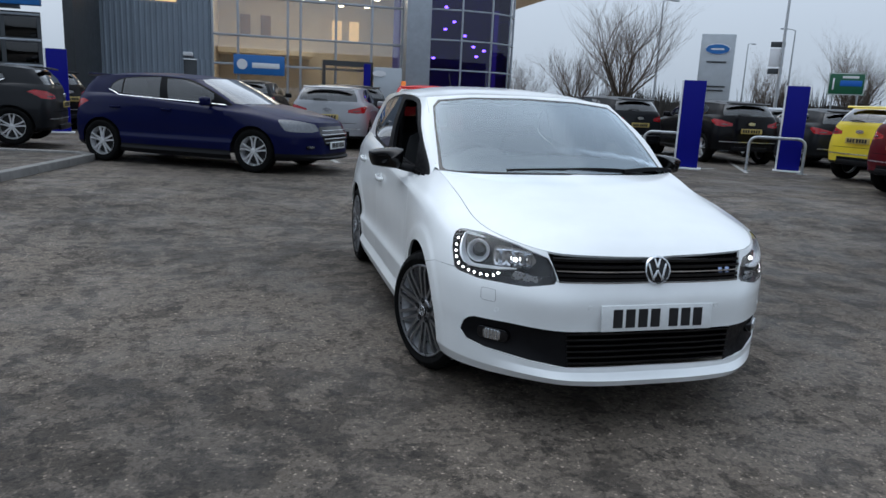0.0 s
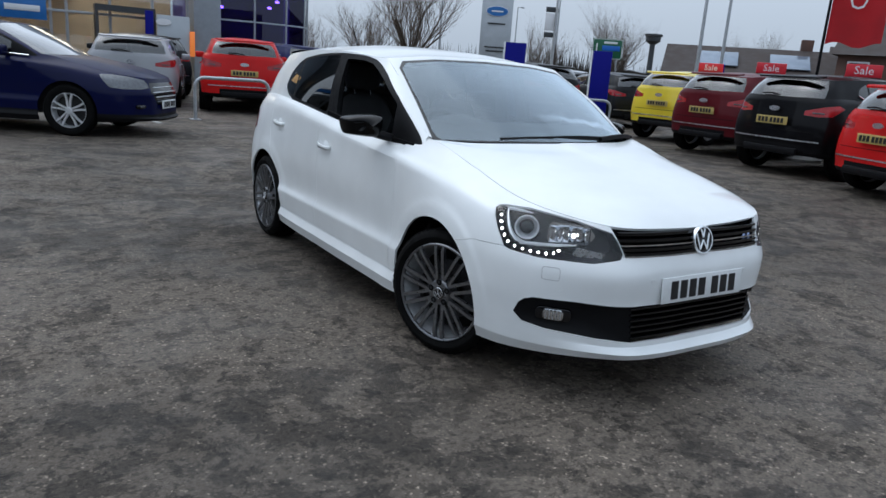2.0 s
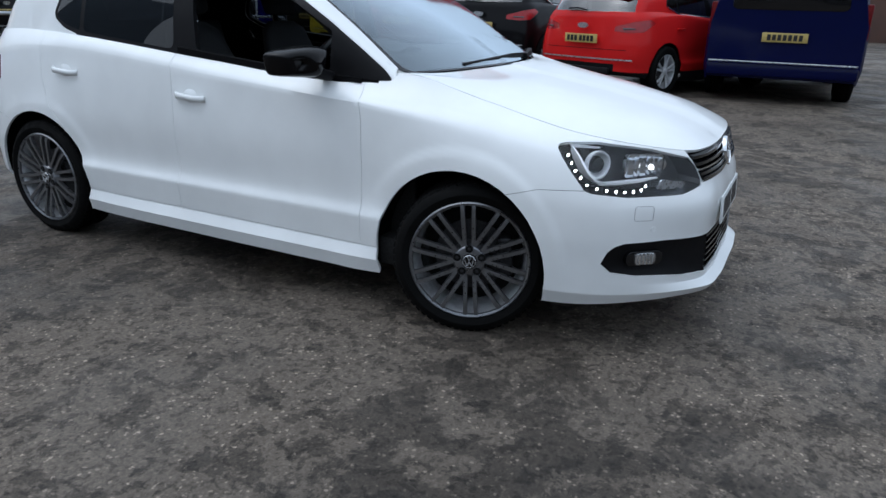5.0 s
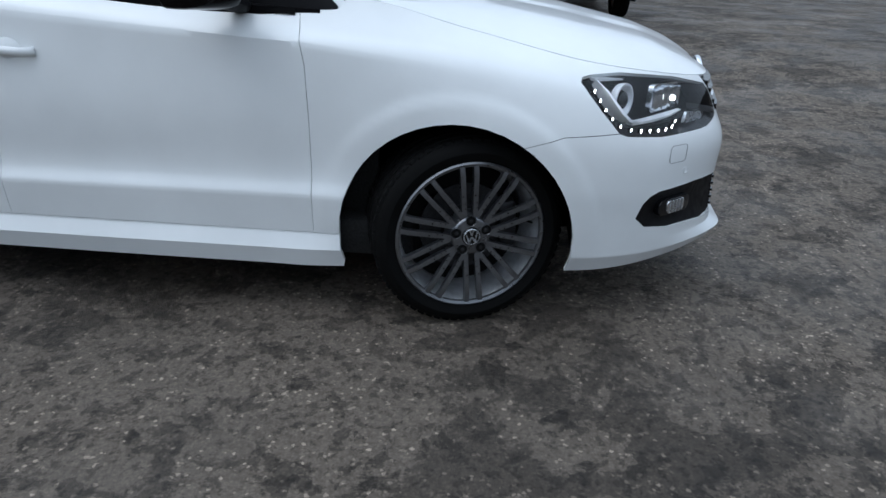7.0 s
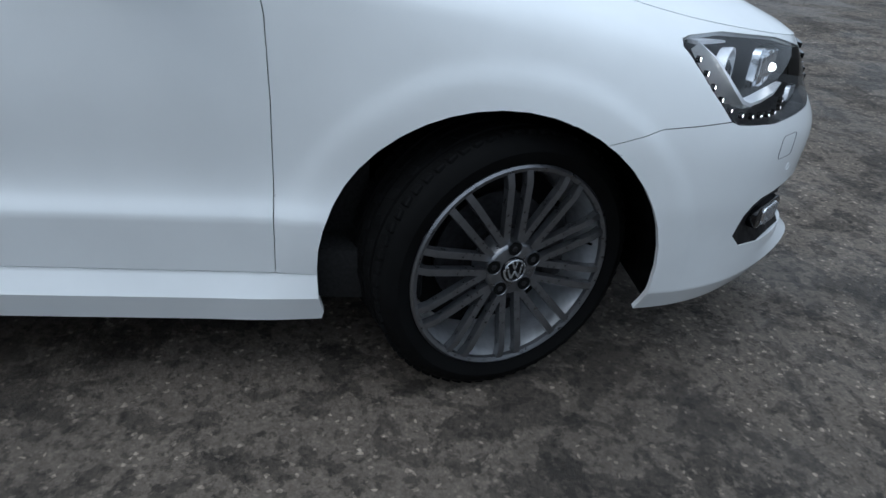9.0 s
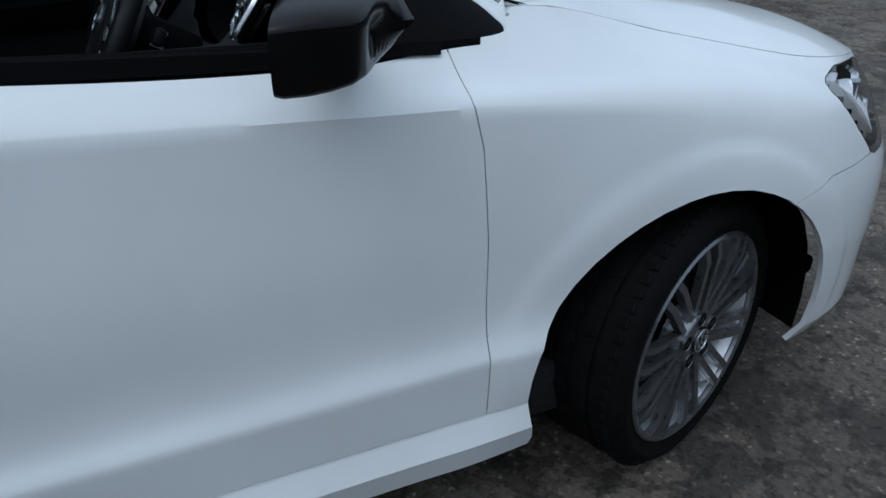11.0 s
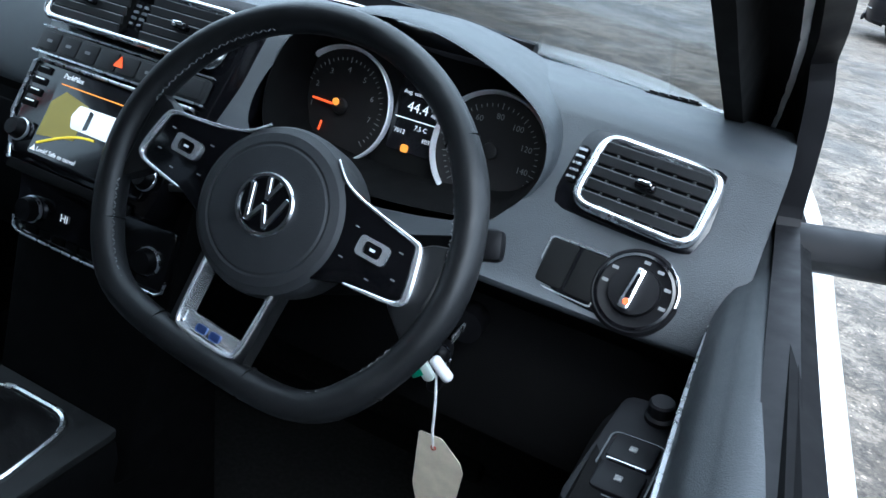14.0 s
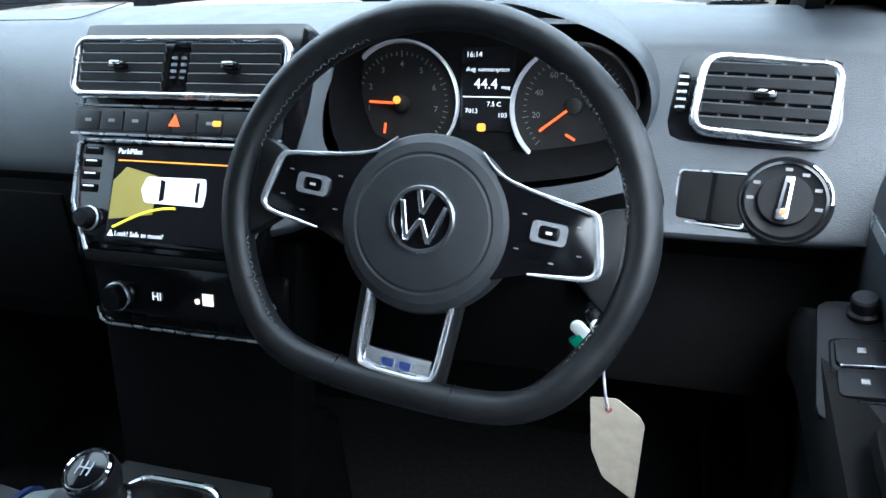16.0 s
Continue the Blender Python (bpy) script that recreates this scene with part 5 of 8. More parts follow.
SCREEN_DARK = material("screen_dark", (.010, .010, .012), .12, 0, .4, .5, 20, .1)
GLOW_WHITE = material("display_white", (.9, .92, .95), .5, emit=.15)
GLOW_RED = material("display_red", (1.0, .10, .02), .5, emit=.19)
GLOW_AMBER = material("display_amber", (1.0, .32, .04), .5, emit=.17)
GLOW_YELLOW = material("display_yellow", (.30, .25, .06), .5, emit=.07)
GAUGE_FACE = material("gauge_face", (.008, .007, .007), .5, vary=.2, noise_scale=60)
CARPET = material("black_carpet", (.004, .004, .004), 1.0, vary=.3, noise_scale=120)
TAGCARD = material("buff_card", (.55, .50, .40), .8, vary=.12, noise_scale=60)

TRIM_SILVER = material("silver_trim", (.82, .84, .86), .24, .78, 0, .5, 60, .08)
DIAL_RING = material("dial_ring_silver", (.85, .86, .88), .35, .25, 0, .6, 60, .06)
BRIGHT = material("satin_chrome", (.86, .88, .90), .26, 1.0, 0, .5, 60, .08)
# Dash plastic again, darkened: the doors' weaker light is put into the colour.
DOOR_TRIM = material("door_card_plastic_shaded", (.022, .025, .028), .5, 0, 0, .4, 30, .12, .3, 900)
CONSOLE = material("console_plastic", (.016, .0165, .017), .55, 0, 0, .3, 30, .15, .2, 700)


def bead(outline, w, h, m, mat, parent, name, label=""):
    """A raised, rounded bead along a closed outline in the plane of m."""
    b = sweep([(x, y, 0) for x, y in outline], [(w * math.cos(a), h * math.sin(a)) for a in [math.pi * i / 6 for i in range(7)]], True)
    bmesh.ops.transform(b, matrix=m, verts=b.verts[:])
    return part(name, b, mat, parent, label, 60)


dash = part("dashboard", bmesh.new(), DASH, white_car, "dark grey soft-touch dashboard")


def dash_profile(x):
    """Profile of the dashboard at x, from the windscreen over the top and down the face; it stands out at the middle."""
    mid = 1 / (1 + math.exp((abs(x) - .150) / .010))
    f = .048 * mid - .012 * (1 - mid)
    ends = max(0.0, abs(x) - .50) ** 2 * .9
    left = 1 / (1 + math.exp((.17 - x) / .02))
    w = -.28 * max(0, abs(x) - .45)
    p = [(.30 + .3 * x * x, .985 + w * .2), (.42 + .15 * x * x, 1.03 + w * .3), (.56, 1.052 + w * .1), (.64 + f * .5, 1.056), (.685 + f + ends, 1.050), (.703 + f + ends, 1.041), (.712 + f + ends, 1.030)]
    if x > .16:
        k = left
        p[3:] = [(.625, 1.055), (.665, 1.044), (.700, 1.024), (.730, .998)]
        p += [(.757, .965), (.775, .930), (.782, .900), (.770, .872), (.72, .855)]
    else:
        p += [(.745 + f + ends, .985), (.782 + f + ends, .938), (.812 + f + ends * .6, .900), (.823 + f, .888), (.80 + f, .868)]
    p += [(.70, .80), (.60, .72)]
    return p


rows = []
for x in [-.70 + i * .0175 for i in range(81)]:
    pts = curve([(y, z) for y, z in dash_profile(x)], 3)
    rows.append([(x, y + .010, z - .007) for y, z in pts])
bm = skin(rows, closed=False)
bmesh.ops.recalc_face_normals(bm, faces=bm.faces[:])
if sum(f.normal.z for f in bm.faces) < 0:
    bmesh.ops.reverse_faces(bm, faces=bm.faces[:])
# the well of the instruments is cut out of the face
WELL = curve([(-0.184, 0.914), (-0.158, 0.939), (-0.150, 0.974), (-0.155, 1.011), (-0.172, 1.044), (-0.209, 1.069), (-0.264, 1.081), (-0.329, 1.080), (-0.394, 1.065), (-0.447, 1.044), (-0.476, 1.022), (-0.488, 0.992), (-0.484, 0.964), (-0.466, 0.938), (-0.434, 0.919), (-0.309, 0.904)], 4, True)
knife(bm, WELL, (1, 0, 0), (0, 0, 1), 5, (0, 1, 0), .12)
wb = take(bm, 0, 0, 0)
wb.to_mesh(dash.data)
wb.free()
bm.free()
dash.data.polygons.foreach_set("use_smooth", [True] * len(dash.data.polygons))
# below the fold the hard plastic is near-black, shade put into its colour
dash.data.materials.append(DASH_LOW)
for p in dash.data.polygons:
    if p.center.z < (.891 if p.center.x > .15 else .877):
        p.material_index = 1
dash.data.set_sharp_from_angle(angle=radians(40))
part("knee_panel", box((.62, .10, .22), pose(-.40, .710, .749, 18), .03), DASH_LOW, white_car, "lower dash panel with shade put into its near-black colour")
part("glove_box", box((.50, .07, .24), pose(.43, .768, .782, 6), .03), DASH_LOW, white_car, "glove box with shade put into its near-black colour")
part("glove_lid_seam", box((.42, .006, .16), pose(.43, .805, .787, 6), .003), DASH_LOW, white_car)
part("bulkhead", box((1.36, .05, .80), pose(0, .42, .58), .01), CARPET, white_car)
part("cabin_floor", box((1.34, 2.3, .04), pose(0, 1.5, .255), .01), CARPET, white_car, "black carpet")
part("airbag_lid", ring_frame(rounded(.30, .12, .02), rounded(.297, .117, .019), .001, pose(.40, .595, 1.0495)), DASH_LOW, white_car)
# ---- instruments ----


def cluster(x, z, out=0.0):
    return basis((x, .690 - .30 * (z - .956) + out, z), (-1, 0, 0), (0, -.30, 1))


binn = part("instrument_panel", prism(soften([(-.205, -.085), (.205, -.085), (.20, .05), (.15, .085), (-.15, .085), (-.20, .05)], .2), .01, cluster(-.312, .957, -.016)), DARK, white_car, "instrument panel with two round dials and a lit display")


def well_ring(k, back, drop=0.0):
    """The outline of the well, scaled about its middle and set back from the lip."""
    return [(-.318 + (x + .318) * k, .75 - .3 * (z - 1.0) - back, .989 + (z - .989) * k - drop) for x, z in WELL]


bm = skin([well_ring(1.0, 0), well_ring(1.018, .003), well_ring(1.035, .012), well_ring(1.06, .035, .002), well_ring(1.10, .08, .008), well_ring(1.14, .14, .022), well_ring(1.17, .20, .040)])
bmesh.ops.recalc_face_normals(bm, faces=bm.faces[:])
part("instrument_hood", bm, DASH, white_car, "dark grey hood over the dials", 60)
bm = skin([well_ring(1.0, 0), well_ring(.985, .006), well_ring(.97, .03), well_ring(.955, .065), well_ring(.94, .10)])
bmesh.ops.recalc_face_normals(bm, faces=bm.faces[:])
part("well_lining", bm, DASH_LOW, white_car, "black lining of the instrument well", 60)
for x, zc, piv, ang in ((-.2085, .961, (.0, -.002), 178), (-.407, .958, (.0, .003), 218)):
    m = cluster(x, zc)
    g = part("dial", lathe([(.0690, -.004), (.0703, .002), (.0696, .007), (.0680, .008), (.0664, .004), (.0655, -.004)], m, 56), DIAL_RING, binn, "round dial with a chrome rim")
    part("dial_face", cyl(.0665, .0665, .003, m @ pose(0, 0, -.005), 48), GAUGE_FACE, g)
    for i in range(41):
        a = radians(225 - 270 * i / 40)
        L = .007 if i % 5 == 0 else .0035
        part("dial_mark", box((L, .0009, .0006), m @ pose(.054 * math.cos(a), .054 * math.sin(a), -.001, 0, 0, math.degrees(a))), material("dial_mark", (.22, .22, .22), .5, emit=.010) if "dial_mark" not in bpy.data.materials else bpy.data.materials["dial_mark"], g)
    for i in range(1, 8):
        a = radians(225 - 270 * i / 8)
        words("dial_figure", str(i * (1 if x > -.3 else 20)), .0095, m @ pose(.042 * math.cos(a), .042 * math.sin(a), -.0014), bpy.data.materials["dial_mark"], g, .0002)
    part("needle_hub", cyl(.010, .009, .004, m @ pose(*piv, .0), 24, .001), GAUGE_FACE, g)
    a = radians(ang)
    part("needle", box((.044 if x < -.3 else .030, .0028, .0015), m @ pose(piv[0] + .024 * math.cos(a), piv[1] + .024 * math.sin(a), .003, 0, 0, ang), .0005, 1), GLOW_RED, g, "lit red needle")
    part("small_needle", box((.012, .0028, .0012), m @ pose(-.002 + (0 if x < -.3 else -.018), -.031, .002, 0, 0, 150 if x < -.3 else 82), .0004, 1), GLOW_RED, g)
    if x > -.3:
        part("lamp_dot", cyl(.0045, .0045, .0012, m @ pose(-.004, .002, .005), 14), GLOW_AMBER, g)
m = cluster(-.3095, .975, -.002)
disp = part("trip_display", prism(rounded(.062, .092, .003), .002, m @ pose(0, 0, -.004)), SCREEN_DARK, binn, "small lit trip computer display")
words("readout", "16:14", .0085, m @ pose(-.016, .038, -.0012), GLOW_WHITE, disp, .0001)
words("readout", "Avg. consumption", .0068, m @ pose(0, .022, -.0012), GLOW_WHITE, disp, .0001)
words("readout", "44.4", .016, m @ pose(-.002, .006, -.0012), GLOW_WHITE, disp, .0001)
words("readout", "mpg", .006, m @ pose(.021, .003, -.0012), GLOW_WHITE, disp, .0001)
part("display_line", box((.056, .0012, .0004), m @ pose(0, -.008, -.0012)), GLOW_WHITE, disp)
words("readout", "7.5 C", .0075, m @ pose(.008, -.016, -.0012), GLOW_WHITE, disp, .0001)
words("readout", "7013", .0075, m @ pose(-.018, -.024, -.0012), GLOW_WHITE, disp, .0001)
words("readout", "103", .0075, m @ pose(.018, -.028, -.0012), GLOW_WHITE, disp, .0001)
part("bulb_icon", prism(rounded(.010, .009, .003), .0006, m @ pose(-.006, -.042, -.0012)), GLOW_AMBER, disp, "lit amber icon")

# ---- steering wheel ----
WHEEL = basis((-.3190, .9483, .9448), (-.9900, .0265, -.1384), (-.1329, -.5022, .8545))
wheel = part("steering_wheel", bmesh.new(), LEATHER, white_car, "flat-bottomed black leather steering wheel with silver trim")
wheel.matrix_basis = WHEEL
R0 = .1732


def rim_point(deg, inset=0.0, z=.004):
    """A place on the middle line of the rim; the lower part is flattened and drawn in a little."""
    a = radians(deg)
    r = R0 - inset
    x, y = r * math.cos(a), r * math.sin(a)
    low = .098 - inset * .3
    if y < -low:
        y = -low - .044 * math.tanh((-y - low) / .044)
    x *= 1 - .045 * max(0.0, -y / .15)
    return (x, y, z)


# thicker where the thumbs lie
grip = [1 + .10 * math.exp(-((abs((5 * i) % 360 - 180) - 145) / 9) ** 2) + .05 * math.exp(-((abs((5 * i) % 360 - 180) - 175) / 12) ** 2) for i in range(72)]
prof = [(.0134 * math.cos(b), .0158 * math.sin(b)) for b in [2 * math.pi * i / 16 for i in range(16)]]
bm = sweep([rim_point(5 * i) for i in range(72)], prof, True, scale=grip)
bm.to_mesh(wheel.data)
bm.free()
wheel.data.polygons.foreach_set("use_smooth", [True] * len(wheel.data.polygons))
for a0, a1 in ((120, 168), (12, 60), (196, 243), (297, 344)):
    bm = bmesh.new()
    for i in range(int((a1 - a0) / 1.5)):
        a = a0 + i * 1.5
        x, y, z = rim_point(a, .0126, .0115)
        add_box(bm, (.0008, .0034, .0010), pose(x, y, z, 0, 0, a + (38 if i % 2 else -38)), 0)
    part("stitching", bm, STITCH, wheel, "grey stitching")
for a in (46, 134, 208, 332, 252, 288):
    p, q = Vector(rim_point(a - 1)), Vector(rim_point(a + 1))
    way = (q - p).normalized()
    part("leather_seam", lathe([(.0138, -.0008), (.0152, 0), (.0138, .0008)], Matrix.Translation(rim_point(a)) @ way.to_track_quat('Z', 'Y').to_matrix().to_4x4(), 20), DARK, wheel)
for s in (-1, 1):
    lug = [(s * x, y) for x, y in ((.128, .030), (.140, .040), (.160, .046), (.166, .030), (.166, -.030), (.158, -.044), (.140, -.030), (.128, -.020))]
    part("rim_lug", prism(soften(lug if s > 0 else lug[::-1], .25), .015, pose(0, 0, -.006), .004), LEATHER, wheel)
cov = part("airbag_cover", lathe([(.0735, -.034), (.0752, -.006), (.0748, .004), (.0720, .012), (.0655, .0175), (.0580, .0196), (.0560, .0188), (.0540, .0200), (.0400, .0218), (.0200, .0230), (.0001, .0234)], None, 72, False), HUB_SKIN, wheel, "round black airbag cover", 20)
roundel(cov, pose(.000, .003, .0225), .0275, BRIGHT, PIANO, .0045)
PANEL_EDGE = ((.050, .0505), (.072, .0435), (.100, .0385), (.1245, .0345), (.1325, .0310), (.1375, .0150), (.1420, -.0060), (.1390, -.0130), (.1310, -.0165), (.0910, -.0220), (.055, -.036))
for s in (-1, 1):
    outl = [(s * x, y) for x, y in PANEL_EDGE]
    sp = part("spoke", prism(outl if s > 0 else outl[::-1], .020, pose(0, 0, -.006), .002), PIANO, wheel, "gloss black spoke")
    tr = [(s * x, y, .0140) for x, y in ((.036, .0650), (.052, .0515), (.072, .0445), (.100, .0395), (.1250, .0355), (.1335, .0315), (.1385, .0150), (.1428, -.0060), (.1400, -.0135), (.1315, -.0170), (.1100, -.0198), (.0900, -.0222))]
    wide = [.30, .34, .40, .44, .55, .85, 1.0, .95, .70, .55, .45, .28]
    run = curve([(*p, w) for p, w in zip(tr, wide)], 4)
    part("spoke_trim", sweep([p[:3] for p in run], [(-.0034, -.005), (.0034, -.005), (.0034, .0010), (.0016, .0026), (-.0016, .0026), (-.0034, .0010)], scale=[p[3] for p in run]), TRIM_SILVER, sp, "bright silver trim")
    bt = part("rocker_switch", ring_frame(rounded(.0285, .0170, .004), rounded(.0165, .0105, .003), .003, pose(s * .1005, .0128, .0140)), TRIM_SILVER, sp, "silver framed switch")
    part("switch_key", prism(rounded(.0150, .0095, .002), .003, pose(s * .1005, .0128, .0135), .001), PIANO, bt)
    part("key_symbol", box((.0050, .0022, .0004), pose(s * .1005, .0128, .0167)), SIGN_WHITE, bt)
    for dx, dy in ((-.022, .024), (.022, .022), (-.023, -.004), (.006, -.010), (.026, .000)):
        part("key_mark", box((.0040, .0011, .0004), pose(s * (.1005 + dx), dy, .0143)), material("key_mark", (.20, .205, .21), .5) if "key_mark" not in bpy.data.materials else bpy.data.materials["key_mark"], sp)
LEG_OUT = [(-.044, -.050), (-.041, -.135), (-.034, -.140), (.034, -.140), (.041, -.135), (.044, -.050)]
LEG_IN = [(-.0345, -.054), (-.0315, -.119), (-.026, -.124), (.026, -.124), (.0315, -.119), (.0345, -.054)]
bot = part("lower_spoke", ring_frame(LEG_OUT, LEG_IN, .018, pose(0, 0, -.010)), LEATHER, wheel)
run = curve([(-.0365, -.058, .0085), (-.0352, -.090, .0090), (-.0335, -.117, .0095), (-.0270, -.1255, .0095), (0, -.1270, .0095), (.0270, -.1255, .0095), (.0335, -.117, .0095), (.0352, -.090, .0090), (.0365, -.058, .0085)], 5)
part("lower_spoke_trim", sweep(run, [(-.0026, -.020), (.0020, -.020), (.0020, .0), (.0008, .0022), (-.0012, .0022), (-.0026, .0010)], up=(0, 0, 1)), TRIM_SILVER, bot, "bright silver trim")
bd = part("badge_plate", prism([(-.0300, -.1265), (.0300, -.1265), (.0285, -.1100), (-.0285, -.1100)], .004, pose(0, 0, .0035), .001), TRIM_SILVER, bot, "silver plate with a small badge")
for dx in (-.0075, .0075):
    part("badge_mark", box((.0110, .0075, .001), pose(dx, -.1185, .0078), .002), material("badge_blue", (.10, .16, .40), .3, .6) if "badge_blue" not in bpy.data.materials else bpy.data.materials["badge_blue"], bd)
part("steering_column", cyl(.05, .058, .17, WHEEL @ pose(0, -.012, -.20), 28, .01), DASH_LOW, white_car, "black steering column shroud")
for s, up_ in ((-1, .010), (1, .061)):
    st = part("column_stalk", sweep(curve([(s * .03, .0, -.075), (s * .10, up_ * .5, -.066), (s * .155, up_ * .9, -.052)], 4), [(-.008, -.011), (.008, -.011), (.007, .010), (-.007, .010)]), DASH_LOW, white_car, "black column stalk")
    st.matrix_basis = WHEEL
    part("stalk_end", box((.026, .028, .020), pose(s * .168, up_, -.048, 0, 0, s * up_ * 360), .006), BLACK_TRIM, st)
    part("stalk_ring", box((.003, .029, .021), pose(s * .153, up_ * .89, -.052, 0, 0, s * up_ * 360), .001), GALV, st)

# demister slot on the dash top beside the pillar
dash_tree = BVHTree.FromPolygons([v.co for v in dash.data.vertices], [tuple(p.vertices) for p in dash.data.polygons])
hit, nrm = dash_tree.ray_cast(Vector((-.568, .583, 1.4)), Vector((0, 0, -1)))[:2]
nrm = nrm if nrm.z > 0 else -nrm
side_ = Vector((1, .10, 0)).normalized()
slot = Matrix.Translation(hit) @ Matrix((side_, nrm.cross(side_), nrm)).transposed().to_4x4()
vent_ = part("demister_vent", prism(rounded(.062, .018, .004), .002, slot), DARK, white_car, "small black demister slot")
for i in range(5):
    part("vent_rib", box((.003, .017, .002), slot @ pose(-.022 + i * .011, 0, .003, 0, 0, 25), 0), DASH_LOW, vent_)

# ---- centre stack ----
STACK = basis((0, .819, .9810), (-1, 0, 0), (0, -.70, 1))   # x towards the driver, y up the face


def on_stack(x, z, out=0.0):
    """A place on the face of the stack at x and the nominal height z."""
    return STACK @ Vector((-x, (z - .973) * math.hypot(1, .70), out))


def at_stack(x, z, out=0.0):
    m = STACK.copy()
    m.translation = on_stack(x, z, out)
    return m


outl = [(-.142, .108), (.142, .108), (.139, .02), (.122, -.115), (.112, -.160), (-.112, -.160), (-.122, -.115), (-.139, .02)]
stack = part("centre_fascia", prism(soften(outl, .12), .10, STACK @ pose(0, 0, -.104), .006), PIANO, white_car, "gloss black centre stack with vents, screen and climate panel")


def slatted_vent(parent, m, w, h, n, cols=0, tilt=20, r=.012):
    """An air vent: dark well, frame and slats."""
    v = part("air_vent", prism(rounded(w, h, r), .004, m @ pose(0, 0, -.012)), DARK, parent, "black slatted air vent")
    for i in range(n):
        y = -h / 2 + h * (i + .5) / n
        part("slat", box((w * .97, .010, .0030), m @ pose(0, y, -.003, tilt, 0, 0), .0010, 1), SLAT, v)
    for i in range(cols):
        x = -w / 2 + w * (i + 1) / (cols + 1)
        part("fin", box((.0024, h * .95, .006), m @ pose(x, 0, -.0065)), SLAT, v)
    part("vent_tab", box((.020, .008, .012), m @ pose(0, 0, .002), .003), BLACK_GLOSS, v)
    part("tab_cap", box((.013, .004, .003), m @ pose(0, .001, .0085), .001), CHROME, v)
    return v


m = at_stack(0.004, 1.0165)
bead(rounded(.263, .0618, .014, 6), .0042, .0065, m @ pose(0, 0, .006), BRIGHT, stack, "vent_surround", "bright chrome vent surround")
slatted_vent(stack, at_stack(.074, 1.0165, .011), .112, .054, 5, 4)
slatted_vent(stack, at_stack(-.066, 1.0165, .011), .112, .054, 5, 4)
vm = part("vent_control", prism(rounded(.024, .056, .003), .004, at_stack(.004, 1.0165, -.002)), PIANO, stack)
for dx in (-.006, .006):
    wl_ = part("thumb_wheel", prism(rounded(.006, .034, .002), .003, at_stack(.004 + dx, 1.017, .001), .001), DASH_LOW, vm)
    for i in range(4):
        part("wheel_rib", box((.006, .003, .002), at_stack(.004 + dx, 1.008 + i * .006, .0045)), SATIN, wl_)
part("button_strip", prism(rounded(.258, .030, .006), .004, at_stack(.003, .968, -.001), .002), SLAT, stack, "strip of small buttons")
part("row_trim", box((.262, .0022, .004), at_stack(.003, .9555, .002)), SATIN, stack)
part("row_trim", box((.262, .0018, .004), at_stack(.003, .982, .002)), SATIN, stack)
for i in range(8):
    part("button", prism(rounded(.029, .023, .003), .002, at_stack(.112 - i * .031, .968, .0025), .001), SLAT, stack)
part("hazard_mark", prism([(-.007, -.005), (.007, -.005), (0, .008)], .0008, at_stack(0, .9685, .0046)), GLOW_RED, stack, "lit red warning triangle")
part("lit_mark", prism(rounded(.010, .006, .002), .0008, at_stack(-.052, .968, .0046)), GLOW_AMBER, stack, "lit amber mark")
for i in (0, 1, 2, 5):
    part("button_mark", box((.008, .0035, .0006), at_stack(.112 - i * .031, .968, .0046)), bpy.data.materials["key_mark"], stack)
bez = part("media_unit", prism(soften([(-.124, .057), (.124, .057), (.104, -.057), (-.104, -.057)], .08), .006, at_stack(0, .903, -.003), .003), PIANO, stack, "media unit with a lit parking display")
part("unit_trim", sweep([tuple(on_stack(x, z, .004)) for x, z in ((.092, .850), (.118, .893), (.120, .945), (.112, .949), (.0, .9495), (-.12, .9495))], .0022), SATIN, bez)
scr = part("screen", prism(rounded(.150, .102, .003), .002, at_stack(-.006, .903, .003)), SCREEN_DARK, bez, "glowing parking display")
words("caption", "ParkPilot", .0085, at_stack(.050, .940, .0056), GLOW_WHITE, scr, .0001)
part("caption_line", box((.140, .0014, .0004), at_stack(-.006, .932, .0055)), GLOW_AMBER, scr)
words("caption", "Look! Safe to move?", .0075, at_stack(.026, .8665, .0056), GLOW_WHITE, scr, .0001)
part("warning_mark", prism([(-.004, -.003), (.004, -.003), (0, .004)], .0004, at_stack(.062, .8665, .0054)), GLOW_WHITE, scr)
part("zone", prism([(.0, .018), (-.040, .026), (-.055, .010), (-.055, -.032), (.0, -.024)], .0003, at_stack(.012, .905, .0053)), GLOW_YELLOW, scr, "yellow parking zone")
pts = [on_stack(.060 - .075 * t, .872 + .020 * math.sin(t * 1.6), .0058) for t in [i / 10 for i in range(11)]]
part("guide_line", sweep(pts, .0013), material("guide_yellow", (.9, .7, .05), .5, emit=.15), scr)
icon = part("car_icon", prism(soften([(-.036, -.014), (.036, -.015), (.038, 0), (.036, .015), (-.036, .014), (-.042, 0)], .2), .0006, at_stack(-.012, .907, .0054), .0002), GLOW_WHITE, scr, "white car outline")
part("icon_glass", prism([(-.012, -.010), (-.018, -.012), (-.018, .012), (-.012, .010)], .0003, at_stack(-.012, .907, .0062)), SCREEN_DARK, icon)
part("icon_glass", prism([(.026, -.010), (.030, -.011), (.030, .011), (.026, .010)], .0003, at_stack(-.012, .907, .0062)), SCREEN_DARK, icon)
for i in range(4):
    part("unit_key", box((.022, .009, .002), at_stack(.100, .940 - i * .0115, .0035), .001), DASH_LOW, bez)
    part("key_label", box((.014, .0014, .0005), at_stack(.100, .942 - i * .0115, .0048)), GLOW_WHITE if i else bpy.data.materials["key_mark"], bez)
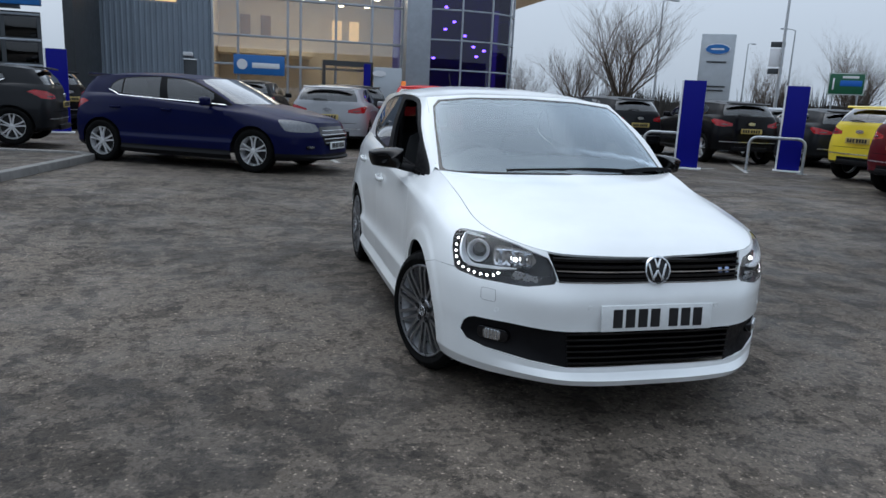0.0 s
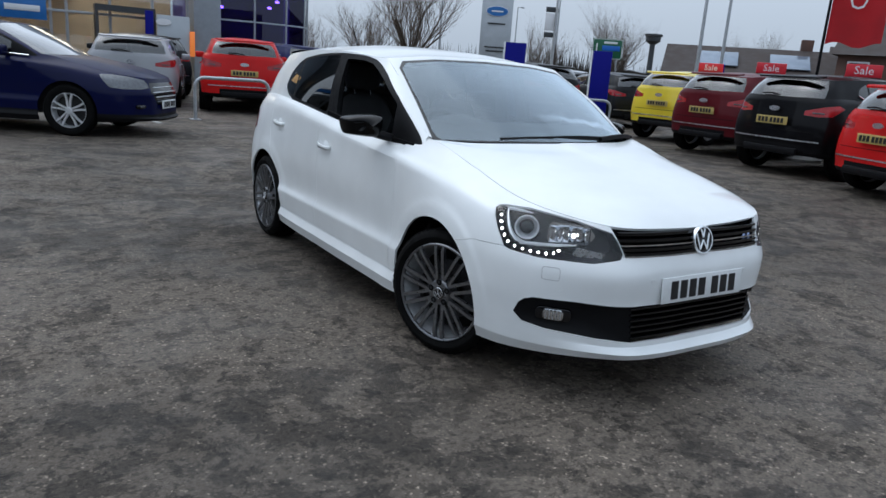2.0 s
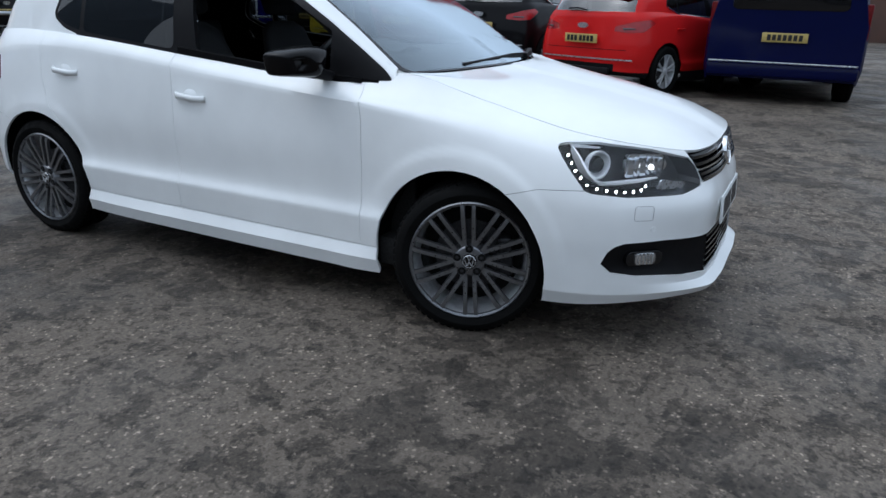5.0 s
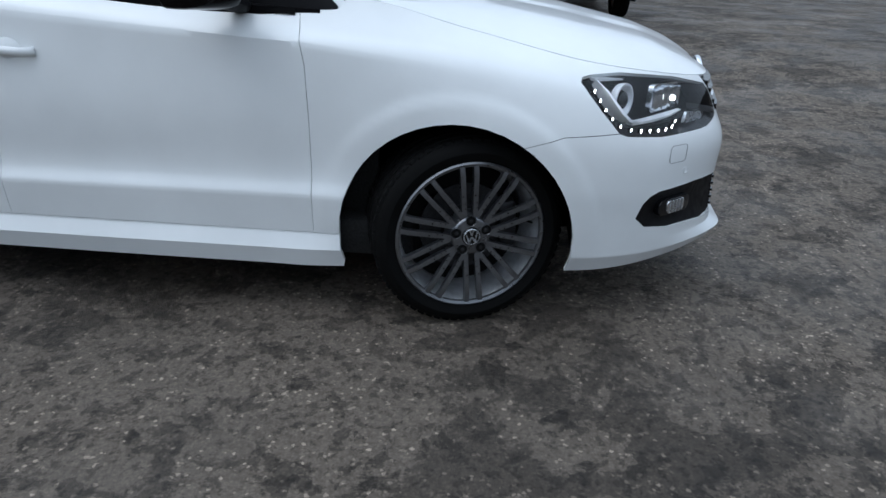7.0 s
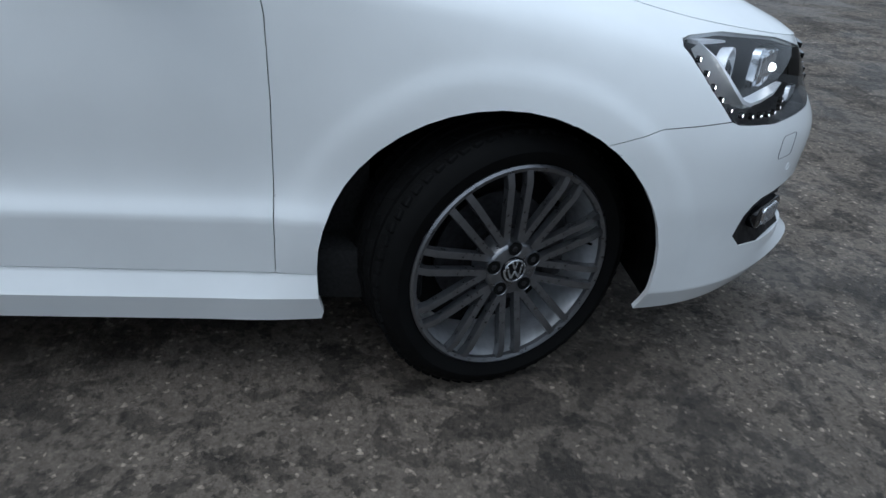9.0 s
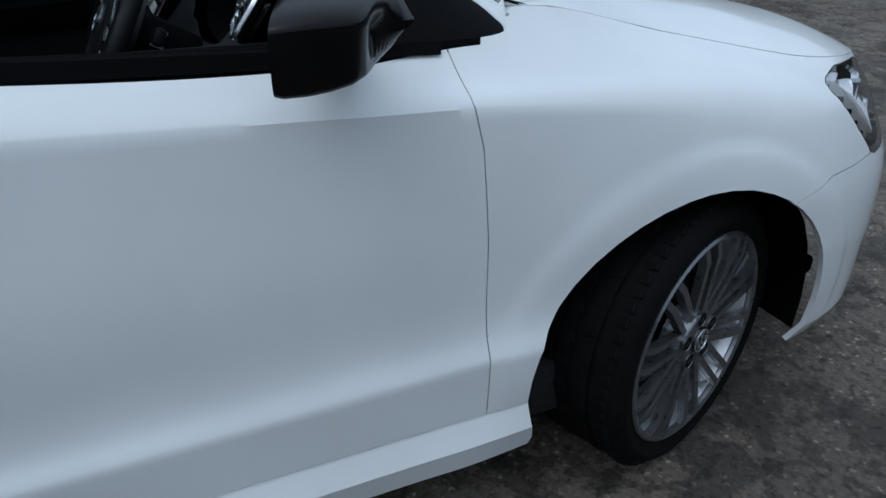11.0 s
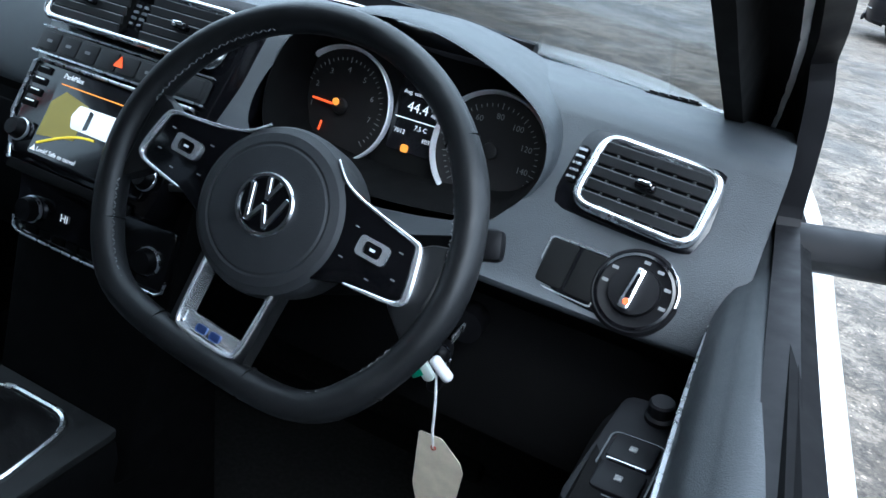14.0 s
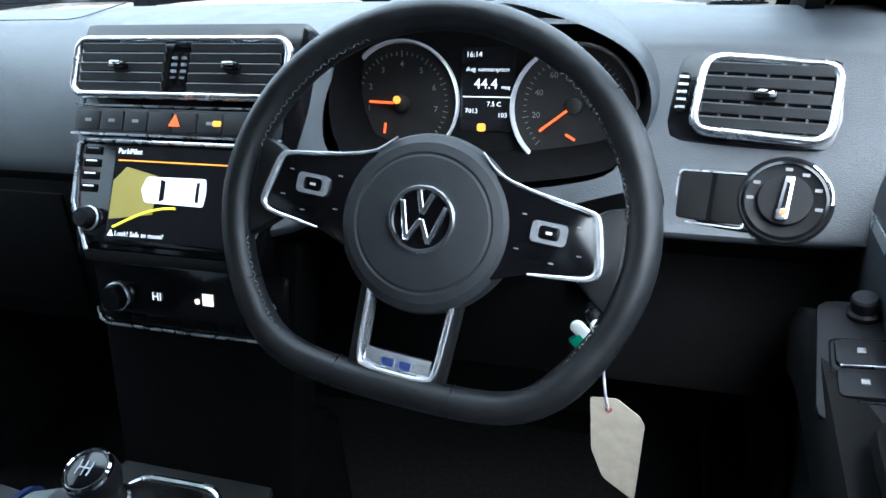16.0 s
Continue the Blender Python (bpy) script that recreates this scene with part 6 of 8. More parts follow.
for x in (.094, -.102):
    kb = part("rotary_knob", lathe([(.0125, 0), (.0125, .004), (.011, .010), (.0095, .014), (.0001, .0145)], at_stack(x, .878, .003), 32, False), BLACK_TRIM, bez, "round black knob")
    part("knob_ring", lathe([(.0128, .0), (.0138, .001), (.0138, .003), (.0128, .004)], at_stack(x, .878, .003), 32), SATIN, kb)
part("card_slot", prism(rounded(.19, .012, .004), .004, at_stack(-.002, .846, -.001), .001), DASH_LOW, stack)
# the climate panel stands steeper, below the ledge of the media unit
CLIMATE = basis((0, .880, .786), (-1, 0, 0), (0, -.30, 1))


def at_climate(x, up, out=0.0):
    return CLIMATE @ pose(-x, up, out)


part("lower_fascia", prism(soften([(-.136, .075), (.136, .075), (.128, -.050), (.116, -.30), (-.116, -.30), (-.128, -.050)], .1), .05, at_climate(0, 0, -.056), .006), DASH_LOW, white_car, "lower fascia with shade put into its near-black colour")
ac = part("climate_panel", prism(soften([(-.128, .040), (.128, .040), (.124, -.040), (-.124, -.040)], .15), .010, at_climate(0, 0, -.008), .003), PIANO, white_car, "climate panel with lit figures")
for x in (.096, -.096):
    kb = part("rotary_knob", lathe([(.0155, 0), (.0155, .009), (.0135, .015), (.0001, .0155)], at_climate(x, -.004, .002), 32, False), BLACK_TRIM, ac, "round climate knob")
    part("knob_ring", lathe([(.0158, .0), (.0170, .001), (.0170, .004), (.0158, .005)], at_climate(x, -.004, .002), 32), SATIN, kb)
words("readout", "HI", .0135, at_climate(.042, 0, .0035), GLOW_WHITE, ac, .0001)
part("lit_square", box((.014, .014, .0006), at_climate(-.026, .003, .0035)), material("display_cream", (1, .86, .7), .5, emit=.16), ac)
part("lit_dot", cyl(.0035, .0035, .0006, at_climate(-.012, .000, .0032), 10), bpy.data.materials["display_cream"], ac)
part("panel_trim", sweep([tuple(at_climate(x, u, .004).translation) for x, u in ((.126, -.020), (.123, -.034), (.114, -.039), (.0, -.040), (-.114, -.039), (-.123, -.034), (-.126, -.020))], .0018), SATIN, ac)
for i in range(9):
    part("climate_key", box((.020, .009, .002), at_climate(.092 - i * .023, -.029, .003), .001), DASH_LOW, ac)

# ---- driver's side vent and light switch ----
VENT = basis((-.5875, .7440, .9895), (-1, .14, 0), (0, -.74, 1))
vp_ = part("side_vent_panel", prism(soften([(-.086, -.046), (.072, -.046), (.074, .042), (-.078, .045)], .2), .010, VENT @ pose(0, 0, -.008), .003), PIANO, white_car, "gloss black panel round the driver's vent")
bead(soften([(-.058, -.036), (.0595, -.039), (.0615, .033), (-.054, .036)], .25, 6), .0048, .007, VENT @ pose(0, 0, .010), BRIGHT, vp_, "vent_surround", "bright chrome vent surround")
v = slatted_vent(vp_, VENT @ pose(.002, -.001, .016), .112, .066, 5, 5)
tw = part("thumb_wheel", prism(rounded(.009, .040, .003), .004, VENT @ pose(-.072, .002, .001), .001), DASH_LOW, vp_)
for i in range(5):
    part("wheel_rib", box((.009, .0025, .002), VENT @ pose(-.072, -.013 + i * .0075, .0055)), SATIN, tw)
SWP = basis((-.6115, .8010, .9135), (-1, .14, 0), (0, -.74, 1))
sq = part("blank_switch_panel", prism(soften([(-.096, -.033), (-.02, -.033), (-.02, .025), (-.098, .022)], .12), .006, SWP @ pose(0, 0, -.002), .002), PIANO, white_car, "gloss black blank switches")
for x0 in (-.078, -.046):
    part("blank_switch", prism(rounded(.028, .046, .003), .002, SWP @ pose(x0, -.004, .0035), .001), DARK, sq)
part("switch_edge", ring_frame(soften([(-.094, -.031), (-.03, -.031), (-.03, .022), (-.095, .020)], .1), soften([(-.0925, -.0295), (-.0315, -.0295), (-.0315, .0205), (-.0935, .0185)], .1), .001, SWP @ pose(0, 0, .004)), SATIN, sq)
ls = part("light_switch", lathe([(.0405, -.004), (.041, .004), (.038, .007), (.0355, .0055), (.0001, .0055)], SWP, 48, False), BLACK_TRIM, white_car, "round black light switch with a silver bar")
part("switch_bezel", lathe([(.0355, .004), (.0362, .0075), (.0335, .0085), (.033, .004)], SWP, 48), PIANO, ls)
part("switch_dial", cyl(.0235, .0225, .007, SWP @ pose(0, 0, .005), 40, .002), BLACK_TRIM, ls)
part("dial_bar", prism(soften([(-.0055, -.020), (.0055, -.020), (.0042, .020), (-.0042, .020)], .25), .010, SWP @ pose(0, 0, .011, 0, 0, -4), .002), BRIGHT, ls, "silver bar grip")
part("bar_inset", prism([(-.002, -.010), (.002, -.010), (.0016, .014), (-.0016, .014)], .0008, SWP @ pose(0, 0, .0208, 0, 0, -4)), PIANO, ls)
part("lit_dot", cyl(.003, .003, .0008, SWP @ pose(.0, -.0135, .0208), 12), GLOW_RED, ls, "small red lit mark")
for a in (90, 60, 25, -10, 150, 180):
    r = radians(a)
    part("switch_mark", box((.006, .003, .0006), SWP @ pose(.029 * math.cos(r), .029 * math.sin(r), .0057)), STITCH, ls)
# Chrome arc on the bezel's rim: a highlight built as a shape.
bm = bmesh.new()
add_sweep(bm, [tuple(SWP @ Vector((.0385 * math.cos(radians(a)), .0385 * math.sin(radians(a)), .006))) for a in range(0, 62, 6)], .002)
part("bezel_shine", bm, CHROME, ls)

# ---- gear lever and console ----
outl = [(-.116, .76), (.116, .76), (.112, 1.10), (.10, 1.62), (-.10, 1.62), (-.112, 1.10)]
con = part("centre_console", prism(soften(outl, .1), .30, pose(.012, .01, .260), .028), DASH_LOW, white_car, "centre console with footwell shade put into its dark colour")
part("gear_surround", prism(soften([(-.108, .905), (.108, .905), (.10, 1.16), (-.10, 1.16)], .2), .010, pose(.014, .003, .557), .004), CONSOLE, con, "grey gear lever surround")
ring = soften([(.088, .960), (-.044, .958), (-.058, 1.066), (-.040, 1.091), (.056, 1.091), (.078, 1.066)], .35, 6)
part("gear_frame", sweep([(x, y, .5695) for x, y in ring], [(-.0042, -.003), (.0042, -.003), (.0034, .003), (0, .0045), (-.0034, .003)], True), BRIGHT, con, "bright chrome gear boot frame")
bm = bmesh.new()
rows = []
top = Vector((.015, 1.050, .662))
for k in range(9):
    t = k / 8
    row = []
    for i, (x, y) in enumerate(curve([(p[0], p[1]) for p in ring], 1, True)):
        w = (1 - t) ** 1.4
        a = 2 * math.pi * i / len(ring)
        wr = .004 * math.sin(a * 3 + t * 9) * math.sin(math.pi * t)
        c = Vector((.014, 1.030, 0))
        q = Vector((x, y, 0)) - c
        row.append((c.x + (top.x - c.x) * t + q.x * (w * .93 + .13 * t) + wr, c.y + (top.y - c.y) * t + q.y * (w * .93 + .13 * t) + wr, .567 + (top.z - .567) * t ** .8))
    rows.append(row)
bm = skin(rows)
bmesh.ops.recalc_face_normals(bm, faces=bm.faces[:])
boot = part("gear_boot", bm, material("soft_boot_leather", (.006, .006, .0065), .5, 0, 0, .3, 40, .3, .5, 60), con, "creased black leather gear boot", 50)
gm = Matrix.Translation((.015, 1.052, .642)) @ pose(0, 0, 0, -14, 0, 0) @ Matrix.Scale(1.14, 4)
kn = part("gear_knob", lathe([(.010, 0), (.012, .01), (.013, .022), (.018, .030), (.0225, .042), (.023, .052), (.020, .060), (.0192, .061), (.0001, .0605)], gm, 36, False), LEATHER, con, "round black gear knob with a silver ring")
part("knob_ring", lathe([(.0205, .0585), (.0222, .0575), (.0218, .0605), (.0198, .0622), (.0190, .0612)], gm, 36), CHROME, kn)
part("knob_cap", lathe([(.0188, .0605), (.015, .0625), (.0001, .0635)], gm, 36, False), PIANO, kn, "dark cap with the gear pattern")
for x, y, w, h in ((-.006, 0, .0012, .014), (0, 0, .0012, .014), (.006, 0, .0012, .014), (0, 0, .012, .0012)):
    part("gear_mark", box((w, h, .0006), gm @ pose(x, y, .0640)), SATIN, kn)
part("knob_collar", lathe([(.0125, .0), (.0145, .002), (.0145, .006), (.0125, .008)], gm, 28), SATIN, kn)
hb_ = part("hand_brake", sweep([(.0, 1.52, .585), (0, 1.36, .625), (0, 1.28, .645), (0, 1.24, .655)], [(-.014, -.012), (.014, -.012), (.013, .012), (-.013, .012)]), LEATHER, con, "black hand brake lever")
part("brake_button", cyl(.008, .007, .014, basis((0, 1.24, .655), (1, 0, 0), (0, .2, 1)) @ pose(0, 0, 0, 0, 0, 0), 16), CHROME, hb_)

# ---- seats ----
def seat(x):
    t = thing("front_seat", "front seat in dark grey cloth with pale and blue side trim", "seat", Matrix.Translation((x, .02, .0)), "front seats")

    def pad(name, rows_, mat, label=""):
        b = skin(rows_)
        b.faces.new(list(b.verts)[:len(rows_[0])])
        b.faces.new(list(b.verts)[-len(rows_[0]):])
        bmesh.ops.recalc_face_normals(b, faces=b.faces[:])
        return part(name, b, mat, t, label, 55)
    n = 32

    def ring_at(cy, w, h, cz, e=.55):
        out = []
        for i in range(n):
            a = 2 * math.pi * i / n
            out.append((w * abs(math.cos(a)) ** e * (1 if math.cos(a) > 0 else -1), cy, cz + h * abs(math.sin(a)) ** e * (1 if math.sin(a) > 0 else -1)))
        return out
    pad("cushion", [ring_at(.962, .11, .018, .50, .8), ring_at(.966, .135, .036, .50, .75), ring_at(.975, .15, .050, .497, .7), ring_at(.995, .158, .062, .494, .65), ring_at(1.02, .163, .067, .492, .6), ring_at(1.06, .165, .07, .49), ring_at(1.25, .165, .065, .475), ring_at(1.50, .16, .06, .45)], GREY_CLOTH)
    for s in (-1, 1):
        def bol(cy, r, dx, cz, sc=1.0):
            return [(s * (.195 + dx) + r * math.cos(2 * math.pi * i / n), cy, cz + r * 1.15 * math.sin(2 * math.pi * i / n)) for i in range(n)]
        pad("side_bolster", [bol(.985, .014, -.03, .50), bol(.99, .032, -.022, .50), bol(1.005, .046, -.012, .50), bol(1.04, .057, -.005, .50), bol(1.10, .062, 0, .50), bol(1.30, .066, .005, .49), bol(1.52, .06, 0, .47)], GREY_CLOTH)
        part("trim_band", sweep(curve([(s * .150, .958, .505), (s * .156, .968, .537), (s * .166, 1.0, .557), (s * .174, 1.05, .569), (s * .180, 1.12, .577), (s * .188, 1.30, .572), (s * .185, 1.48, .545)], 5), [(-.022, -.008), (.022, -.008), (.016, .006), (-.016, .006)]), PALE_CLOTH, t, "pale grey trim band")
        part("blue_band", sweep(curve([(s * .128, .957, .508), (s * .134, .968, .541), (s * .143, 1.0, .560), (s * .151, 1.05, .571), (s * .157, 1.14, .576), (s * .164, 1.32, .566)], 5), [(-.005, -.008), (.005, -.008), (.004, .004), (-.004, .004)]), BLUE_CLOTH, t, "blue trim band")
    back = []
    for z, y, w, h in ((.48, 1.60, .19, .05), (.55, 1.60, .21, .065), (.75, 1.655, .22, .065), (.95, 1.72, .21, .06), (1.08, 1.765, .17, .05), (1.12, 1.78, .10, .03)):
        back.append([(w * abs(math.cos(a)) ** .6 * (1 if math.cos(a) > 0 else -1), y + h * abs(math.sin(a)) ** .7 * (1 if math.sin(a) > 0 else -1), z) for a in [2 * math.pi * i / n for i in range(n)]])
    pad("backrest", back, GREY_CLOTH)
    part("head_rest", box((.25, .085, .17), pose(0, 1.80, 1.24, -14), .04, 3), GREY_CLOTH, t)
    for s in (-1, 1):
        part("rest_post", cyl(.007, .007, .10, pose(s * .06, 1.785, 1.09, -12), 10), CHROME, t)
    part("seat_base", box((.36, .50, .16), pose(0, 1.27, .345), .02), DARK, t)
    part("seat_rail", box((.03, .60, .06), pose(.14, 1.27, .29), .005), DARK, t)
    return t


seat(-.36)
seat(.36)
rs = thing("rear_seat", "dark grey cloth rear bench seat", "seat")
part("cushion", box((1.24, .48, .16), pose(0, 2.15, .50, 6), .05, 3), GREY_CLOTH, rs)
part("backrest", box((1.22, .14, .62), pose(0, 2.48, .80, -18), .05, 3), GREY_CLOTH, rs)
part("base", box((1.22, .5, .18), pose(0, 2.17, .355), .02), DARK, rs)
for x in (-.36, .36):
    part("head_rest", box((.26, .08, .14), pose(x, 2.60, 1.14, -15), .035, 3), GREY_CLOTH, rs)

# ---- door cards ----
def door_card(s):
    prof = [(.728, .950), (.714, .951), (.702, .940), (.692, .915), (.690, .87), (.694, .80), (.694, .70), (.688, .50), (.69, .34)]
    rows_ = []
    for y in np.linspace(.52, 1.48, 25):
        dz = (y - .62) * .06
        inn = .006 * math.sin((y - .52) / .96 * math.pi)
        rows_.append([(s * (x - inn * (1 if z < .94 else .3)), y, z + dz * (1 if z > .8 else 0)) for x, z in curve(prof, 4)])
    b = skin(rows_, closed=False)
    bmesh.ops.solidify(b, geom=b.faces[:], thickness=.006)
    bmesh.ops.recalc_face_normals(b, faces=b.faces[:])
    d = part("door_card", b, DOOR_TRIM, white_car, "dark grey door card", 40)
    part("inner_seal", sweep([(s * .732, y, .948 + (y - .62) * .064) for y in np.linspace(.50, 1.46, 20)], [(-.010, -.006), (.010, -.006), (.004, .013), (-.004, .013)]), SEAL, white_car, "black window seal")
    arm = part("armrest", sweep(curve([(s * .668, .81, .790), (s * .660, .89, .830), (s * .656, .98, .838), (s * .652, 1.16, .830), (s * .655, 1.39, .825)], 5), [(-.030, -.05), (.030, -.05), (.034, .0), (.026, .014), (-.026, .014), (-.032, 0)]), DASH_LOW, d, "dark armrest")
    part("card_trim", sweep(curve([(s * .686, .70, .905), (s * .680, .90, .915), (s * .679, 1.10, .925), (s * .682, 1.40, .938)], 5), [(-.003, -.006), (.003, -.006), (.003, .006), (-.003, .006)]), SATIN if s < 0 else DASH_LOW, d, "slim trim strip")
    part("pull_handle", sweep(curve([(s * .664, 1.03, .852), (s * .650, 1.07, .872), (s * .645, 1.17, .880), (s * .650, 1.27, .876), (s * .666, 1.32, .855)], 4), .012), DASH_LOW, d, "door pull handle")
    part("door_speaker", cyl(.085, .08, .012, basis((s * .668, .72, .52), (0, -s, 0), (0, 0, 1)), 32, .004), DASH_LOW, d)
    if s < 0:
        sm = basis((s * .656, .941, .850), (-.97, .1, .15), (.08, -.97, .06))
        sw = part("switch_plate", prism(soften([(-.030, -.075), (.032, -.075), (.036, .062), (-.024, .066)], .25), .006, sm, .002), BLACK_TRIM, d, "window switch plate")
        part("mirror_knob", lathe([(.013, 0), (.013, .006), (.0105, .008), (.0105, .018), (.009, .020), (.0001, .020)], sm @ pose(.010, .047, .004), 28, False), BLACK_TRIM, sw, "round mirror control")
        part("switch_outline", ring_frame(rounded(.044, .070, .007), rounded(.041, .067, .006), .002, sm @ pose(.004, -.020, .005)), PIANO, sw)
        for dy in (-.037, -.003):
            k_ = part("window_switch", prism(rounded(.036, .030, .005), .005, sm @ pose(.004, dy, .005), .002), BLACK_TRIM, sw, "window switch")
            part("switch_mark", box((.006, .006, .0005), sm @ pose(.004, dy, .0102), .001), STITCH, k_)
        part("switch_divide", box((.030, .0012, .002), sm @ pose(.004, -.020, .0098)), SATIN, sw)
    return d


for s in (-1, 1):
    door_card(s)
    # broad inner trim of the windscreen pillar
    run = curve([(s * .655, .43, .975), (s * .640, .60, 1.085), (s * .618, .745, 1.180), (s * .600, .88, 1.258), (s * .582, 1.01, 1.322)], 5)
    part("screen_pillar_trim", sweep(run, [(-.010, -.046), (.008, -.048), (.014, -.030), (.016, .0), (.012, .030), (-.010, .040)]), DARK, white_car, "black windscreen pillar trim", 50)
    part("sill", box((.17, 2.4, .12), pose(s * .70, 1.35, .265), .01), CARPET, white_car)
    part("kick_panel", box((.02, .5, .45), pose(s * .69, .52, .55), .005), CARPET, white_car)
    part("pillar_trim", box((.035, .14, 1.0), pose(s * .68, 1.56, .80, 0, -s * 4, 0), .012), BLACK_TRIM, white_car, "dark door pillar trim")
    part("rear_card", box((.03, .80, .62), pose(s * .70, 2.0, .68), .012), DASH_LOW, white_car)
part("boot_back", box((1.25, .04, .70), pose(0, 2.95, .70), .01), CARPET, white_car)
part("parcel_shelf", box((1.2, .45, .02), pose(0, 2.74, 1.02), .006), CARPET, white_car)
mir = part("rear_view_mirror", box((.20, .022, .055), pose(0, .86, 1.315, -12), .010, 3), BLACK_TRIM, white_car, "inside mirror on the windscreen")
part("mirror_stem", cyl(.010, .010, .02, pose(0, .85, 1.315, 90), 12), BLACK_TRIM, mir)
part("mirror_glass", box((.186, .003, .043), pose(0, .872, 1.313, -12), .006), bpy.data.materials["mirror_silver"], mir)

# ---- key with its tags ----
key = thing("car_key", "black car key with a buff card tag on string", "key", Matrix.Translation((-.4520, .813, .798)))
part("key_head", box((.016, .036, .052), pose(.004, .015, -.030, 12, 0, 8), .007, 3), BLACK_TRIM, key)
part("key_blade", box((.003, .05, .010), pose(0, -.02, .0), .001), SATIN, key)
part("ignition_lock", cyl(.020, .019, .03, basis((0, -.045, 0), (1, 0, 0), (0, 0, 1)) @ pose(0, 0, -.02), 24, .003), BLACK_TRIM, key)
part("key_ring", lathe([(.011, -.0008), (.0125, 0), (.011, .0008), (.0098, 0)], basis((.0, .03, -.004), (1, 0, 0), (0, 0, 1)), 24), CHROME, key)
part("fob", prism(rounded(.014, .034, .006), .005, basis((.010, .045, -.014), (-.75, 0, .66), (.66, 0, .75)), .002), material("green_white_fob", (.55, .62, .58), .4, vary=.1, noise_scale=20), key, "pale fob with a green band")
part("fob_band", box((.0145, .012, .006), basis((.016, .0475, -.022), (-.75, 0, .66), (.66, 0, .75)), .001), material("fob_green", (.01, .22, .12), .4, vary=.1, noise_scale=20), key)
part("white_toggle", box((.012, .012, .030), pose(-.008, .042, -.012, 0, 50, 0), .005, 3), SIGN_WHITE, key)
part("string", sweep([(-.002, .04, -.014), (-.010, .047, -.05), (-.014, .050, -.085), (-.018, .050, -.104)], .0015), SIGN_WHITE, key, "white string")
tg = prism(soften([(.001, -.092), (-.026, -.090), (-.050, -.110), (-.056, -.122), (-.052, -.236), (-.016, -.206), (-.002, -.165)], .12), .0012, basis((0, .050, 0), (1, 0, 0), (0, 0, 1)))
part("card_tag", tg, TAGCARD, key, "buff card tag")
part("tag_eyelet", lathe([(.0022, -.001), (.0042, 0), (.0022, .0025), (.0016, 0)], basis((-.0185, .049, -.106), (-1, 0, 0), (0, 0, 1)), 16), material("eyelet_red", (.35, .06, .04), .5, vary=.1, noise_scale=20), key)


# ---- parked cars of the yard ----
CABIN = material("dark_cabin", (0.02, 0.02, 0.022), 0.8, vary=0.2, noise_scale=20)
CAR_GLASS = glass("car_glass", (0.16, 0.19, 0.21), 0.0, 3.2)
YARD_LAMP = material("dull_headlamp", (.13, .135, .145), .2, .6, vary=.2, noise_scale=30)
WHEEL_SHADE = material("wheel_shadow", (0.015, 0.015, 0.016), 0.6, vary=0.2, noise_scale=20)


def yard_wheel(parent, m, r):
    w = tyre("wheel", parent, r, r * .70, .21, False, "black tyre on a silver alloy rim")
    w.matrix_basis = m
    part("rim", lathe([(r * .71, .07), (r * .72, .085), (r * .67, .088), (r * .64, .05), (r * .62, -.07), (r * .66, -.08)], None, 28), SILVER_ALLOY, w)
    # Dark disc behind the spokes; its colour holds the shadow there.
    part("rim_shade_disc", cyl(r * .62, r * .62, .01, pose(0, 0, -.02), 24), WHEEL_SHADE, w)
    for i in range(5):
        for k in (-1, 1):
            part("spoke", sweep([(.03, k * .012, .075), (r * .4, k * .022, .08), (r * .68, k * .045, .082)], [(-.014, -.012), (.014, -.012), (.011, .008), (-.011, .008)]), SILVER_ALLOY, w).matrix_basis = Matrix.Rotation(2 * math.pi * i / 5, 4, 'Z')
    part("hub_cap", cyl(.05, .045, .02, pose(0, 0, .07), 16, .004), SILVER_ALLOY, w)
    return w


YARD_TAIL = material("yard_tail_lens", (.30, .006, .010), .2, 0, .4, .4, 20, .2)


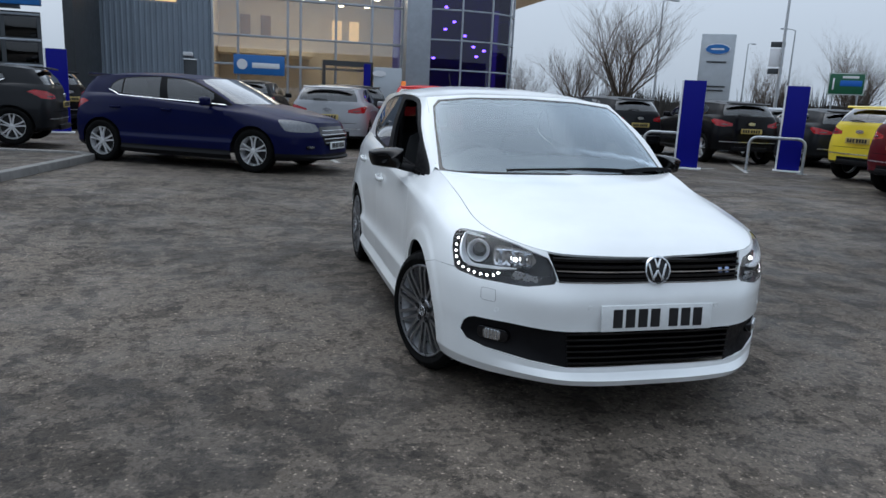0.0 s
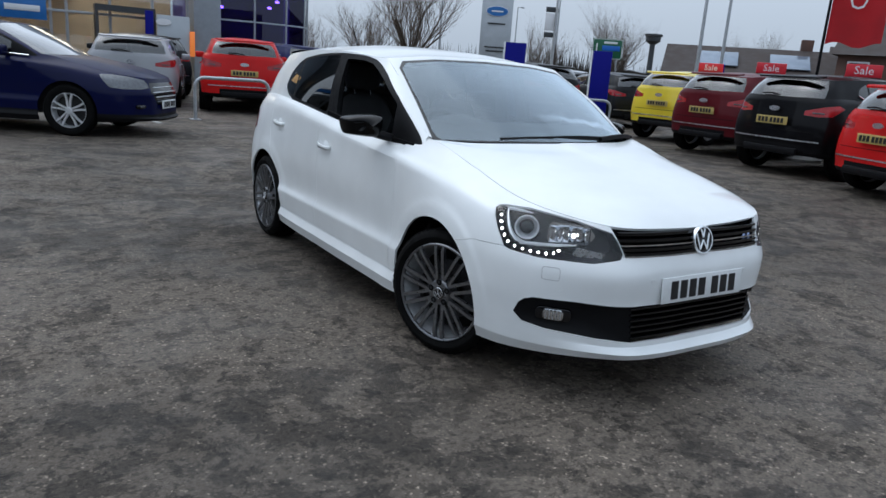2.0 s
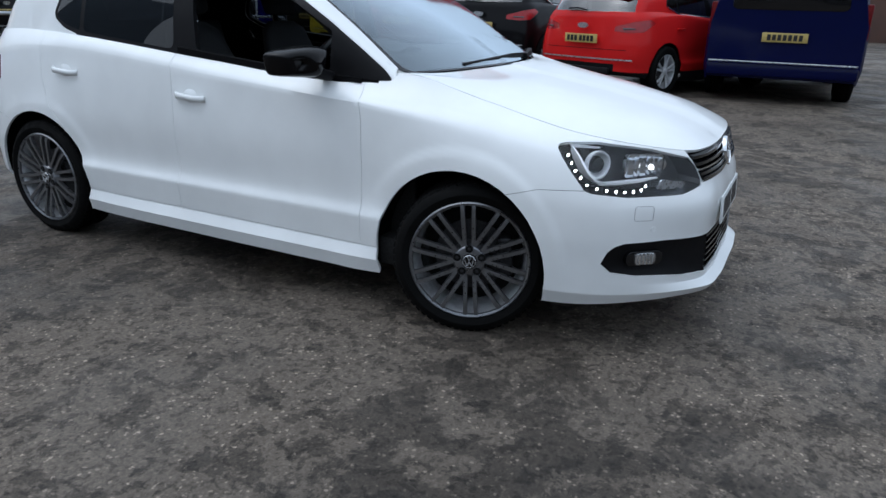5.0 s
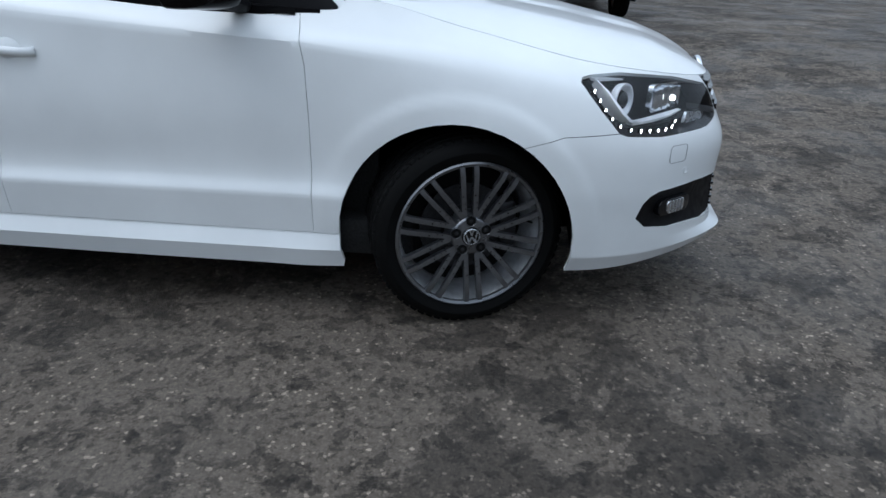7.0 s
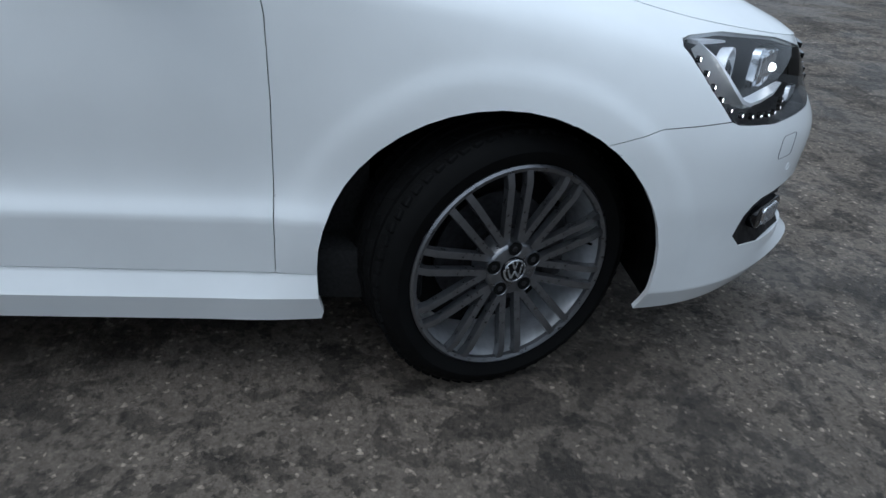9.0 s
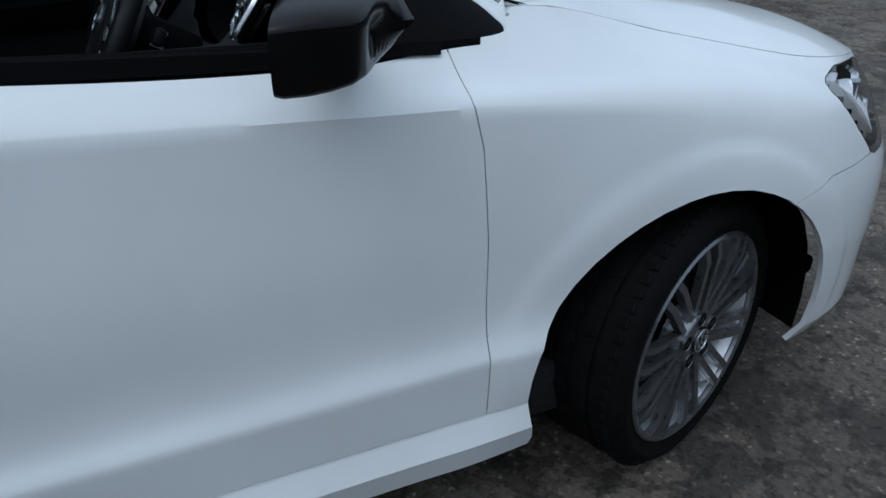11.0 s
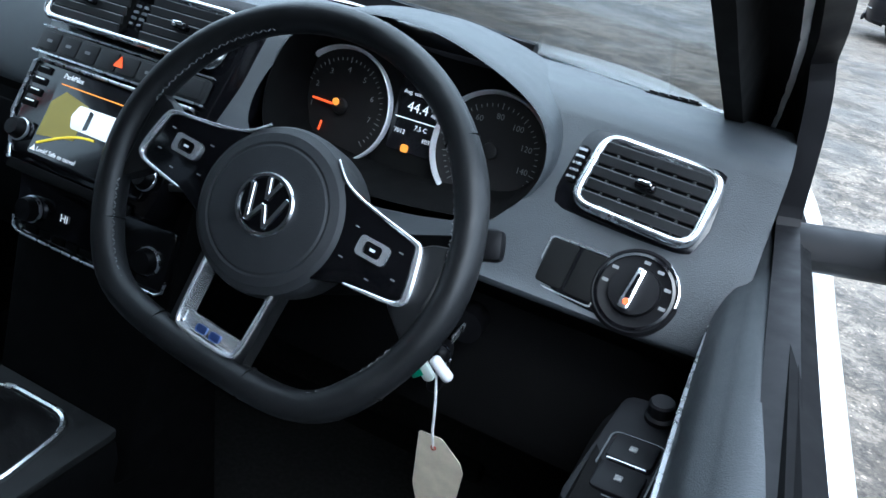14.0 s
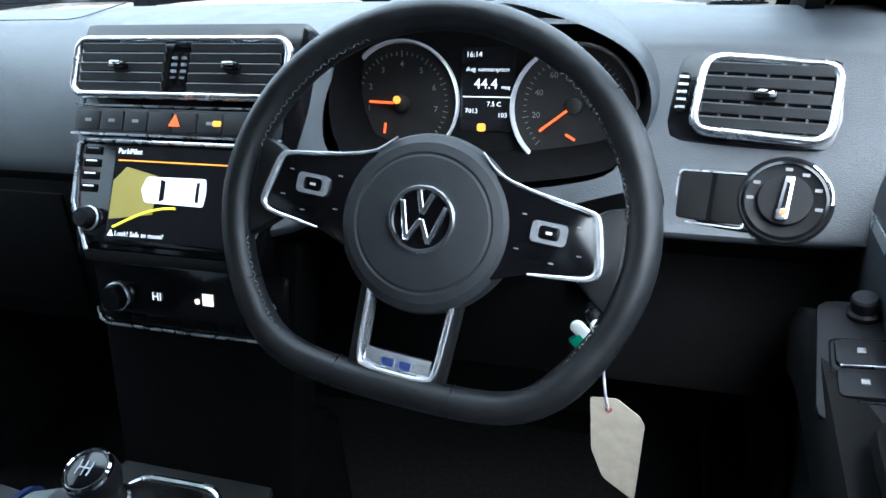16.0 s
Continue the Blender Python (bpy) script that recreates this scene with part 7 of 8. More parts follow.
def yard_car(name, label, sx, sy, sz, lift, r, strip=False, crown=1.0):
    """A hatchback or sport utility car, from the same lines as the white one, stretched."""
    def zz(z):
        return lift + (min(z, .95) + max(0.0, z - .95) * crown) * sz

    def mp(x, y, z):
        return (x * sx, y * sy, zz(z))

    def side(pts):
        return [(y * sy, zz(z)) for y, z in pts]

    def front(pts):
        return [(x * sx, zz(z)) for x, z in pts]
    t = thing(name, label, "car")
    lo, gr, rf = body_skins(5, 3, mp)
    bo = bonnet_skin(mp, 14)
    UV = ((0, 1, 0), (0, 0, 1))
    for s in (-1, 1):
        knife(lo, side([(-1, .0), (-1, .30), (3.6, .31), (3.6, 0)]), *UV, 14, (s, 0, 0), -0.3)
    for s, k in ((-1, 32), (1, 33)):
        w = [(.707 * (x * sx - y * sy), zz(z)) for x, y, z in ((.46, 3.10, .80), (.46, 3.09, .86), (.66, 2.98, .925), (.735, 2.80, .95), (.77, 2.72, .91), (.74, 2.92, .80), (.62, 3.03, .785))]
        knife(lo, w, (.707 * s, -.707, 0), (0, 0, 1), k, (.707 * s, .707, 0), 0.5, only=(0, 14))
    knife(lo, front([(-.46, .40), (.46, .40), (.46, .30), (-.46, .30)]), (1, 0, 0), (0, 0, 1), 14, (0, 1, 0), 0.3)
    for s, k in ((-1, 30), (1, 31)):
        knife(lo, [(u * (sx + sy) / 2, zz(z)) for u, z in HEAD], (.8 * s, .6, 0), (0, 0, 1), k, (.6 * s, -.8, .2), 0.2)
    knife(lo, front([(-.40, .70), (-.44, .58), (-.30, .42), (.30, .42), (.44, .58), (.40, .70)]), (1, 0, 0), (0, 0, 1), 12, (0, -1, 0), 0.4)
    for cy in (0.012, 2.475):
        for s in (-1, 1):
            knife(lo, arch(cy * sy, r + .0, r * 1.15), *UV, 1, (s, 0, 0), 0.2)
    lo_tree = BVHTree.FromBMesh(lo)
    body = part("body", take(lo, 0, 0.0, .01), WHITE, t, "", 35, DARK)
    part("sill_cladding", take(lo, 14, 0.0, .01), BLACK_TRIM, t, "black lower cladding", 35, DARK)
    for k in (32, 33):
        part("tail_lamp", take(lo, k, .002, .01), YARD_TAIL, t, "red tail lamp", 35, DARK)
    for k in (30, 31):
        part("headlamp", take(lo, k, .002, .01), YARD_LAMP, t, "clear headlamp", 35, DARK)
    part("grille", take(lo, 12, .002, .01), BLACK_GLOSS, t, "black grille", 35, DARK)
    for z in (.46, .52, .58, .64):
        w = .30 + .11 * (1 - abs(z - .58) / .12)
        pts = []
        for i in range(-6, 7):
            hit = lo_tree.ray_cast(Vector((w * sx * i / 6, -3, zz(z))), Vector((0, 1, 0)))[0]
            if hit is not None:
                pts.append((hit.x, hit.y - .004, hit.z))
        part("grille_bar", sweep(pts, .008), SATIN, t, "bright grille bar")
    for s in (-1, 1):
        hit = lo_tree.ray_cast(Vector((.56 * s * sx, -3, zz(.40))), Vector((0, 1, 0)))[0]
        fl = part("fog_lamp", box((.17, .05, .05), Matrix.Translation(hit + Vector((0, .012, 0))) @ pose(0, 0, 0, 0, 0, 22 * s), .015), BLACK_GLOSS, t, "black fog lamp recess")
        part("fog_lens", box((.075, .02, .032), Matrix.Translation(hit + Vector((.02 * s, -.012, 0))) @ pose(0, 0, 0, 0, 0, 22 * s), .008), YARD_LAMP, fl)
    part("bonnet", take(bo, 0, .002, .01), WHITE, t, "", 40, DARK)
    part("roof", take(rf, 0, 0, .02), WHITE, t, "", 35, DARK)
    for s in (-1, 1):
        knife(gr, side(DLO), *UV, 40, (s, 0, 0), .1)
        knife(gr, side(GF), *UV, 41, (s, 0, 0), .1)
        knife(gr, side(GR), *UV, 41, (s, 0, 0), .1)
        knife(gr, side(GT), *UV, 41, (s, 0, 0), .1)
    knife(gr, front(SCREEN), (1, 0, 0), (0, 0, 1), 41, (0, -1, .3), .3)
    knife(gr, front([(-.60, 1.045), (.60, 1.045), (.57, 1.20), (.50, 1.33), (-.50, 1.33), (-.57, 1.20)]), (1, 0, 0), (0, 0, 1), 41, (0, 1, 0), .3)
    part("upper_body", take(gr, 0, 0, .02), WHITE, t, "", 35, DARK)
    part("window_surround", take(gr, 40, 0, .015), BLACK_TRIM, t, "", 35, DARK)
    g = part("glazing", take(gr, 41, 0, .004), CAR_GLASS, t, "dark tinted windows", 35, CLEAR_BACK)
    g.visible_shadow = False
    part("spoiler", prism(soften([(-.54 * sx, -.05), (.54 * sx, -.05), (.47 * sx, .045), (-.47 * sx, .045)], .2), .022, pose(0, 2.925 * sy, zz(1.365), -14), .006), WHITE, t)
    part("rear_wiper", sweep([mp(0, 3.055, 1.06), mp(.16, 3.05, 1.09), mp(.30, 3.04, 1.08)], .011), BLACK_TRIM, t)
    pl = part("rear_plate", box((.52, .012, .111), pose(0, 3.145 * sy, zz(.70)), .003), PLATE_YELLOW, t, "yellow rear plate with dark characters")
    for i in range(7):
        part("plate_bar", box((.042, .004, .07), pose(-.18 + i * .06 + (.02 if i > 3 else 0), 3.153 * sy, zz(.70))), PLATE_INK, pl)
    pf = part("front_plate", box((.52, .012, .111), pose(0, -.89 * sy, zz(.42)), .003), PLATE_WHITE, t, "white front plate")
    for i in range(7):
        part("plate_bar", box((.042, .004, .07), pose(-.18 + i * .06 + (.02 if i > 3 else 0), -.897 * sy, zz(.42))), PLATE_INK, pf)
    part("badge", cyl(.07, .07, .012, basis((0, 3.12 * sy, zz(.86)), (-1, 0, 0), (0, 0, 1)) @ Matrix.Diagonal((1.2, .5, 1, 1)), 20), SATIN, t, "small oval badge")
    part("tow_insert", box((.9, .05, .10), pose(0, 3.10 * sy, zz(.30)), .02), BLACK_TRIM, t)
    # number recess, bright bumper edge and reversing lamps follow the tail's curve
    def tail_line(z, w, lift_off, n=14):
        pts = []
        for i in range(-n, n + 1):
            hit = lo_tree.ray_cast(Vector((w * sx * i / n, 6, zz(z))), Vector((0, -1, 0)))[0]
            if hit is not None:
                pts.append((hit.x, hit.y + lift_off, hit.z))
        return pts
    part("bumper_edge", sweep(tail_line(.455, .68, .002), [(-.004, -.009), (.006, -.007), (.006, .007), (-.004, .009)]), SATIN, t, "bright rear bumper edge")
    part("tailgate_seam", sweep(tail_line(.575, .60, -.001), .004), DARK, t)
    for s in (-1, 1):
        hit = lo_tree.ray_cast(Vector((.60 * s * sx, 6, zz(.835))), Vector((0, -1, 0)))[0]
        part("reversing_lamp", box((.16, .016, .020), Matrix.Translation(hit) @ pose(0, 0, 0, 0, 0, -28 * s), .006), YARD_LAMP, t, "clear reversing lamp")
    if strip:
        for s in (-1, 1):
            pts = [mp(s * float(np.interp(y, (.4, 1.3, 2.2), (.742, .757, .742))), y, .948 + (y - .43) * .047) for y in np.linspace(.45, 2.2, 16)] + [mp(s * .70, 2.40, 1.13)]
            part("waist_strip", sweep(pts, .009), CHROME, t, "bright chrome waist strip")
    for s in (-1, 1):
        part("door_mirror", box((.19, .10, .13), pose(s * .88 * sx, .70 * sy, zz(1.0)), .035, 3), WHITE, t)
        part("mirror_arm", box((.12, .05, .03), pose(s * .77 * sx, .70 * sy, zz(.96)), .008), BLACK_TRIM, t)
        for y in (1.372, 2.227):
            part("door_handle", box((.03, .17, .028), pose(s * .82 * sx, y * sy, zz(.84)), .008), WHITE, t)
        face = basis((0, 0, 0), (0, 1, 0) if s > 0 else (0, -1, 0), (0, 0, 1))
        for y in (0, 2.475):
            yard_wheel(t, Matrix.Translation((s * .735 * sx, y * sy, r)) @ face @ Matrix.Rotation(.3 + y, 4, 'Z'), r)
    part("cabin_floor", box((1.35 * sx, 2.9 * sy, .62 * sz), pose(0, 1.45 * sy, zz(.56)), .05), CABIN, t, "dark cabin")
    for s in (-1, 1):
        for y in (1.35, 2.2):
            part("seat_back", box((.46, .12, .62), pose(s * .36, y * sy, zz(1.0), -12), .05), CABIN, t)
            part("head_rest", box((.26, .09, .17), pose(s * .36, y * sy + .1, zz(1.33), -8), .035), CABIN, t)
    for b in (lo, gr, rf, bo):
        b.free()
    return t


def repaint(t, mat):
    for o in t.children:
        if o.name.split(".")[0] in ("body", "bonnet", "roof", "upper_body", "spoiler", "door_mirror", "door_handle"):
            o.material_slots[0].link = 'OBJECT'
            o.material_slots[0].material = mat


def heading(x, y, dx, dy, back=0.0, z=YARD):
    """Stands a car with its front axle, or a point back metres behind it, at x, y, its nose along dx, dy."""
    a = math.atan2(dy, dx) + math.pi / 2
    d = Vector((dx, dy)).normalized() * back
    return Matrix.Translation((x + d.x, y + d.y, z)) @ Matrix.Rotation(a, 4, 'Z')


PAINTS = {k: paint(k + "_car_paint", c, .3) for k, c in dict(blue=(.0012, .0030, .036), silver=(.30, .31, .33), red=(.52, .012, .012), black=(.003, .003, .004), maroon=(.085, .006, .010), yellow=(.72, .56, .03), grey=(.012, .013, .015), navy=(.01, .014, .07), white=(.62, .63, .65)).items()}
hatch = yard_car("parked_hatchback", "", 1.07, 1.07, 1.01, 0.0, .318, True, .86)
suv = yard_car("parked_suv", "", 1.04, 1.07, 1.045, .055, .345, True, .82)
WB = 2.475 * 1.07


def park(t, m, colour, name, label):
    c = copy_thing(t, m)
    c.name = name
    repaint(c, PAINTS[colour])
    tagged(c, label, "car", "cars parked in the yard")
    return c


park(hatch, heading(-2.76 + .36, 8.25 + .62, .865, -.50, WB / 2), "blue", "blue_hatchback", "dark blue hatchback with silver alloy wheels and chrome waist strip")
park(hatch, heading(.0, 13.1, .25, .97, WB), "silver", "silver_hatchback", "silver hatchback with a dark rear window, parked nose to the showroom")
park(suv, heading(1.98, 12.25, .27, .97, WB), "red", "red_suv", "bright red sport utility car behind a steel hoop rail")
park(suv, heading(-1.9, 17.5, .15, 1.0, WB), "black", "black_suv", "black sport utility car parked by the showroom entrance")
park(suv, heading(1.05, 16.8, -.15, 1.0, WB), "grey", "grey_suv", "dark grey sport utility car by the showroom entrance")
park(suv, heading(4.1, 14.6, -.25, 1.0, WB), "navy", "navy_suv", "dark navy sport utility car near the glass tower")
park(hatch, heading(5.4, 13.3, -.3, 1.0, WB), "black", "black_hatchback", "black hatchback with red tail lamps in a marked bay")
park(hatch, heading(-5.9, 11.3, -1.0, -.05, WB * .95), "grey", "grey_hatchback", "dark grey hatchback on the raised pavement").location.z = YARD + .075
park(suv, heading(-6.6, 16.2, -.9, .5, WB), "black", "black_suv", "black sport utility car near the workshop door")
park(hatch, heading(-5.2, 19.0, .95, .3, WB), "navy", "blue_hatchback", "mid blue hatchback in front of the cladding")
park(suv, heading(7.6, 13.6, -.1, 1.0, WB), "grey", "grey_suv", "dark grey sport utility car behind the blue totem")
park(suv, heading(9.55, 11.7, .12, 1.0, WB), "black", "black_suv", "black sport utility car with a yellow plate behind a hoop rail")
park(hatch, heading(11.9, 11.0, .3, 1.0, WB), "grey", "grey_hatchback", "dark grey hatchback behind the second blue totem")
park(hatch, heading(12.3, 13.6, .3, 1.0, WB), "silver", "silver_hatchback", "silver hatchback in the back row")
park(hatch, heading(14.8, 12.4, .4, 1.0, WB), "white", "white_hatchback", "pale hatchback in the back row")
park(hatch, heading(17.0, 11.6, .4, 1.0, WB), "black", "black_hatchback", "black hatchback in the back row")
park(suv, heading(9.95, 7.75, 1.0, .10, WB), "yellow", "yellow_suv", "bright yellow sport utility car with a yellow plate")
park(suv, heading(8.75, 5.60, 1.0, .0, WB), "maroon", "maroon_suv", "deep maroon sport utility car in the sale row")
park(suv, heading(7.80, 3.55, 1.0, -.08, WB), "black", "black_suv", "black sport utility car with a sale board on its roof")
park(hatch, heading(-3.6, -12.3, -1.0, .1, WB / 2, .0), "black", "black_hatchback", "black hatchback parked across the road from the yard")
park(hatch, heading(7.02, 1.50, 1.0, -.38, WB), "red", "red_hatchback", "bright red hatchback with a sale board on its roof")
for o in (hatch, suv):
    for c in list(o.children_recursive):
        bpy.data.objects.remove(c)
    bpy.data.objects.remove(o)

# blue van
van = thing("blue_van", "dark blue van with a yellow rear plate, parked tail outwards", "van", heading(7.75, -.62, 1.0, .05, 2.9))
secs = []
for y, w, h0, h1, tuck in ((-.85, .70, .35, .95, .06), (-.70, .82, .26, 1.05, .10), (0, .88, .24, 1.18, .16), (.55, .90, .24, 1.30, .22), (1.2, .91, .24, 1.86, .20), (2.2, .92, .24, 1.90, .18), (3.4, .92, .24, 1.90, .18), (3.72, .91, .26, 1.88, .18), (3.78, .88, .30, 1.80, .17)):
    half = [(w * .96, h0), (w, h0 + .18), (w, .62), (w, .95), (w - tuck * .15, 1.05), (w - tuck, h1 - .10), (w - tuck - .10, h1 - .02), (.4, h1), (0, h1 + .005)]
    secs.append([(-x, y, min(z, h1)) for x, z in half] + [(x, y, min(z, h1)) for x, z in half[::-1][1:]])
bm = skin(secs, closed=False)
bm.faces.new([v for v in list(bm.verts)[:17]])
bm.faces.new([v for v in list(bm.verts)[-17:]])
bmesh.ops.recalc_face_normals(bm, faces=bm.faces[:])
part("body", bm, PAINTS["blue"], van)
part("rear_window", prism(soften([(-.66, 1.12), (.66, 1.12), (.60, 1.66), (-.60, 1.66)], .15), .02, basis((0, 3.765, 0), (-1, 0, 0), (0, 0, 1)), .004), BLACK_GLOSS, van, "dark rear window")
for s in (-1, 1):
    part("tail_lamp", box((.12, .06, .42), pose(s * .84, 3.74, 1.0), .02), RED_LENS, van, "tall red tail lamp")
    part("side_window", box((.02, 1.2, .40), pose(s * .83, 1.35, 1.42, 0, s * 12, 0), .008), BLACK_GLOSS, van)
    part("side_window", box((.02, 1.1, .40), pose(s * .83, 2.75, 1.42, 0, s * 12, 0), .008), BLACK_GLOSS, van)
    part("door_mirror", box((.16, .12, .24), pose(s * 1.02, .55, 1.15), .04), BLACK_TRIM, van)
    face = basis((0, 0, 0), (0, 1, 0) if s > 0 else (0, -1, 0), (0, 0, 1))
    for y in (0, 2.9):
        yard_wheel(van, Matrix.Translation((s * .80, y, .33)) @ face, .33)
part("rear_bumper", box((1.74, .10, .16), pose(0, 3.78, .40), .03), PAINTS["blue"], van)
part("bumper_strip", box((1.70, .03, .02), pose(0, 3.84, .50), .006), SATIN, van, "bright bumper strip")
vp = part("rear_plate", box((.52, .012, .111), pose(0, 3.80, .80), .003), PLATE_YELLOW, van, "yellow rear plate")
for i in range(7):
    part("plate_bar", box((.042, .004, .07), pose(-.18 + i * .06, 3.808, .80)), PLATE_INK, vp)

# ---- boards, flag, hoops, totems ----
SALE_RED = material("sale_red", (.62, .02, .035), .45, vary=.06, noise_scale=4)
BANNER = material("banner_red", (.55, .03, .04), .7, vary=.12, noise_scale=2)


def sale_board(x, y, z, a):
    t = thing("sale_board", "red sale board with white lettering on a car roof", "sign", pose(x, y, z, 0, 0, a), "sale boards")
    b = part("board", box((.52, .03, .20), pose(0, 0, .13), .01), SALE_RED, t)
    part("foot", box((.5, .18, .03), pose(0, 0, .015), .01), BLACK_TRIM, t)
    words("lettering", "Sale", .18, basis((0, -.0165, .13), (1, 0, 0), (0, 0, 1)), SIGN_WHITE, b)
    return t


for x, y, z, a in ((8.65, 1.20, YARD + 1.40, -62), (9.4, 3.67, YARD + 1.475, -58), (10.05, 5.75, YARD + 1.475, -55), (11.25, 8.05, YARD + 1.475, -52)):
    sale_board(x, y, z, a)
fl = thing("feather_flag", "tall red fabric flag with white lettering on a dark pole", "flag", pose(9.9, 4.75, YARD, 0, 0, -62))
part("pole", cyl(.03, .015, 5.4, None, 10), BLACK_TRIM, fl)
bm = bmesh.new()
cols = 8
g = [[bm.verts.new((.03 + .85 * i / cols, .05 * math.sin(i * .8 + j * .25), 2.05 + j * .24 + .05 * math.sin(i))) for i in range(cols + 1)] for j in range(14)]
for a, b in zip(g, g[1:]):
    for i in range(cols):
        bm.faces.new((a[i], a[i + 1], b[i + 1], b[i]))
bmesh.ops.solidify(bm, geom=bm.faces[:], thickness=.006)
cloth = part("cloth", bm, BANNER, fl, "red fabric")
words("lettering", "CLEARANCE", .37, basis((.45, -.09, 3.65), (0, 0, 1), (-1, 0, 0)), SIGN_WHITE, cloth)
part("base", lathe([(.0001, 0), (.35, 0), (.35, .05), (.06, .10), (.0001, .10)], None, 24, False), CONCRETE, fl)


def hoop(x0, y0, x1, y1, h=.72):
    t = thing("hoop_rail", "galvanised steel hoop rail set in the asphalt", "rail", Matrix.Translation((x0, y0, YARD)), "hoop rails")
    d = Vector((x1 - x0, y1 - y0, 0))
    u = d.normalized()
    r = .16
    pts = [Vector((0, 0, -.05)), Vector((0, 0, h - r))] + [u * (r - r * math.cos(a)) + Vector((0, 0, h - r + r * math.sin(a))) for a in (.3, .6, .9, 1.2, 1.57)]
    pts += [d - u * (r - r * math.cos(a)) + Vector((0, 0, h - r + r * math.sin(a))) for a in (1.57, 1.2, .9, .6, .3)] + [d + Vector((0, 0, h - r)), d + Vector((0, 0, -.05))]
    part("tube", sweep(pts, .03, up=d.cross(Vector((0, 0, 1))).normalized()), GALV, t)
    for q in (Vector(), d):
        part("foot_plate", box((.16, .16, .012), Matrix.Translation(q + Vector((0, 0, .006))), .003), GALV, t)
    return t


hoop(.50, 10.15, 1.75, 10.0)
hoop(8.45, 9.7, 9.35, 9.1)
hoop(6.55, 10.7, 7.3, 10.1)
hoop(3.95, 11.55, 5.2, 11.3)


def blue_totem(x, y, a, h=1.78, w=.44):
    t = thing("blue_totem", "upright royal blue display panel with a white edge", "sign", pose(x, y, YARD, 0, 0, a), "blue totems")
    part("panel", box((w, .10, h), pose(0, 0, h / 2 + .03), .012), BLUE_SIGN, t)
    part("edge", box((.035, .11, h), pose(-w / 2 - .02, 0, h / 2 + .03), .006), SIGN_WHITE, t, "white edge strip")
    part("base", box((w + .15, .35, .03), pose(0, 0, .015), .005), SIGN_WHITE, t)


blue_totem(7.1, 9.85, -36)
blue_totem(9.5, 9.7, -40)
blue_totem(-6.15, 15.4, 8, 1.9)
blue_totem(14.2, 10.2, -50)

# ---- street furniture beyond the yard ----
maker_totem = thing("maker_sign", "tall grey roadside totem sign with a blue oval", "sign", pose(27.3, 38.6, 0, 0, 0, -33))
part("panel", box((2.1, .35, 6.3), pose(0, 0, 3.15), .03), SIGN_GREY, maker_totem)
bm = cyl(.75, .75, .06, basis((0, -.18, 5.35), (1, 0, 0), (0, 0, 1)) @ Matrix.Diagonal((1, .42, 1, 1)), 40, .02)
ov = part("oval", bm, SIGN_BLUE2, maker_totem, "blue oval with a white rim")
part("oval_rim", lathe([(.77, -.01), (.77, .05), (.72, .065), (.72, -.01)], basis((0, -.18, 5.35), (1, 0, 0), (0, 0, 1)) @ Matrix.Diagonal((1, .43, 1, 1)), 40), SIGN_WHITE, ov)
for z, w in ((5.35, .8), (4.55, 1.2), (3.0, 1.4), (2.75, 1.2)):
    part("letter_bar", box((w, .03, .10), pose(0, -.23, z), .005), SIGN_WHITE if z > 5 else ALU_DARK, maker_totem)
gs = thing("road_sign", "green direction sign with blue and white panels on two posts", "sign", pose(34.0, 34.6, 0, 0, 0, -45))
GREEN = material("road_green", (.008, .10, .045), .4, vary=.06, noise_scale=3)
part("plate", box((2.05, .05, 1.35), pose(0, 0, 3.45), .02), GREEN, gs)
part("border", ring_frame(rounded(2.0, 1.3, .1), rounded(1.94, 1.24, .08), .01, basis((0, -.03, 3.45), (1, 0, 0), (0, 0, 1))), SIGN_WHITE, gs)
part("blue_patch", box((1.2, .02, .34), pose(.25, -.035, 3.5), .01), material("road_blue", (.01, .12, .5), .4, vary=.05, noise_scale=3), gs)
part("arrow", box((.09, .02, .7), pose(-.72, -.035, 3.45), .01), SIGN_WHITE, gs)
part("word_bar", box((.9, .02, .14), pose(.2, -.035, 3.87), .01), SIGN_WHITE, gs)
for dx in (-.7, .7):
    part("post", cyl(.05, .05, 3.9, pose(dx, .08, 0), 10), GALV, gs)


def street_lamp(x, y, h, a, boards=False):
    t = thing("street_lamp", "tall grey street lamp column" + (" carrying small banners" if boards else ""), "lamp", pose(x, y, 0, 0, 0, a), "street lamps")
    part("column", cyl(.11, .05, h, None, 10), GALV, t)
    part("arm", sweep([(0, 0, h - .05), (.3, 0, h + .05), (.8, 0, h + .08)], .035), GALV, t)
    part("head", box((.55, .2, .10), pose(.95, 0, h + .06), .03), ALU, t)
    if boards:
        for z, m in ((4.5, SIGN_WHITE), (5.2, ALU_DARK), (3.75, ALU_DARK)):
            part("banner", box((.75, .04, 1.0 if m is SIGN_WHITE else .3), pose(.25, -.13, z), .01), m, t)


for x, y, h, a, b in ((26.6, 31.6, 11, 150, True), (26.2, 44, 8.9, 0, False), (39.7, 46.7, 8.0, 170, False), (46, 60.8, 8.2, 20, False), (28, 22, 10.5, 160, False), (30.5, 22.5, 10, 10, False)):
    street_lamp(x, y, h, a, b)
tk = thing("water_tower", "small dark tank on a stem beyond the trees", "tower", pose(52, 47, 0))
part("stem", cyl(.3, .25, 5.2, None, 12), ALU_DARK, tk)
part("tank", lathe([(.3, 5.0), (.7, 5.3), (.72, 5.7), (.85, 5.75), (.85, 5.95), (.1, 6.0)], None, 20), ALU_DARK, tk)

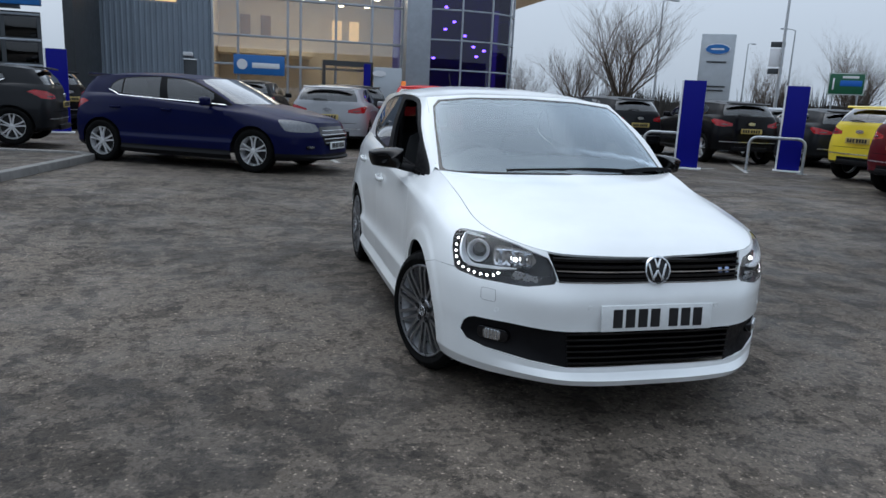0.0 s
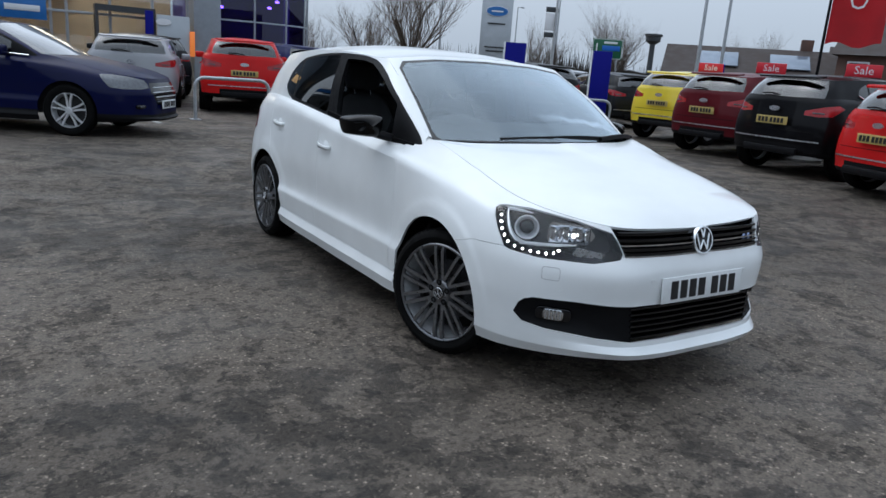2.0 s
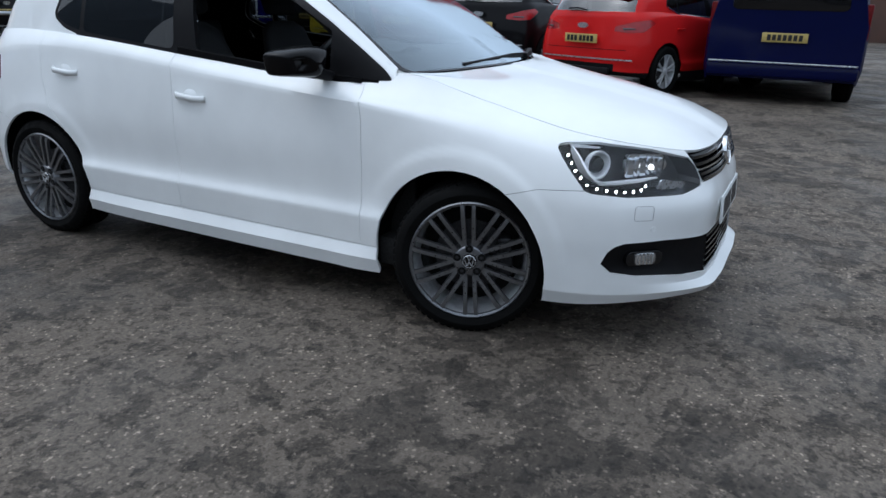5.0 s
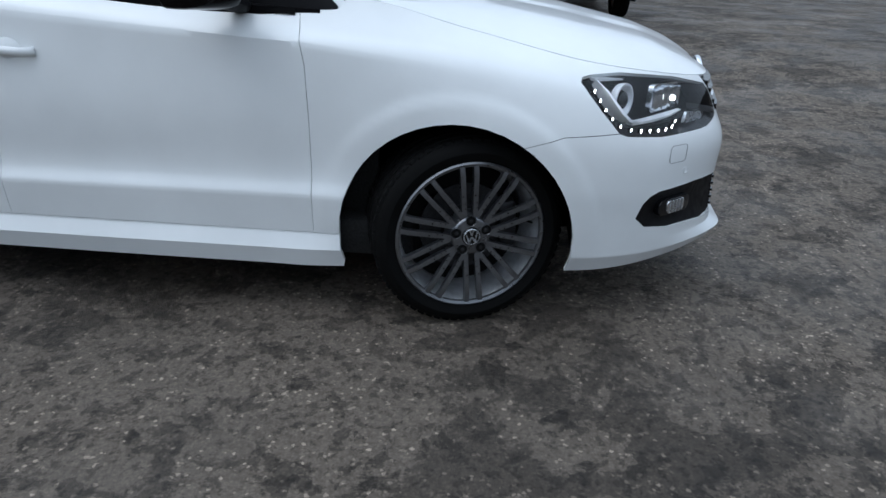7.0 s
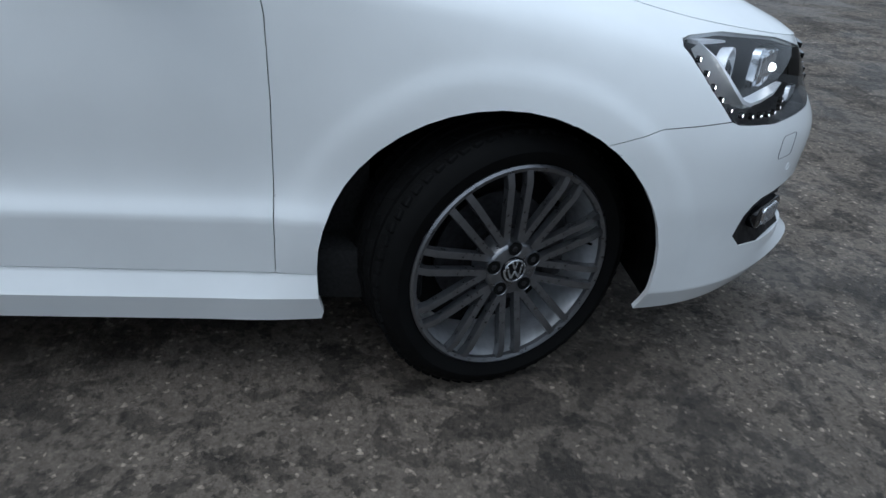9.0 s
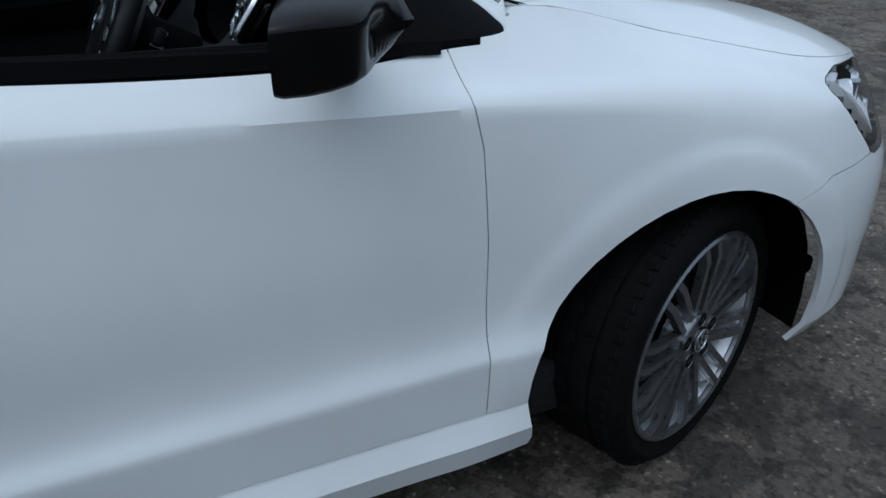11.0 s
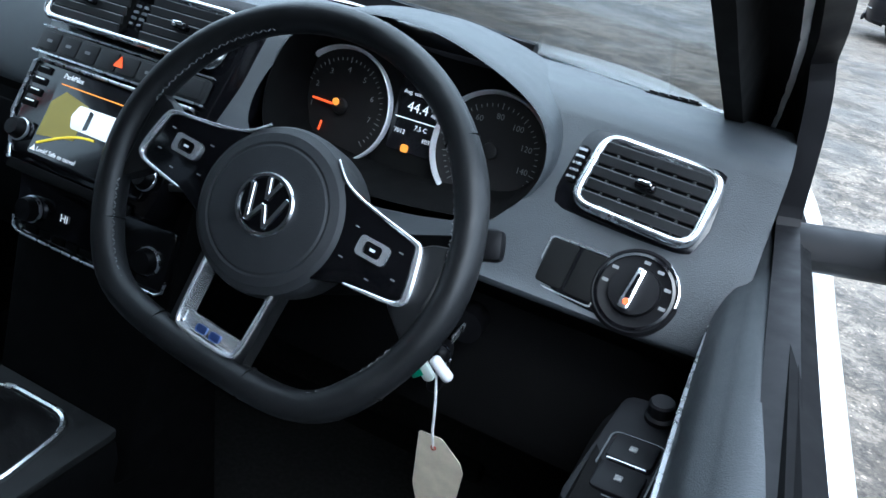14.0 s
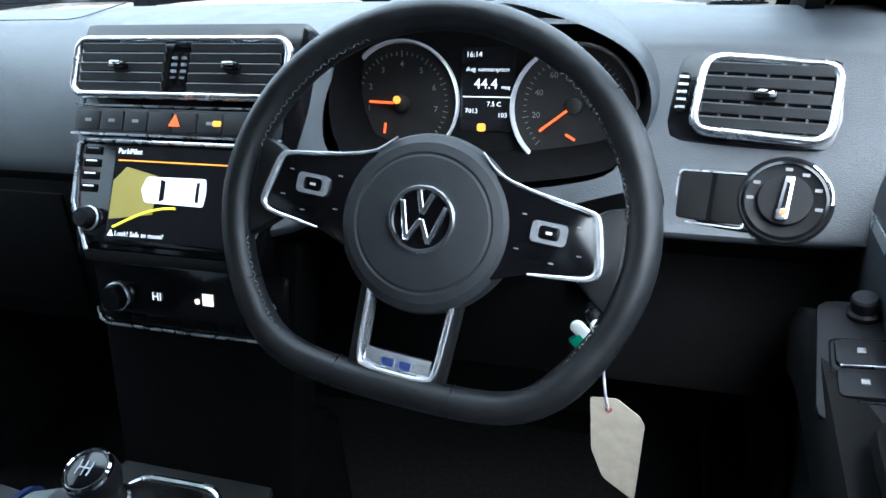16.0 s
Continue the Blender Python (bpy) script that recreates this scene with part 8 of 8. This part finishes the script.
# ---- bare winter trees ----
BARK = material("winter_bark", (.085, .068, .052), .85, vary=.25, noise_scale=6)
TWIG = material("winter_twig", (.12, .09, .07), .9, vary=.25, noise_scale=2)


def bare_tree(x, y, h, spread, seed, n_limb=9):
    rng = random.Random(seed)
    t = thing("bare_tree", "leafless winter tree with a broad twiggy crown", "tree", pose(x, y, 0))
    tv, tf, wv, wf = [], [], [], []

    def tube(p, q, r0, r1, V, F, k):
        d = (q - p).normalized()
        s = d.cross(Vector((.3, .5, .8))).normalized()
        w = s.cross(d)
        b = len(V)
        for c, r in ((p, r0), (q, r1)):
            for i in range(k):
                a = 2 * math.pi * i / k
                V.append(tuple(c + s * r * math.cos(a) + w * r * math.sin(a)))
        for i in range(k):
            F.append((b + i, b + (i + 1) % k, b + k + (i + 1) % k, b + k + i))

    def grow(p, d, L, r, depth):
        steps = 3
        for i in range(steps):
            d2 = (d + Vector((rng.uniform(-.16, .16), rng.uniform(-.16, .16), rng.uniform(-.02, .14)))).normalized()
            q = p + d2 * L / steps
            r2 = r * .84
            if depth < 2:
                tube(p, q, r, r2, tv, tf, 6)
            else:
                tube(p, q, r, r2, wv, wf, 3)
            if depth < 5:
                for _ in range((2 if 1 <= depth <= 3 and rng.random() < .55 else 1) if depth else 0 if i == 0 else 2):
                    side = Vector((rng.uniform(-1, 1), rng.uniform(-1, 1), rng.uniform(-.1, .8))).normalized()
                    grow(q, (d2 + side * .75).normalized(), L * rng.uniform(.55, .78), r2 * .58, depth + 1)
            p, d, r = q, d2, r2
    grow(Vector((0, 0, -.1)), Vector((0, 0, 1)), h * .30, h * .022, 0)
    for i in range(n_limb):
        a = 2 * math.pi * i / n_limb + rng.uniform(-.3, .3)
        grow(Vector((0, 0, h * rng.uniform(.10, .30))), Vector((math.cos(a) * spread, math.sin(a) * spread, 1)).normalized(), h * rng.uniform(.35, .5), h * .011, 1)
    for name, V, F, m in (("trunk", tv, tf, BARK), ("crown", wv, wf, TWIG)):
        me = bpy.data.meshes.new(name)
        me.from_pydata(V, [], F)
        me.materials.append(m)
        o = new(name, me)
        o.parent = t
    return t


bare_tree(19.6, 36.6, 6.6, .75, 3, 11)
bare_tree(17.5, 38.5, 4.6, .8, 7, 9)
bare_tree(15.0, 41.0, 3.6, .8, 17, 7)
bare_tree(31.5, 38.5, 4.6, .8, 5, 8)
bare_tree(36.0, 36.0, 5.4, .7, 9, 8)
bare_tree(40.0, 40.0, 5.2, .8, 11, 8)
bare_tree(44.0, 30.0, 5.0, .8, 12, 7)
bare_tree(47.0, 21.0, 6.4, .8, 15, 7)
# scrub belt along the road: countless thin stems
rng = random.Random(4)
V, F = [], []
for i in range(5200):
    s = rng.random()
    x, y = 24 + s * 26 + rng.gauss(0, 1.2), 47 - s * 22 + rng.gauss(0, 1.6)
    h = rng.uniform(.8, 2.6) * (1 + .35 * math.sin(s * 21) + .2 * math.sin(s * 57))
    dx, dy, w = rng.gauss(0, .25), rng.gauss(0, .25), rng.uniform(.02, .06)
    b = len(V)
    V += [(x - w, y + w, 0), (x + w, y - w, 0), (x + dx, y + dy, h), (x + dx * .6 + .25, y + dy * .6, h * .8), (x + dx * .4 - .25, y + dy * .4, h * .7)]
    F += [(b, b + 1, b + 2), (b, b + 1, b + 3), (b, b + 1, b + 4)]
me = bpy.data.meshes.new("scrub")
me.from_pydata(V, [], F)
me.materials.append(material("dark_scrub", (.045, .040, .034), .95, vary=.3, noise_scale=1.2))
tagged(new("scrub", me), "dark leafless scrub along the road", "hedge", kind="stuff")
bm = bmesh.new()
add_box(bm, (40, 1.2, 1.7), pose(37.5, 37.5, .85, 0, 0, -40), .2)
bmesh.ops.subdivide_edges(bm, edges=bm.edges[:], cuts=12, use_grid_fill=True)
for v in bm.verts:
    v.co += Vector((rng.gauss(0, .1), rng.gauss(0, .1), rng.gauss(0, .18)))
tagged(part("hedge", bm, bpy.data.materials["dark_scrub"], angle=5), "low dark hedge behind the yard", "hedge", kind="stuff")

# ---- houses beyond ----
BRICK = material("dark_brick", (.10, .055, .042), .85, vary=.2, noise_scale=3)
TILE = material("brown_roof_tile", (.045, .034, .030), .8, vary=.2, noise_scale=2)
SOLAR = material("solar_panel", (.20, .24, .30), .12, .3, vary=.1, noise_scale=2)


def house(x, y, a, w, d, eaves, ridge, n_win, solar=True):
    t = thing("brick_house", "dark brick house with a brown tiled roof and solar panels", "house", pose(x, y, 0, 0, 0, a), "houses beyond the yard")
    part("wall", box((w, d, eaves), pose(0, 0, eaves / 2), .02), BRICK, t)
    bm = prism([(-d / 2 - .4, eaves - .1), (0, ridge), (d / 2 + .4, eaves - .1)], w + .5, basis((-w / 2 - .25, 0, 0), (0, 1, 0), (0, 0, 1)))
    rf = part("roof", bm, TILE, t)
    part("chimney", box((.6, .6, 1.2), pose(w * .3, .3, ridge), .02), BRICK, rf)
    for i in range(n_win):
        xx = -w / 2 + (i + .5) * w / n_win
        for z in (eaves - .75,):
            wd = part("window", box((w / n_win * .5, .1, .75), pose(xx, -d / 2 - .02, z), .02), SIGN_WHITE, t)
            part("pane", box((w / n_win * .42, .02, .6), pose(xx, -d / 2 - .08, z), .005), BLACK_GLOSS, wd)
    if solar:
        sl = math.atan2(ridge - eaves + .1, d / 2 + .4)
        for k in (-1, 1):
            part("solar_panel", box((w * .22, 1.7, .06), Matrix.Translation((k * w * .2, -d / 4 - .2, (eaves + ridge) / 2 + .08)) @ Matrix.Rotation(sl, 4, 'X'), .01), SOLAR, rf, "pale reflective solar panel")


house(37, 13.2, -68, 11, 7, 3.4, 5.2, 6)
house(34.5, 23.5, -52, 9, 6, 2.1, 3.7, 4)
house(42, 18.0, -60, 9, 6, 2.4, 4.2, 5)
house(38, 2.0, -88, 12, 7, 3.4, 5.4, 6)
house(39, -12, -100, 12, 7, 3.2, 5.2, 6)
